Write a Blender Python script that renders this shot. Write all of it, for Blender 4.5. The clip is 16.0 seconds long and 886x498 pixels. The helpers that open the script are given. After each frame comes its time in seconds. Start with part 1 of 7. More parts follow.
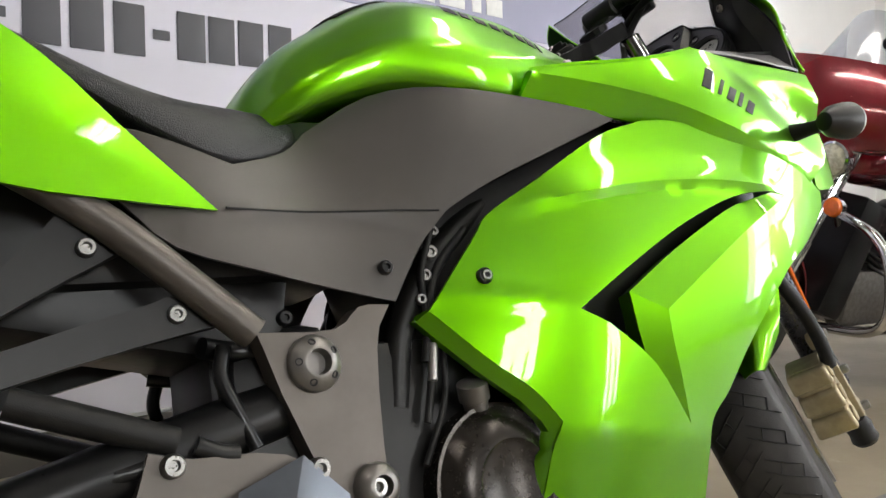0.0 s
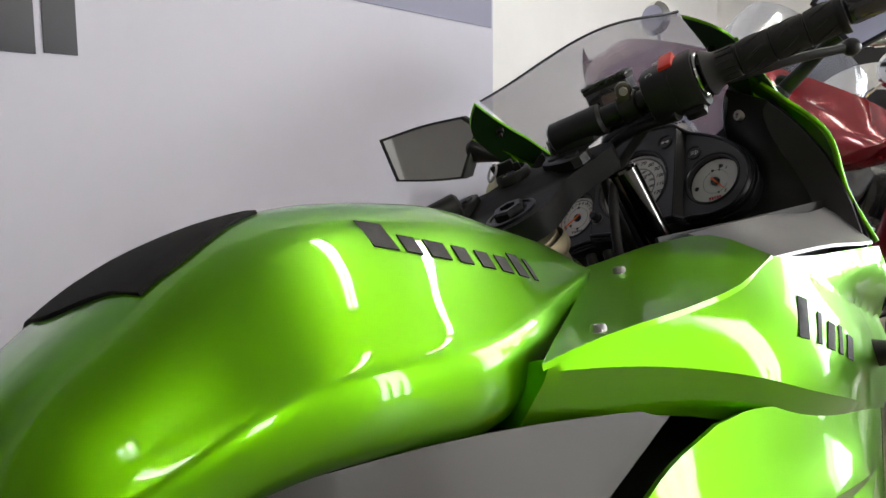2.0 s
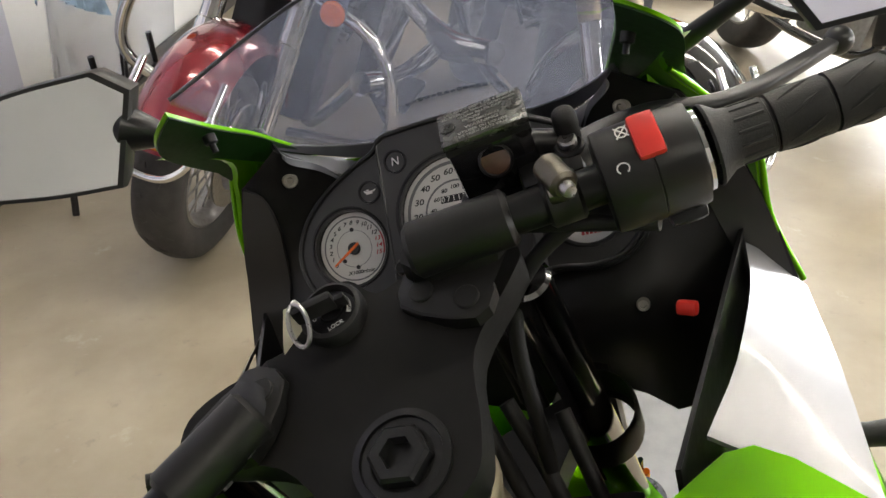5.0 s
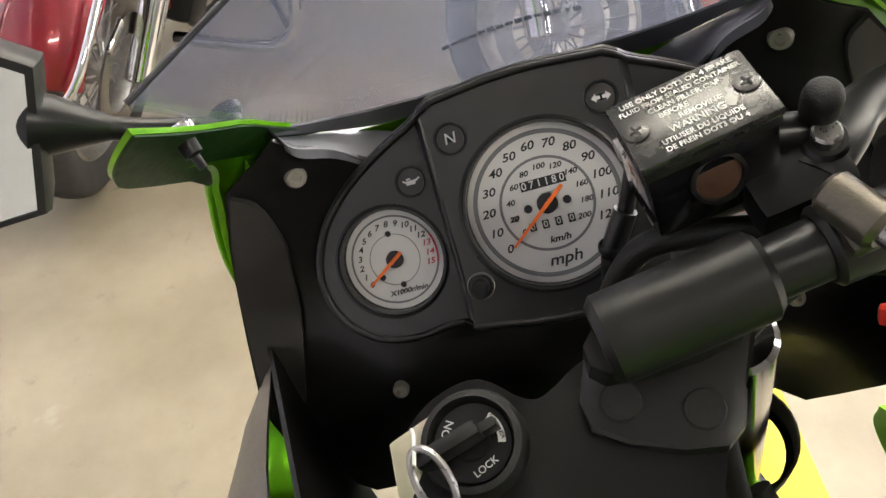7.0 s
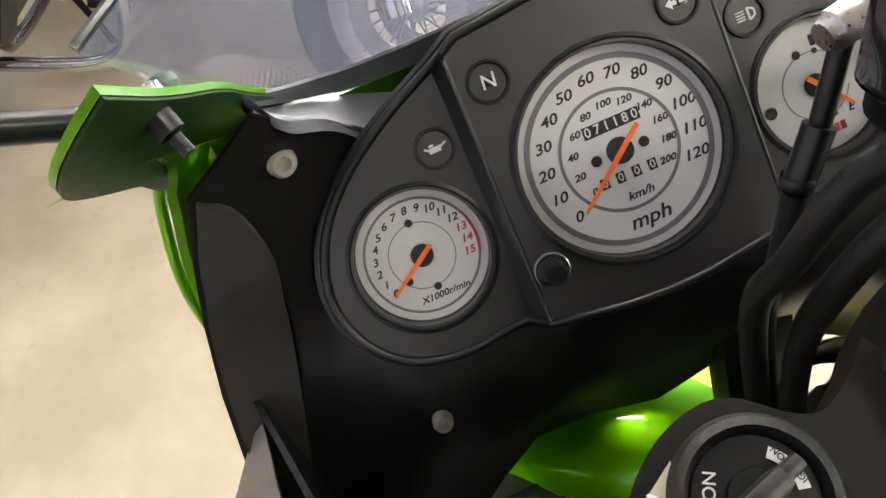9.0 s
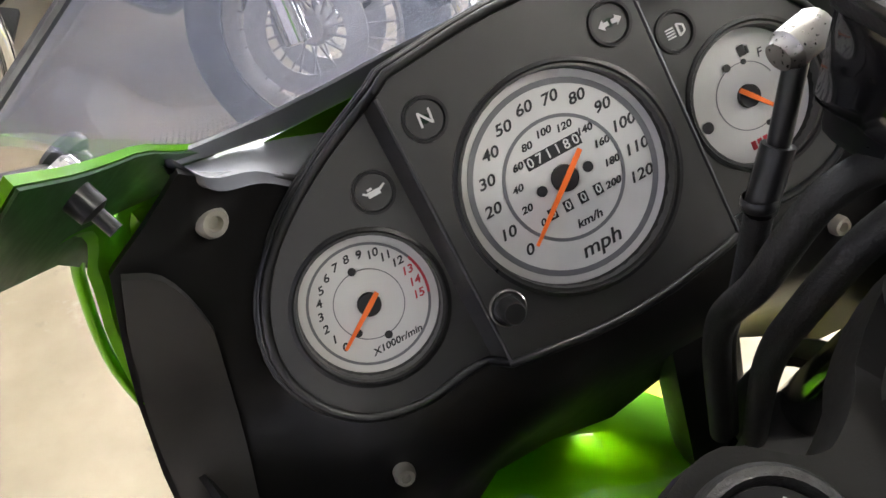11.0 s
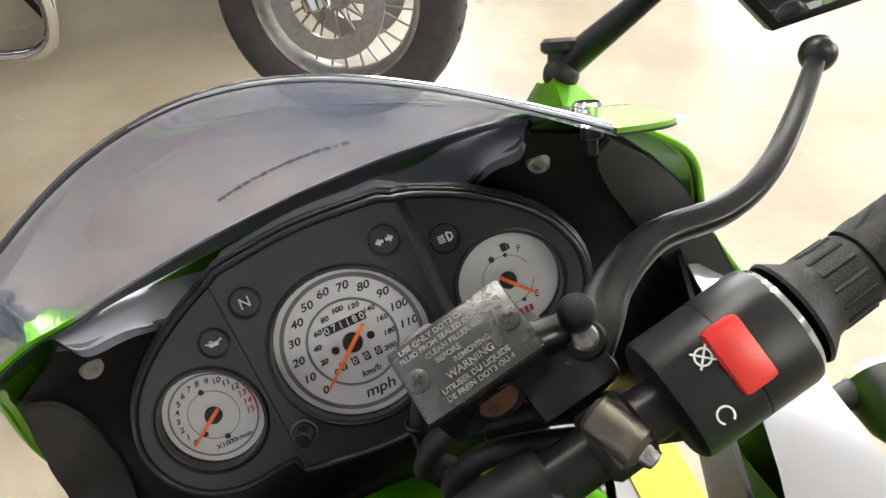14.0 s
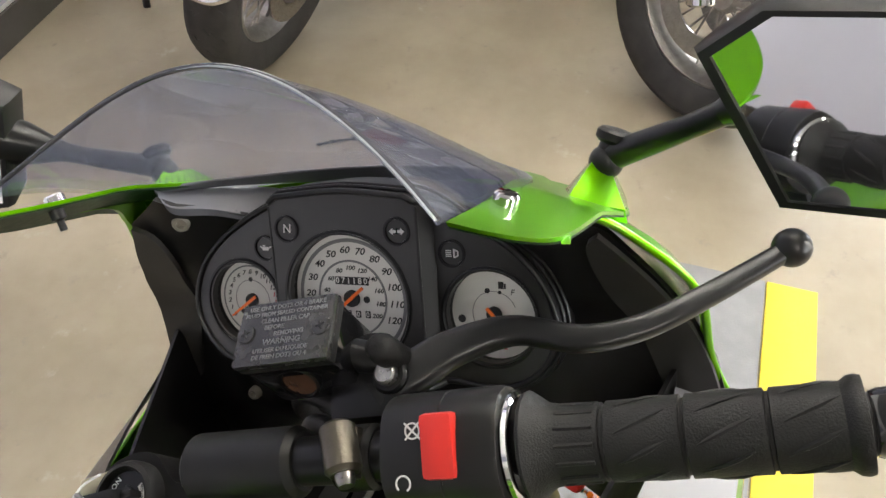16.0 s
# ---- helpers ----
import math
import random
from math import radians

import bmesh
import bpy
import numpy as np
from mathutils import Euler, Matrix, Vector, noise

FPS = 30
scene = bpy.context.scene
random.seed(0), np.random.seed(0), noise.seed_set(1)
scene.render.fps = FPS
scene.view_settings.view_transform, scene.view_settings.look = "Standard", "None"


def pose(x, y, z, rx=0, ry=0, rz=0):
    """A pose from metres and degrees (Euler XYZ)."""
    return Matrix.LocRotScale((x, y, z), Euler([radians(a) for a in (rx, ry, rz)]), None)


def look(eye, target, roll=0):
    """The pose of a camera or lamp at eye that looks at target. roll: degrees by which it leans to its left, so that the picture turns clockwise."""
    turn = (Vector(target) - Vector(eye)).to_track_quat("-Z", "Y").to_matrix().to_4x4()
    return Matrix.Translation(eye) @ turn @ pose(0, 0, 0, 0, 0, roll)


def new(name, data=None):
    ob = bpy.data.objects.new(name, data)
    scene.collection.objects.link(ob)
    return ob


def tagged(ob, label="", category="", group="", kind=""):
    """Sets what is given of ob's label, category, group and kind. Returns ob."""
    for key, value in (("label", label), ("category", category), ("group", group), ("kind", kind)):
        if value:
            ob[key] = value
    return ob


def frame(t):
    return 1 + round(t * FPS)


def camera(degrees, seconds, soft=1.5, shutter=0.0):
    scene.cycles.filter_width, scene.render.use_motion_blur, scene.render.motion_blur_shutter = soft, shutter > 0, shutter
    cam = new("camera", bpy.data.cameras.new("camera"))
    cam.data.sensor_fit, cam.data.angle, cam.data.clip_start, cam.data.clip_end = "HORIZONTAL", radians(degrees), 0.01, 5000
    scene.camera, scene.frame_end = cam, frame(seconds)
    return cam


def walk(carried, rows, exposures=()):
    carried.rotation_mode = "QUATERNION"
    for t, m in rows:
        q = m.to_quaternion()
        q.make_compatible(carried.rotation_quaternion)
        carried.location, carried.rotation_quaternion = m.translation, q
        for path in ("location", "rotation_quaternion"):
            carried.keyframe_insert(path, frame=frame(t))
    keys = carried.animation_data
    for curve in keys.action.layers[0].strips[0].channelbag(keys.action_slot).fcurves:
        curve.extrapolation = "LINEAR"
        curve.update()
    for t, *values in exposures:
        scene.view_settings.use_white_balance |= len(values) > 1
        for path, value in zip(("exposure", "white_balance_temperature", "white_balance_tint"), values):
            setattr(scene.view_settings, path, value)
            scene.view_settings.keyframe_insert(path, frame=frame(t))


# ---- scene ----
cam = camera(56.75, 16.0)
# seconds, eye in metres, turn in degrees
PATH = [
    (0.0, -0.6067, -0.6696, 0.6044, 88.85, 1.08, -35.50),
    (0.5, -0.5174, -0.5769, 0.7015, 86.86, 1.18, -39.40),
    (1.0, -0.4814, -0.4781, 0.7767, 85.09, 1.04, -42.89),
    (1.5, -0.4280, -0.3387, 0.8420, 83.79, 0.80, -44.80),
    (2.0, -0.3551, -0.2222, 0.9265, 82.57, 0.37, -47.88),
    (2.5, -0.3110, -0.1202, 0.9878, 80.12, -0.15, -53.19),
    (3.0, -0.2827, -0.0538, 1.0331, 76.18, -0.20, -60.86),
    (3.5, -0.2453, -0.0001, 1.0785, 72.35, 0.12, -70.29),
    (3.7, -0.2266, 0.0222, 1.0973, 71.04, 0.20, -73.08),
    (5.8, 0.0726, 0.2470, 1.1447, 55.94, 0.81, -84.32),
    (6.0, 0.0905, 0.2573, 1.1408, 54.75, 0.97, -85.13),
    (6.5, 0.1190, 0.2859, 1.1316, 52.57, 1.31, -87.07),
    (7.0, 0.1459, 0.3050, 1.1203, 52.18, 1.71, -90.90),
    (7.5, 0.1741, 0.3405, 1.1067, 52.07, 2.04, -96.07),
    (8.0, 0.1925, 0.3661, 1.0826, 51.83, 2.49, -100.07),
    (8.2, 0.2032, 0.3748, 1.0745, 51.83, 2.51, -101.06),
    (10.5, 0.2689, 0.3902, 1.0366, 51.52, 2.95, -110.49),
    (11.0, 0.2636, 0.3913, 1.0507, 52.28, 3.06, -112.31),
    (11.5, 0.2609, 0.3905, 1.0680, 53.43, 2.52, -112.84),
    (12.0, 0.2530, 0.3784, 1.0866, 53.66, 2.44, -113.09),
    (12.5, 0.2440, 0.3540, 1.1146, 50.07, 2.75, -113.88),
    (13.0, 0.2342, 0.3270, 1.1377, 46.65, 2.86, -114.29),
    (13.5, 0.2249, 0.2985, 1.1776, 46.08, 2.53, -112.43),
    (14.0, 0.2086, 0.2761, 1.2139, 46.42, 2.17, -106.91),
    (14.5, 0.1923, 0.2508, 1.2446, 46.33, 1.74, -99.20),
    (15.0, 0.1756, 0.2253, 1.2604, 46.01, 1.06, -90.60),
    (15.5, 0.1701, 0.1667, 1.2654, 44.22, 0.74, -81.63),
    (16.0, 0.1943, 0.0839, 1.2720, 44.22, 0.42, -71.46),
]
walk(cam, [(t, pose(*row)) for t, *row in PATH], [(0.0, 0.18, 6650, 10), (0.5, 0.08, 6650, 10), (1.5, -0.20, 6650, 10), (2.5, -0.03, 6700, 10), (3.7, 0.08, 6750, 10), (5.8, 1.07, 6900, 10), (7.0, 1.25, 6900, 10), (8.2, 1.63, 6850, 10), (10.3, 1.70, 6600, 10), (12.5, 1.68, 6500, 10), (14.0, 1.33, 6550, 10), (16.0, 0.94, 6650, 10)])


# ---- world, sun and lights ----
world = bpy.data.worlds.new("world")
scene.world = world
world.use_nodes = True
sky = world.node_tree.nodes.new("ShaderNodeTexSky")
sky.sky_type, sky.sun_disc = "NISHITA", False
sky.sun_elevation, sky.sun_rotation = radians(38), radians(150)
world.node_tree.links.new(sky.outputs[0], world.node_tree.nodes["Background"].inputs[0])
world.node_tree.nodes["Background"].inputs[1].default_value = 0.12


def area_light(name, at, aim, size, size_y, watts, colour):
    data = bpy.data.lights.new(name, "AREA")
    data.shape, data.size, data.size_y, data.energy, data.color = "RECTANGLE", size, size_y, watts, colour
    ob = new(name, data)
    ob.matrix_world = look(at, aim)
    return ob


# daylight in the shop windows and the glazed door
area_light("window_light", (-0.1, -4.55, 2.05), (-0.1, 0.0, 0.9), 0.7, 1.0, 40, (0.95, 0.98, 1.0))
area_light("window_light", (5.40, -2.2, 1.475), (1.5, -0.9, 1.0), 2.5, 2.2, 110, (0.86, 0.92, 1.0))
area_light("door_light", (3.0, -4.55, 1.3), (2.6, 0.0, 0.8), 0.55, 2.3, 62, (0.97, 0.98, 1.0))

# ---- materials ----


def material(name, colour, rough=0.5, metal=0.0, coat=0.0, vary=0.12, scale=30.0, bump=0.0, bump_scale=400.0, second=None, emit=0.0, spec=0.5, rough_vary=0.1):
    """A surface with coarse and fine variation of colour, gloss and relief."""
    m = bpy.data.materials.new(name)
    m.use_nodes = True
    t = m.node_tree
    n, l = t.nodes, t.links
    b = n["Principled BSDF"]
    b.inputs["Roughness"].default_value, b.inputs["Metallic"].default_value = rough, metal
    b.inputs["Coat Weight"].default_value, b.inputs["Coat Roughness"].default_value = coat, 0.04
    b.inputs["Specular IOR Level"].default_value = spec
    co = n.new("ShaderNodeTexCoord")
    big = n.new("ShaderNodeTexNoise")
    big.inputs["Scale"].default_value, big.inputs["Detail"].default_value = scale, 6
    fine = n.new("ShaderNodeTexNoise")
    fine.inputs["Scale"].default_value, fine.inputs["Detail"].default_value = scale * 9, 3
    l.new(co.outputs["Object"], big.inputs["Vector"])
    l.new(co.outputs["Object"], fine.inputs["Vector"])
    mix = n.new("ShaderNodeMix")
    mix.data_type = "RGBA"
    other = second or tuple(c * (1 - vary * 2) for c in colour)
    mix.inputs[6].default_value, mix.inputs[7].default_value = (*other, 1), (*colour, 1)
    add = n.new("ShaderNodeMath")
    add.operation = "MULTIPLY_ADD"
    add.inputs[1].default_value = 0.45
    l.new(fine.outputs[0], add.inputs[0])
    ramp = n.new("ShaderNodeMapRange")
    ramp.inputs[1].default_value, ramp.inputs[2].default_value = 0.38, 0.62
    l.new(big.outputs[0], ramp.inputs[0])
    half = n.new("ShaderNodeMath")
    half.operation, half.inputs[1].default_value = "MULTIPLY", 0.65
    l.new(ramp.outputs[0], half.inputs[0])
    l.new(half.outputs[0], add.inputs[2])
    l.new(add.outputs[0], mix.inputs[0])
    l.new(mix.outputs[2], b.inputs["Base Color"])
    rr = n.new("ShaderNodeMapRange")
    rr.inputs[3].default_value, rr.inputs[4].default_value = max(rough - rough_vary, 0.02), min(rough + rough_vary, 1)
    l.new(fine.outputs[0], rr.inputs[0])
    l.new(rr.outputs[0], b.inputs["Roughness"])
    if bump:
        g = n.new("ShaderNodeTexNoise")
        g.inputs["Scale"].default_value, g.inputs["Detail"].default_value = bump_scale, 2
        l.new(co.outputs["Object"], g.inputs["Vector"])
        k = n.new("ShaderNodeBump")
        k.inputs["Strength"].default_value, k.inputs["Distance"].default_value = bump, 0.001
        l.new(g.outputs[0], k.inputs["Height"])
        l.new(k.outputs[0], b.inputs["Normal"])
    if emit:
        l.new(mix.outputs[2], b.inputs["Emission Color"])
        b.inputs["Emission Strength"].default_value = emit
    return m


def pearl(name, colour, deep):
    """Metallic lacquer under a clear coat."""
    m = material(name, colour, 0.37, 0.97, 0.80, 0.03, 4.0, second=deep, rough_vary=0.04, spec=0.3)
    n, l = m.node_tree.nodes, m.node_tree.links
    b = n["Principled BSDF"]
    # faint waviness of the lacquer
    v = n.new("ShaderNodeTexNoise")
    v.inputs["Scale"].default_value, v.inputs["Detail"].default_value = 55, 1
    co = n.new("ShaderNodeTexCoord")
    l.new(co.outputs["Object"], v.inputs["Vector"])
    k = n.new("ShaderNodeBump")
    b.inputs["Coat IOR"].default_value = 1.48
    k.inputs["Strength"].default_value, k.inputs["Distance"].default_value = 0.05, 0.001
    l.new(v.outputs[0], k.inputs["Height"])
    l.new(k.outputs[0], b.inputs["Normal"])
    l.new(k.outputs[0], b.inputs["Coat Normal"])
    return m


def glass(name, tint, rough=0.02, alpha=0.16):
    """A thin sheet: mostly see-through, with the gloss of its face."""
    m = bpy.data.materials.new(name)
    m.use_nodes = True
    n, l = m.node_tree.nodes, m.node_tree.links
    n.clear()
    out = n.new("ShaderNodeOutputMaterial")
    clear = n.new("ShaderNodeBsdfTransparent")
    clear.inputs[0].default_value = (*tint, 1)
    gloss = n.new("ShaderNodeBsdfGlossy")
    gloss.inputs["Roughness"].default_value = rough
    scratch = n.new("ShaderNodeTexNoise")
    scratch.inputs["Scale"].default_value, scratch.inputs["Detail"].default_value = 9, 8
    face = n.new("ShaderNodeLayerWeight")
    face.inputs[0].default_value = 0.5
    power = n.new("ShaderNodeMath")
    power.operation, power.inputs[1].default_value = "POWER", 3.5
    l.new(face.outputs["Facing"], power.inputs[0])
    fres = n.new("ShaderNodeMapRange")
    fres.inputs[3].default_value, fres.inputs[4].default_value = 0.035, 0.6
    l.new(power.outputs[0], fres.inputs[0])
    haze = n.new("ShaderNodeMapRange")
    haze.inputs[1].default_value, haze.inputs[2].default_value = 0.45, 0.75
    haze.inputs[3].default_value, haze.inputs[4].default_value = alpha * 0.88, alpha
    l.new(scratch.outputs[0], haze.inputs[0])
    dust = n.new("ShaderNodeBsdfDiffuse")
    dust.inputs[0].default_value = (0.50, 0.56, 0.78, 1)
    back = n.new("ShaderNodeBsdfTranslucent")
    back.inputs[0].default_value = (0.60, 0.66, 0.86, 1)
    film = n.new("ShaderNodeMixShader")
    film.inputs[0].default_value = 0.6
    l.new(dust.outputs[0], film.inputs[1])
    l.new(back.outputs[0], film.inputs[2])
    a, b = n.new("ShaderNodeMixShader"), n.new("ShaderNodeMixShader")
    l.new(haze.outputs[0], a.inputs[0])
    l.new(clear.outputs[0], a.inputs[1])
    l.new(film.outputs[0], a.inputs[2])
    l.new(fres.outputs[0], b.inputs[0])
    l.new(a.outputs[0], b.inputs[1])
    l.new(gloss.outputs[0], b.inputs[2])
    l.new(b.outputs[0], out.inputs[0])
    return m


GREEN = pearl("lime_pearl", (0.150, 0.47, 0.0006), (0.132, 0.42, 0.0005))
GREEN_BACK = material("dark_green_back", (0.006, 0.036, 0.003), 0.45, vary=0.1, scale=20, spec=0.3)
BLACK = material("black_plastic", (0.0095, 0.0090, 0.0088), 0.38, vary=0.1, scale=14, spec=0.38, bump=0.05, bump_scale=2400, rough_vary=0.06)
SIDE = material("grey_black_plastic", (0.062, 0.055, 0.049), 0.36, vary=0.10, scale=6, spec=0.45, bump=0.12, bump_scale=1500)
SATIN = material("satin_black_metal", (0.010, 0.010, 0.0105), 0.30, 0.2, spec=0.4, vary=0.12, scale=20, bump=0.015, bump_scale=500, rough_vary=0.05)
CAST = material("black_cast_metal", (0.009, 0.0085, 0.008), 0.40, 0.1, spec=0.4, vary=0.15, scale=40, bump=0.07, bump_scale=1400, rough_vary=0.06)
RUBBER = material("rubber", (0.010, 0.0095, 0.009), 0.55, spec=0.35, vary=0.15, scale=60, bump=0.3, bump_scale=1200)
VINYL = material("seat_vinyl", (0.010, 0.0095, 0.010), 0.42, spec=0.5, vary=0.12, scale=25, bump=1.0, bump_scale=750)
PAD = material("tank_pad", (0.010, 0.0092, 0.0095), 0.85, spec=0.3, vary=0.2, scale=70, bump=0.9, bump_scale=1600)
SILVER = material("silver_paint", (0.29, 0.285, 0.295), 0.34, 0.55, 0.2, 0.03, 8, rough_vary=0.03)
FRAME = material("frame_paint", (0.125, 0.110, 0.098), 0.42, 0.55, spec=0.4, vary=0.10, scale=18, bump=0.03, bump_scale=700, rough_vary=0.05)
BOSS = material("grey_cast_boss", (0.20, 0.188, 0.175), 0.36, 0.7, vary=0.12, scale=40, bump=0.08, bump_scale=600)
COVER = material("bronze_black_cover", (0.028, 0.023, 0.019), 0.26, 0.6, vary=0.12, scale=20, bump=0.03, bump_scale=500, rough_vary=0.05)
HEEL = material("blue_grey_alloy", (0.22, 0.24, 0.28), 0.34, 0.7, vary=0.06, scale=20)
TRIM = material("grey_trim_plastic", (0.032, 0.030, 0.028), 0.42, vary=0.06, scale=10, bump=0.04, bump_scale=1500, rough_vary=0.05)
# black plastic whose reflected sheen is put into a lighter blue-grey base
SHEEN = material("sheen_toned_plastic", (0.105, 0.108, 0.125), 0.42, vary=0.08, scale=14, spec=0.9, bump=0.01, bump_scale=900, rough_vary=0.03)
STEEL = material("steel", (0.40, 0.39, 0.37), 0.30, 1.0, vary=0.12, scale=80)
TUBE_METAL = material("dark_chrome", (0.22, 0.215, 0.21), 0.13, 1.0, vary=0.03, scale=8, rough_vary=0.02)
FORK = material("fork_grey", (0.13, 0.13, 0.145), 0.28, 0.85, vary=0.12, scale=30, rough_vary=0.05)
CHROME = material("chrome", (0.80, 0.80, 0.80), 0.06, 1.0, vary=0.05, scale=30, rough_vary=0.03)
ALLOY = material("alloy", (0.42, 0.40, 0.38), 0.38, 0.85, vary=0.15, scale=50, bump=0.2, bump_scale=700)
GOLD = material("brass_cast", (0.45, 0.38, 0.25), 0.42, 0.75, vary=0.15, scale=60)
LID = material("grey_metal_lid", (0.080, 0.079, 0.077), 0.27, 0.75, vary=0.04, scale=20, rough_vary=0.02)
LID_TEXT = material("raised_metal", (0.27, 0.27, 0.262), 0.36, 0.8, vary=0.1, scale=60)
BOARD = material("grey_board", (0.060, 0.060, 0.064), 0.5, vary=0.06, scale=3)
ZINC = material("zinc_plate", (0.46, 0.43, 0.37), 0.40, 0.7, vary=0.12, scale=90)
BRONZE = material("bronze_cast", (0.14, 0.124, 0.098), 0.36, 0.8, vary=0.15, scale=60, bump=0.2, bump_scale=600)
RED = material("red_switch", (0.62, 0.030, 0.022), 0.34, vary=0.06, scale=40)
DARKRED = material("dark_red_lacquer", (0.20, 0.006, 0.014), 0.22, 0.35, 1.0, 0.06, 5)
LEVER = material("satin_lever_black", (0.008, 0.008, 0.0085), 0.33, 0.0, 0.0, 0.1, 9, rough_vary=0.05)
YOKE_BLACK = material("matt_cast_black", (0.0090, 0.0085, 0.0080), 0.55, 0.0, vary=0.15, scale=40, bump=0.08, bump_scale=1400, rough_vary=0.06, spec=0.15)
FACE = material("instrument_plastic", (0.0165, 0.0158, 0.0152), 0.33, vary=0.10, scale=14, spec=0.75, bump=0.06, bump_scale=2400, rough_vary=0.06)
GLOSS = material("gloss_black", (0.008, 0.008, 0.009), 0.12, 0.0, 1.0, 0.1, 9)
AMBER = material("amber_lens", (0.85, 0.16, 0.01), 0.15, 0.0, 0.5, 0.1, 90)
ORANGE = material("needle_orange", (0.95, 0.18, 0.02), 0.5, vary=0.03)
DIAL = material("dial_white", (0.66, 0.65, 0.63), 0.6, vary=0.03, scale=25)
INK = material("print_black", (0.016, 0.016, 0.018), 0.6, vary=0.05)
INK_GREY = material("print_grey", (0.17, 0.17, 0.18), 0.6, vary=0.05)
INK_RED = material("print_red", (0.50, 0.035, 0.05), 0.6, vary=0.05)
INK_WHITE = material("print_white", (0.70, 0.70, 0.68), 0.55, vary=0.06)
LENS_DARK = material("lamp_lens_dark", (0.008, 0.022, 0.013), 0.14, vary=0.1, spec=0.3)
LENS_RED = material("lamp_lens_red", (0.028, 0.006, 0.006), 0.14, vary=0.1, spec=0.3)
LAMP_GLASS = material("headlight_glass", (0.90, 0.86, 0.66), 0.14, 0.25, 0.8, 0.25, 60)
TYRE = material("tyre", (0.040, 0.037, 0.036), 0.62, vary=0.2, scale=30, bump=0.4, bump_scale=500)
PAPER = material("paper_tag", (0.62, 0.58, 0.45), 0.8, vary=0.08, scale=30)
CLOTH = material("blue_cloth", (0.34, 0.48, 0.62), 0.85, vary=0.25, scale=30, bump=0.6, bump_scale=300)
COPPER = material("sight_glass", (0.10, 0.050, 0.030), 0.15, 0.1, 0.6, 0.2, 120)
EDGE = material("acrylic_edge", (0.05, 0.05, 0.055), 0.10, 0.0, 0.6, 0.1, 60)
# pale tone for the highlight along the polished screen edge
EDGE_GLINT = material("acrylic_edge_glint", (0.40, 0.42, 0.44), 0.12, 0.2, 0.6, 0.1, 60)
SCREEN = glass("windscreen", (0.76, 0.74, 0.74), 0.02, 0.12)
CLEAR = glass("clear_cover", (0.92, 0.93, 0.94), 0.03, 0.10)
MIRROR = material("mirror_glass", (0.86, 0.87, 0.88), 0.03, 1.0, vary=0.01, rough_vary=0.01)

WALL = material("painted_wall", (0.84, 0.83, 0.82), 0.75, vary=0.04, scale=1.6, bump=0.15, bump_scale=120)
WALL_GREY = material("grey_painted_wall", (0.34, 0.33, 0.315), 0.75, vary=0.05, scale=1.6, bump=0.15, bump_scale=120)
VINYL_BANNER = material("banner_vinyl", (0.57, 0.56, 0.645), 0.5, vary=0.03, scale=1.2, bump=0.05, bump_scale=40)
BAND = material("banner_band", (0.27, 0.27, 0.37), 0.5, vary=0.04, scale=2)
DIGIT = material("banner_digit", (0.045, 0.045, 0.055), 0.5, vary=0.05, scale=4)
SKIRT = material("skirting", (0.085, 0.078, 0.070), 0.6, vary=0.15, scale=6)
CEIL = material("ceiling_board", (0.36, 0.35, 0.34), 0.85, vary=0.06, scale=3, bump=0.3, bump_scale=150)
YELLOW = material("yellow_floor_tape", (0.72, 0.58, 0.03), 0.55, vary=0.08, scale=15)
MAT = material("grey_mat", (0.26, 0.26, 0.27), 0.7, vary=0.1, scale=20, bump=0.3, bump_scale=300)
GLOW = material("window_daylight", (0.95, 0.98, 1.0), 0.5, vary=0.02, emit=6.0)
TUBE = material("lamp_tube", (1.0, 0.97, 0.90), 0.5, vary=0.01, emit=38.0)
FLOOR = material("concrete_floor", (0.375, 0.322, 0.240), 0.42, vary=0.10, scale=3.0, bump=0.2, bump_scale=60, second=(0.265, 0.222, 0.157))


def add_stains(m, colour, scale, low, high):
    """Blotches with their own outline over a base colour."""
    n, l = m.node_tree.nodes, m.node_tree.links
    b = n["Principled BSDF"]
    src = b.inputs["Base Color"].links[0].from_socket
    s = n.new("ShaderNodeTexNoise")
    s.inputs["Scale"].default_value, s.inputs["Detail"].default_value, s.inputs["Roughness"].default_value = scale, 9, 0.7
    co = n.new("ShaderNodeTexCoord")
    l.new(co.outputs["Object"], s.inputs["Vector"])
    r = n.new("ShaderNodeMapRange")
    r.inputs[1].default_value, r.inputs[2].default_value = low, high
    l.new(s.outputs[0], r.inputs[0])
    x = n.new("ShaderNodeMix")
    x.data_type = "RGBA"
    l.new(r.outputs[0], x.inputs[0])
    l.new(src, x.inputs[6])
    x.inputs[7].default_value = (*colour, 1)
    l.new(x.outputs[2], b.inputs["Base Color"])


add_stains(FLOOR, (0.24, 0.21, 0.17), 14.0, 0.60, 0.74)
add_stains(FLOOR, (0.50, 0.47, 0.41), 5.0, 0.62, 0.80)

# ---- building helpers ----
from mathutils import geometry


def V(*p):
    return Vector(p)


def finish(mesh, material_, sharp=38):
    mesh.materials.append(material_)
    for p in mesh.polygons:
        p.use_smooth = True
    mesh.set_sharp_from_angle(angle=radians(sharp))
    return mesh


def part(name, bm, material_, parent=None, label="", sharp=38):
    """Links a bmesh as one mesh object under a thing or a part."""
    bmesh.ops.recalc_face_normals(bm, faces=bm.faces)
    mesh = bpy.data.meshes.new(name)
    bm.to_mesh(mesh)
    bm.free()
    ob = new(name, finish(mesh, material_, sharp))
    ob.parent = parent
    return tagged(ob, label)


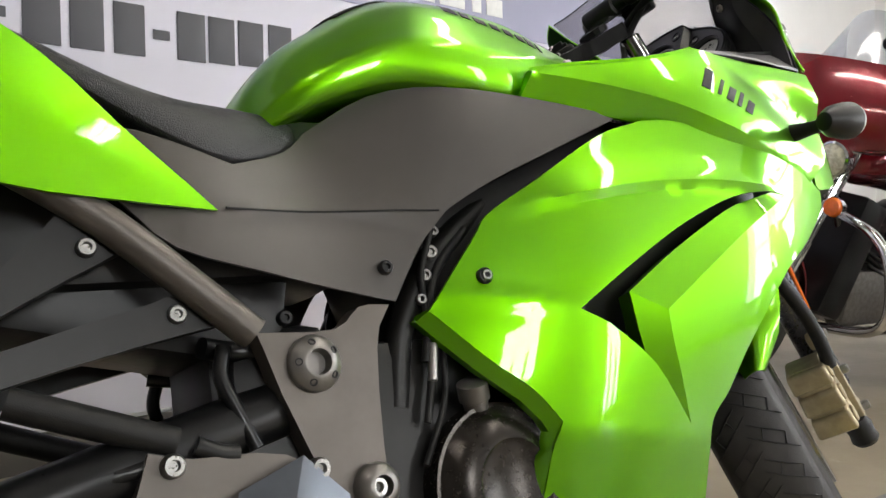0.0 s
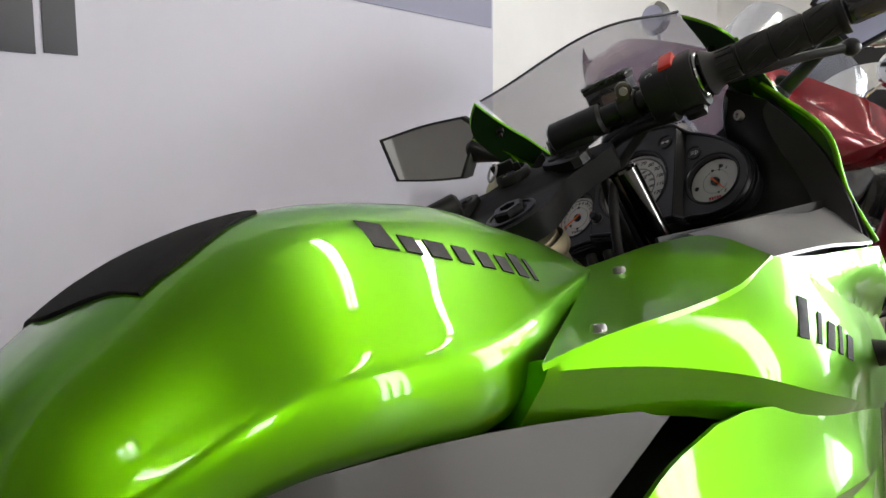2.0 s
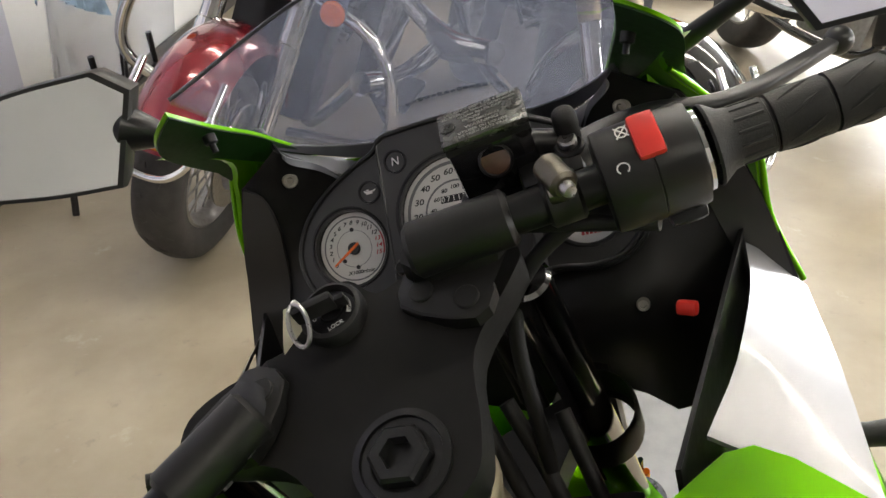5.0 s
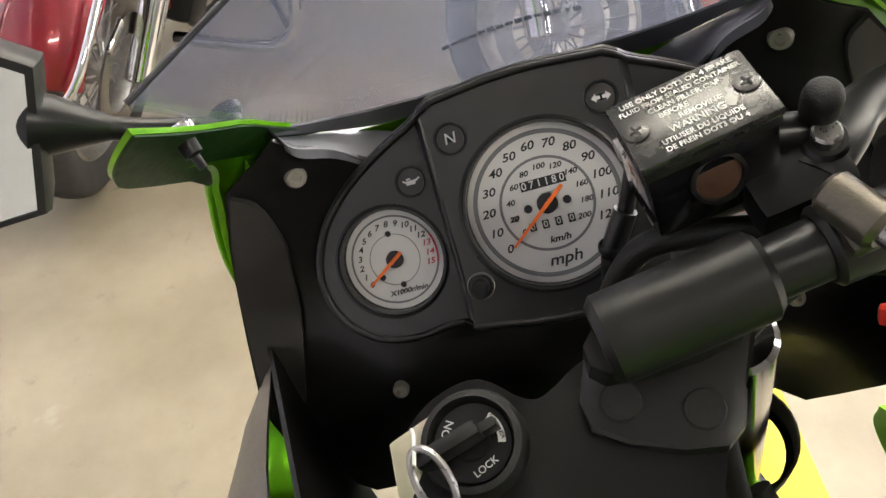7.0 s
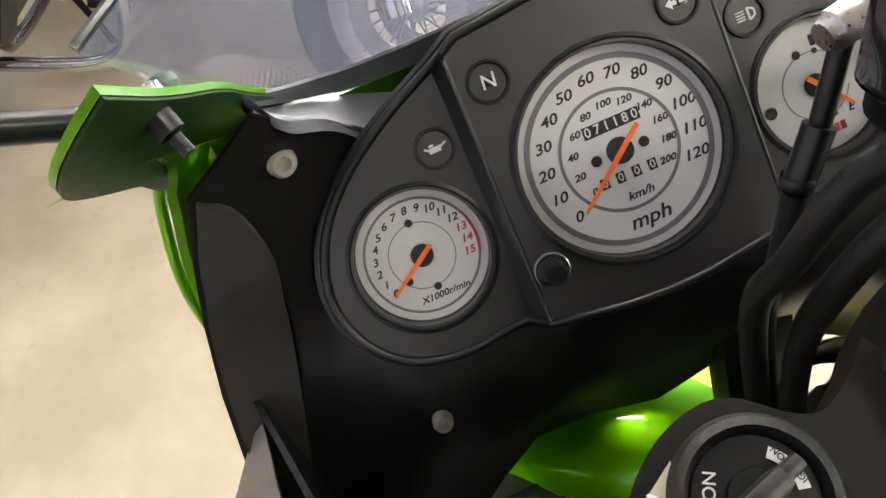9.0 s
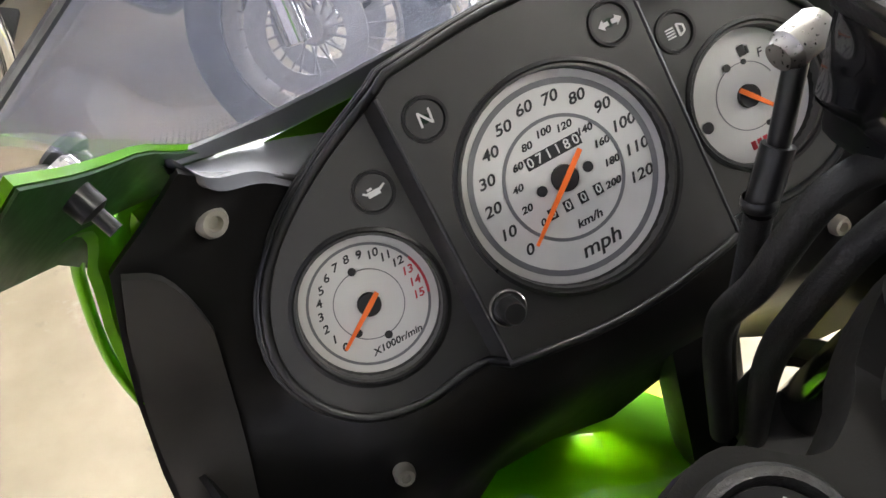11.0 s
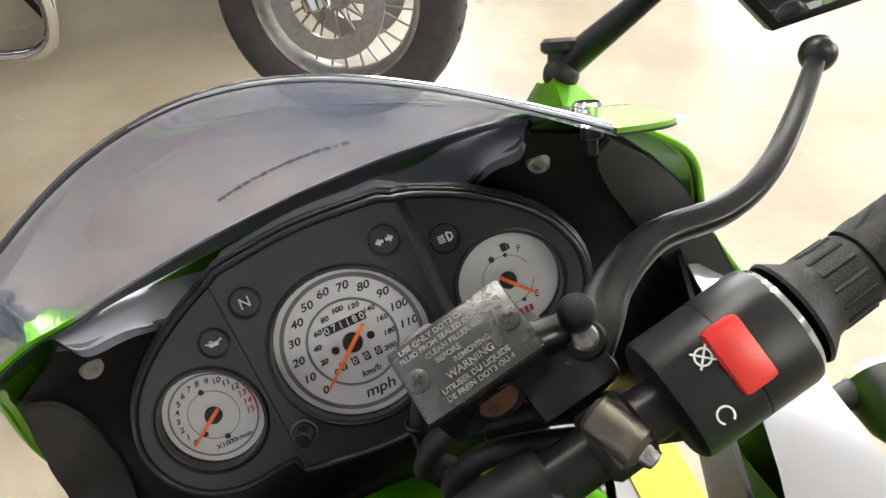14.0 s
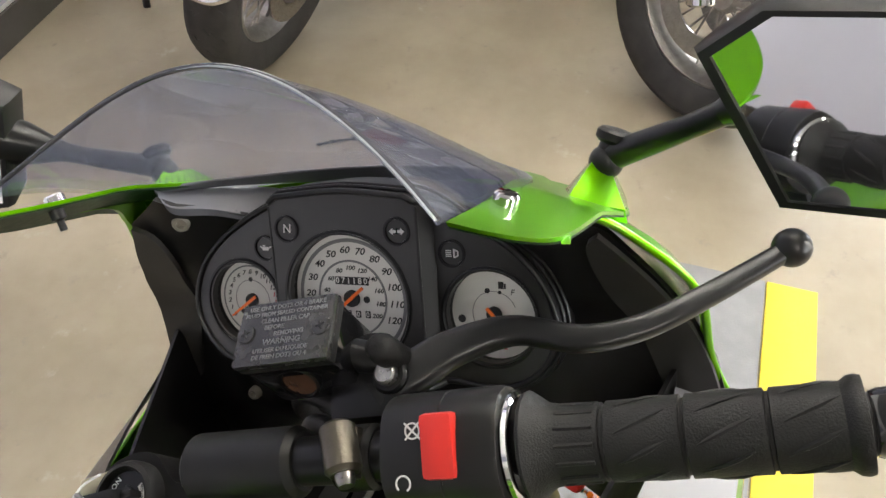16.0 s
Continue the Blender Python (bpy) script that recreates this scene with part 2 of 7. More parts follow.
def thing(name, m, label, category, group="", kind=""):
    ob = new(name)
    ob.matrix_world = m
    ob.empty_display_size = 0.1
    return tagged(ob, label, category, group, kind)


def frame_of(axis, up=(0, 0, 1)):
    """Three unit vectors of which the third lies along axis."""
    z = Vector(axis).normalized()
    x = Vector(up).cross(z)
    if x.length < 1e-4:
        x = Vector((1, 0, 0)).cross(z)
    x.normalize()
    return x, z.cross(x), z


def basis(at, x, y, z):
    return Matrix(((x[0], y[0], z[0], at[0]), (x[1], y[1], z[1], at[1]), (x[2], y[2], z[2], at[2]), (0, 0, 0, 1)))


def box(bm, size, m=None, bevel=0.0, seg=2, taper=1.0):
    """A box round the origin of m; taper narrows its upper end."""
    made = bmesh.ops.create_cube(bm, size=1.0)["verts"]
    for v in made:
        k = taper if v.co.z > 0 else 1.0
        v.co = Vector((v.co.x * size[0] * k, v.co.y * size[1] * k, v.co.z * size[2]))
    if bevel:
        edges = list({e for v in made for e in v.link_edges})
        got = bmesh.ops.bevel(bm, geom=edges, offset=bevel, segments=seg, profile=0.6, affect="EDGES")
        made = list({v for f in got["faces"] for v in f.verts} | {v for v in made if v.is_valid})
    if m is not None:
        bmesh.ops.transform(bm, matrix=m, verts=[v for v in made if v.is_valid])
    return bm


def lathe(bm, profile, at, axis, seg=32, up=(0, 0, 1), closed=False):
    """Turns (radius, height) pairs round an axis."""
    x, y, z = frame_of(axis, up)
    at = Vector(at)
    rings = []
    for r, h in profile:
        if r < 1e-6:
            rings.append([bm.verts.new(at + z * h)])
        else:
            rings.append([bm.verts.new(at + z * h + (x * math.cos(a) + y * math.sin(a)) * r) for a in (2 * math.pi * i / seg for i in range(seg))])
    pairs = list(zip(rings, rings[1:])) + ([(rings[-1], rings[0])] if closed else [])
    for a, b in pairs:
        for i in range(seg):
            j = (i + 1) % seg
            q = [a[i % len(a)], a[j % len(a)], b[j % len(b)], b[i % len(b)]]
            q = [v for k, v in enumerate(q) if v not in q[:k]]
            if len(q) > 2:
                bm.faces.new(q)
    return bm


def rod(bm, p, q, r, r2=None, seg=20, bevel=0.0):
    """A capped round bar from p to q, with its rims eased."""
    p, q = Vector(p), Vector(q)
    h = (q - p).length
    r2 = r if r2 is None else r2
    b = min(bevel or min(r, r2) * 0.15, h * 0.4)
    return lathe(bm, [(0, 0), (r - b, 0), (r, b), (r2, h - b), (r2 - b, h), (0, h)], p, q - p, seg)


def curve_points(points, steps=8, closed=False):
    """A smooth line through a few points."""
    p = [Vector(v) for v in points]
    n = len(p)
    out = []
    for i in range(n if closed else n - 1):
        a = p[(i - 1) % n] if closed or i > 0 else p[0] * 2 - p[1]
        b, c = p[i], p[(i + 1) % n]
        d = p[(i + 2) % n] if closed or i + 2 < n else p[-1] * 2 - p[-2]
        for k in range(steps):
            t = k / steps
            out.append(0.5 * (2 * b + (c - a) * t + (2 * a - 5 * b + 4 * c - d) * t * t + (3 * b - a - 3 * c + d) * t * t * t))
    if not closed:
        out.append(p[-1])
    return out


def sweep(bm, points, r, seg=14, steps=8, smooth_line=True, flat=1.0, up=(0, 0, 1), cap=True):
    """A bar of radius r (a number, or one for each given point) along a line."""
    line = curve_points(points, steps) if smooth_line else [Vector(p) for p in points]
    n = len(line)
    rad = [r] * n if not isinstance(r, (list, tuple)) else [float(np.interp(i / (n - 1) * (len(r) - 1), range(len(r)), r)) for i in range(n)]
    rings, side = [], None
    for i, c in enumerate(line):
        z = (line[min(i + 1, n - 1)] - line[max(i - 1, 0)]).normalized()
        side = frame_of(z, up)[0] if side is None else (side - z * side.dot(z)).normalized()
        y = z.cross(side)
        rings.append([bm.verts.new(c + (side * math.cos(a) + y * math.sin(a) * flat) * rad[i]) for a in (2 * math.pi * k / seg for k in range(seg))])
    for a, b in zip(rings, rings[1:]):
        for k in range(seg):
            bm.faces.new((a[k], a[(k + 1) % seg], b[(k + 1) % seg], b[k]))
    if cap:
        bm.faces.new(rings[0][::-1])
        bm.faces.new(rings[-1])
    return bm


def loft(bm, rings, cap=True, closed=True):
    """Skins a row of rings that have the same number of points."""
    made = [[bm.verts.new(p) for p in ring] for ring in rings]
    n = len(made[0])
    for a, b in zip(made, made[1:]):
        for k in range(n if closed else n - 1):
            bm.faces.new((a[k], a[(k + 1) % n], b[(k + 1) % n], b[k]))
    if cap and closed:
        bm.faces.new(made[0][::-1])
        bm.faces.new(made[-1])
    return bm


def inside(p, poly):
    hit, n = False, len(poly)
    for i in range(n):
        (x1, y1), (x2, y2) = poly[i], poly[(i + 1) % n]
        if (y1 > p[1]) != (y2 > p[1]) and p[0] < (x2 - x1) * (p[1] - y1) / (y2 - y1) + x1:
            hit = not hit
    return hit


def rounded(points, steps=5, corners=()):
    """A closed outline, smooth but for the corners named."""
    p = [Vector((*q, 0)) for q in points]
    n = len(p)
    out = []
    for i in range(n):
        b, c = p[i], p[(i + 1) % n]
        a = p[(i - 1) % n] if i not in corners else b * 2 - c
        d = p[(i + 2) % n] if (i + 1) % n not in corners else c * 2 - b
        for k in range(steps):
            t = k / steps
            q = 0.5 * (2 * b + (c - a) * t + (2 * a - 5 * b + 4 * c - d) * t * t + (3 * b - a - 3 * c + d) * t * t * t)
            out.append((q.x, q.y))
    return out


def sheet(bm, outline, place, thick, holes=(), lines=(), step=0.02, inward=None):
    """A thin shell: an outline filled with triangles, each point laid into space by place(u, v), and given thickness along inward(u, v) or its normal."""
    pts, edges = [], []
    lines = [[(a[0] + (b[0] - a[0]) * k / n, a[1] + (b[1] - a[1]) * k / n) for a, b in zip(q, q[1:]) for n in [max(1, int(math.hypot(b[0] - a[0], b[1] - a[1]) / step))] for k in range(n)] + [tuple(q[-1])] for q in lines]
    for loop, shut in [(outline, True)] + [(h, True) for h in holes] + [(q, False) for q in lines]:
        k = len(pts)
        pts += [Vector(q) for q in loop]
        edges += [(k + i, k + i + 1) for i in range(len(loop) - 1)] + ([(k + len(loop) - 1, k)] if shut else [])
    u0, u1 = min(q[0] for q in outline), max(q[0] for q in outline)
    v0, v1 = min(q[1] for q in outline), max(q[1] for q in outline)
    grid = np.array(pts)
    for i in range(1, int((u1 - u0) / step) + 1):
        for j in range(1, int((v1 - v0) / step) + 1):
            q = (u0 + (i + 0.5 * (j % 2)) * step, v0 + j * step)
            if np.min(np.hypot(grid[:, 0] - q[0], grid[:, 1] - q[1])) > step * 0.6 and inside(q, outline):
                pts.append(Vector(q))

    co, _, tris, _, _, _ = geometry.delaunay_2d_cdt(pts, edges, [], 0, 1e-6)
    keep = []
    for t in tris:
        c = (sum((co[i][0] for i in t)) / 3, sum((co[i][1] for i in t)) / 3)
        if inside(c, outline) and not any(inside(c, h) for h in holes):
            keep.append(t)
    top = [Vector(place(*q)) for q in co]
    normal = [Vector() for _ in co]
    for a, b, c in keep:
        w = (top[b] - top[a]).cross(top[c] - top[a])
        for i in (a, b, c):
            normal[i] += w
    low = []
    for i, q in enumerate(co):
        w = Vector(inward(*q)) if inward else -normal[i].normalized() if normal[i].length > 0 else Vector()
        low.append(top[i] + w * thick)
    used = sorted({i for t in keep for i in t})
    va = {i: bm.verts.new(top[i]) for i in used}
    vb = {i: bm.verts.new(low[i]) for i in used}
    count = {}
    for a, b, c in keep:
        bm.faces.new((va[a], va[b], va[c]))
        bm.faces.new((vb[c], vb[b], vb[a]))
        for e in ((a, b), (b, c), (c, a)):
            count[tuple(sorted(e))] = count.get(tuple(sorted(e)), []) + [e]
    for e in count.values():
        if len(e) == 1:
            a, b = e[0]
            bm.faces.new((va[b], va[a], vb[a], vb[b]))
    return bm


def net(points, soft=1e-4, smooth=False):
    """A smooth height over a plane through a few (u, v, height) controls."""
    p = np.array(points, float)
    n, a = len(p), p[:, :2]

    def bend(d):
        return d ** 3 if smooth else np.where(d > 0, d * d * np.log(np.maximum(d, 1e-9)), 0)
    q = np.c_[np.ones(n), a]
    s = np.block([[bend(np.linalg.norm(a[:, None] - a[None], axis=2)) + np.eye(n) * soft, q], [q.T, np.zeros((3, 3))]])
    c = np.linalg.solve(s, np.r_[p[:, 2], 0, 0, 0])

    def height(u, v):
        return float(bend(np.hypot(a[:, 0] - u, a[:, 1] - v)) @ c[:n] + c[n] + c[n + 1] * u + c[n + 2] * v)
    return height


def lettering(name, text, size, m, material_, parent, depth=0.0004, bold=0.0, spacing=1.0, shear=0.0, place=None, label=""):
    """Words in the built-in font as a mesh in the plane of m, or bent by place(u, v, w)."""
    data = bpy.data.curves.new(name, "FONT")
    data.body, data.size, data.align_x, data.align_y = text, size, "CENTER", "CENTER"
    data.extrude, data.offset, data.space_character, data.shear = depth, bold, spacing, shear
    data.resolution_u = 3
    ob = bpy.data.objects.new(name, data)
    scene.collection.objects.link(ob)
    mesh = bpy.data.meshes.new_from_object(ob.evaluated_get(bpy.context.evaluated_depsgraph_get()))
    bpy.data.objects.remove(ob)
    for v in mesh.vertices:
        v.co = Vector(place(*v.co)) if place else m @ v.co
    mesh.materials.clear()
    mesh.materials.append(material_)
    got = new(name, mesh)
    got.parent = parent
    return tagged(got, label)


def bolt(name, at, axis, r, parent, material_=None, socket=True, h=0.004, label=""):
    """A round bolt head with a socket."""
    bm = bmesh.new()
    prof = [(r * 1.0, -0.004), (r * 1.0, h * 0.5), (r * 0.8, h)]
    prof += [(r * 0.48, h), (r * 0.42, h * 0.2), (0, h * 0.2)] if socket else [(0, h * 1.1)]
    lathe(bm, prof, at, axis, 18)
    return part(name, bm, material_ or STEEL, parent, label)

# ---- the room ----


def slab(name, size, m, material_, bevel=0.0, parent=None, kind="structure", label="", category=""):
    bm = bmesh.new()
    box(bm, size, m, bevel)
    ob = part(name, bm, material_, parent, label)
    return tagged(ob, label, category, "", kind)


slab("floor", (11.0, 9.0, 0.2), pose(0.5, -1.1, -0.1), FLOOR, label="worn beige concrete floor with dark blotches", category="floor")
slab("ceiling", (11.0, 9.0, 0.1), pose(0.5, -1.1, 3.05), CEIL, label="pale ceiling boards over the showroom", category="ceiling")
TURN = math.degrees(math.atan(0.115))


def on_wall(x, z, out=0.0):
    """A pose on the long wall: x along it, z up, its own y pointing into the wall."""
    n = Vector((0.115, -1.0, 0)).normalized()
    return Matrix.Translation((x, 1.735 + 0.115 * x, z)) @ Matrix.Translation(n * out) @ pose(0, 0, 0, 0, 0, TURN)


slab("wall_north", (10.6, 0.15, 3.0), on_wall(0.7, 1.5) @ pose(0, 0.075, 0), WALL, label="smooth white painted wall", category="wall")
east = thing("wall_east", pose(5.5, -1.3, 0), "white painted end wall with a black round emblem", "wall", kind="structure")
for y0, y1, z0, z1 in ((-3.8, -2.2, 0.0, 3.0), (-2.2, 0.4, 0.0, 0.35), (-2.2, 0.4, 2.60, 3.0), (0.4, 3.8, 0.0, 3.0)):
    bm = bmesh.new()
    box(bm, (0.15, y1 - y0, z1 - z0), pose(0, (y0 + y1) / 2, (z0 + z1) / 2))
    part("wall_panel", bm, WALL, east)
win = thing("window_2", pose(5.5, -2.2, 0), "dark metal window frame with clear panes", "window", kind="structure")
bm = bmesh.new()
for dy in (-1.27, -0.43, 0.43, 1.27):
    box(bm, (0.07, 0.05, 2.25), pose(0, dy, 1.475), 0.004)
for z in (0.38, 1.30, 2.57):
    box(bm, (0.06, 2.6, 0.05), pose(0, 0, z), 0.004)
part("window_frame", bm, FRAME, win)
bm = bmesh.new()
box(bm, (0.02, 3.8, 3.0), pose(6.1, -2.2, 1.6))
tagged(part("backdrop", bm, GLOW), "bright overcast sky outside the windows", "sky", "", "structure")
slab("wall_west", (0.15, 7.0, 3.0), pose(-4.1, -1.6, 1.5), WALL_GREY, label="plain grey painted end wall", category="wall")
slab("baseboard", (10.5, 0.012, 0.10), on_wall(0.7, 0.05, 0.020), SKIRT, 0.003, label="dark rubber skirting strip along the wall", category="skirting")
slab("baseboard", (0.012, 6.6, 0.10), pose(5.418, -1.0, 0.05), SKIRT, 0.003, label="dark rubber skirting strip along the wall", category="skirting")

# wall with the windows and the door, built round its openings
south = thing("wall_south", pose(0.7, -4.6, 0), "grey wall with two wide windows and a glazed door", "wall", kind="structure")
OPEN = [(-0.1, 0.8, 1.5, 2.6), (3.0, 0.7, 0.0, 2.5)]
edges = [-4.8] + [e for c, wdt, _, _ in OPEN for e in (c - 0.7 - wdt / 2, c - 0.7 + wdt / 2)] + [4.8]
for i in range(0, len(edges), 2):
    bm = bmesh.new()
    box(bm, (edges[i + 1] - edges[i], 0.15, 3.0), pose((edges[i] + edges[i + 1]) / 2, 0, 1.5))
    part("pier", bm, WALL_GREY, south)
for c, wdt, low, high in OPEN:
    for z0, z1 in ((0.0, low), (high, 3.0)):
        if z1 - z0 > 0.01:
            bm = bmesh.new()
            box(bm, (wdt, 0.15, z1 - z0), pose(c - 0.7, 0, (z0 + z1) / 2))
            part("lintel" if z0 else "breast", bm, WALL_GREY, south)
    win = thing("door_1" if low == 0 else "window_1", pose(c, -4.6, 0), "dark metal window frame with clear panes", "window", kind="structure")
    bm = bmesh.new()
    for dx in (-wdt / 2 + 0.03, -wdt / 6, wdt / 6, wdt / 2 - 0.03):
        box(bm, (0.05, 0.07, high - low), pose(dx, 0, (low + high) / 2), 0.004)
    for z in (low + 0.03, high - 0.03, low + (high - low) * 0.68):
        box(bm, (wdt, 0.06, 0.05), pose(0, 0, z), 0.004)
    part("window_frame", bm, FRAME, win)
bm = bmesh.new()
box(bm, (10.0, 0.02, 3.0), pose(0.7, -5.3, 1.7))
tagged(part("backdrop", bm, GLOW), "bright overcast sky outside the windows", "sky", "", "structure")

# banner of vinyl on the long wall, with its writing as plain bars
banner = thing("banner", on_wall(0, 0, 0.004), "pale lavender vinyl banner with dark bars of writing", "banner")
bm = bmesh.new()
box(bm, (5.44, 0.006, 2.5), pose(-0.28, -0.003, 1.36))
part("sheet", bm, VINYL_BANNER, banner)
bm = bmesh.new()
box(bm, (5.40, 0.004, 1.1), pose(-0.28, -0.010, 1.95))
part("band", bm, BAND, banner, "slate blue band")
for x, wdt, z, h in ((-0.42, 0.09, 1.195, 0.145), (-0.20, 0.095, 1.193, 0.145), (-0.085, 0.09, 1.193, 0.145), (0.03, 0.088, 1.194, 0.145), (0.122, 0.05, 1.190, 0.028),
                     (0.213, 0.088, 1.197, 0.142), (0.31, 0.086, 1.199, 0.140), (0.408, 0.086, 1.203, 0.138), (0.512, 0.084, 1.207, 0.137), (-0.31, 0.05, 1.19, 0.028)):
    bm = bmesh.new()
    box(bm, (wdt, 0.003, h), pose(x * 1.0066, -0.0085, z), 0.001)
    part("writing_bar", bm, DIGIT, banner)
for x, wdt in ((0.98, 0.10), (1.12, 0.12), (1.27, 0.13), (1.40, 0.05), (1.50, 0.09)):
    bm = bmesh.new()
    box(bm, (wdt, 0.003, 0.07), pose(x, -0.0135, 1.50), 0.001)
    part("writing_bar", bm, INK_WHITE, banner, "white writing bar")

bm = bmesh.new()
box(bm, (1.55, 0.004, 0.62), pose(-1.42, -0.0145, 1.72), 0.001)
part("sign_board", bm, BOARD, banner, "dark grey sign board")
lettering("lettering", "FINANCE", 0.105, pose(-1.20, -0.0175, 1.555, 90, 0, 0), INK_WHITE, banner, 0.0008, 0.001)

# round emblem on the end wall
emblem = thing("wall_emblem", basis((5.42, 1.28, 0.86), (0, -1, 0), (0, 0, 1), (-1, 0, 0)), "black ring emblem with pale bars of writing", "emblem")
bm = bmesh.new()
lathe(bm, [(0.55, 0.0), (0.55, 0.006), (0.82, 0.006), (0.82, 0.0)], (0, 0, 0), (0, 0, 1), 72)
part("ring", bm, INK, emblem)
bm = bmesh.new()
lathe(bm, [(0.549, 0.0), (0.549, 0.003), (0.0, 0.003)], (0, 0, 0), (0, 0, 1), 72)
part("disc", bm, INK_WHITE, emblem, "pale disc")
for k in range(22):
    a = radians(90 - (k - 8) * 16.4)
    bm = bmesh.new()
    box(bm, (0.062, 0.100, 0.003), Matrix.Translation((0.69 * math.cos(a), 0.69 * math.sin(a), 0.008)) @ Matrix.Rotation(a - math.pi / 2, 4, "Z"), 0.001)
    if k % 7 != 6:
        part("letter_bar", bm, INK_WHITE, emblem)
    else:
        bm.free()
bm = bmesh.new()
lathe(bm, [(0.38, 0.0), (0.38, 0.007), (0.0, 0.007)], (0, 0, 0), (0, 0, 1), 48)
box(bm, (0.40, 0.10, 0.004), pose(-0.04, -0.12, 0.0064, 0, 0, 25), 0.001)
part("emblem_shape", bm, INK, emblem)

# strip lights under the ceiling
for x, y in ((2.75, 0.15), (2.75, -1.40), (1.33, 0.25), (1.33, -1.40), (-1.3, -1.0)):
    light = thing("ceiling_light", pose(x, y, 2.99, 0, 0, 90), "white ceiling batten with a lit fluorescent tube", "ceiling light", "ceiling battens")
    bm = bmesh.new()
    box(bm, (1.5, 0.14, 0.05), pose(0, 0, -0.025), 0.006)
    part("body", bm, INK_WHITE, light)
    for dy in (-0.035, 0.035):
        bm = bmesh.new()
        rod(bm, (-0.70, dy, -0.068), (0.70, dy, -0.068), 0.014)
        part("tube", bm, TUBE, light)

# floor mat with a yellow edge, under the front of the motorcycle
bm = bmesh.new()
box(bm, (1.30, 0.42, 0.006), pose(0.83, 0.032, 0.003), 0.002)
tagged(part("floor_mat", bm, MAT), "flat grey mat on the concrete under the wheel", "mat")
bm = bmesh.new()
box(bm, (1.30, 0.10, 0.006), pose(0.83, -0.232, 0.003), 0.002)
tagged(part("floor_tape", bm, YELLOW), "bright yellow strip along the edge of the mat", "floor tape")

# ---- the green motorcycle: its own axes run forward, to its left and up; it leans on its stand ----
LEAN = 16.0
bike = thing("motorcycle", pose(0, 0, 0, -LEAN, 0, 0), "lime green sports motorcycle with black trim leaning on its stand", "motorcycle")

# tank
TANK_X = [-0.282, -0.264, -0.230, -0.176, -0.137, -0.096, -0.040, 0.007, 0.069, 0.124, 0.195, 0.225, 0.250]
TANK_TOP = [0.748, 0.782, 0.826, 0.864, 0.886, 0.903, 0.911, 0.909, 0.905, 0.894, 0.867, 0.853, 0.838]
TANK_LOW = [0.715, 0.716, 0.732, 0.752, 0.758, 0.759, 0.752, 0.745, 0.758, 0.778, 0.806, 0.816, 0.822]
TANK_W = [0.050, 0.082, 0.116, 0.139, 0.150, 0.157, 0.161, 0.160, 0.149, 0.131, 0.104, 0.093, 0.080]
TANK_FORM = [(0.0, 1.0), (0.22, 0.995), (0.42, 0.965), (0.58, 0.885), (0.72, 0.765), (0.84, 0.60), (0.93, 0.44), (0.982, 0.35), (1.0, 0.29), (0.996, 0.21), (0.978, 0.12), (0.945, 0.05), (0.890, 0.0)]


def tank_section(x):
    top, low, wid = (float(np.interp(x, TANK_X, q)) for q in (TANK_TOP, TANK_LOW, TANK_W))
    form = curve_points([(a, b, 0) for a, b in TANK_FORM], 3)
    return [(p.x * wid, low + p.y * (top - low)) for p in form]


def tank_z(x, y):
    half = tank_section(x)
    return float(np.interp(abs(y), [q[0] for q in half[:25]], [q[1] for q in half[:25]]))


def smooth_row(row, n):
    line = curve_points([(a, b, 0) for a, b in zip(TANK_X, row)], n)
    x, y = [p.x for p in line], [p.y for p in line]
    for _ in range(8):
        y = [y[0]] + [0.25 * a + 0.5 * b + 0.25 * c for a, b, c in zip(y, y[1:], y[2:])] + [y[-1]]
    return x, y


TX, TT = smooth_row(TANK_TOP, 4)
TL, TW = smooth_row(TANK_LOW, 4)[1], smooth_row(TANK_W, 4)[1]
TANK_X, TANK_TOP, TANK_LOW, TANK_W = TX, TT, TL, TW
bm = bmesh.new()
rings = []
for x in TANK_X:
    half = tank_section(x)
    rings.append([V(x, -y, z) for y, z in half[::-1]] + [V(x, y, z) for y, z in half[1:]])
loft(bm, rings)
tank = part("fuel_tank", bm, GREEN, bike, "lime green pearl fuel tank", 50)
# anti-slip pad on the back of the tank
bm = bmesh.new()
sheet(bm, rounded([(-0.157, -0.080), (-0.120, -0.081), (-0.068, -0.066), (-0.058, 0.0), (-0.068, 0.066), (-0.120, 0.081), (-0.157, 0.080), (-0.172, 0.0)], 4, (0, 2, 4, 6)),
      lambda u, v: (u - 0.0015, v, tank_z(u, v) + 0.0022), 0.003, step=0.014)
part("tank_pad", bm, PAD, bike, "matt black textured tank pad")
# filler cap
cap = bpy.data.objects.new("fuel_cap", None)
scene.collection.objects.link(cap)
cap.parent = bike
CAP_AT, CAP_UP = V(0.034, 0, 0.9010), V(0.08, 0, 1)
bm = bmesh.new()
lathe(bm, [(0.030, 0.003), (0.032, 0.0065), (0.044, 0.0065), (0.047, 0.004), (0.047, -0.006)], CAP_AT, CAP_UP, 48)
part("ring", bm, STEEL, cap, "brushed silver cap ring")
bm = bmesh.new()
lathe(bm, [(0.0315, 0.0), (0.0310, 0.0060), (0.029, 0.0072), (0.0, 0.0076)], CAP_AT, CAP_UP, 40)
part("lid", bm, FRAME, cap, "charcoal satin cap lid")
bm = bmesh.new()
box(bm, (0.052, 0.022, 0.006), Matrix.Translation(CAP_AT + V(-0.002, 0, 0.0085)) @ pose(0, 0, 0, 0, -2, 0), 0.002)
part("lock_flap", bm, FRAME, cap)
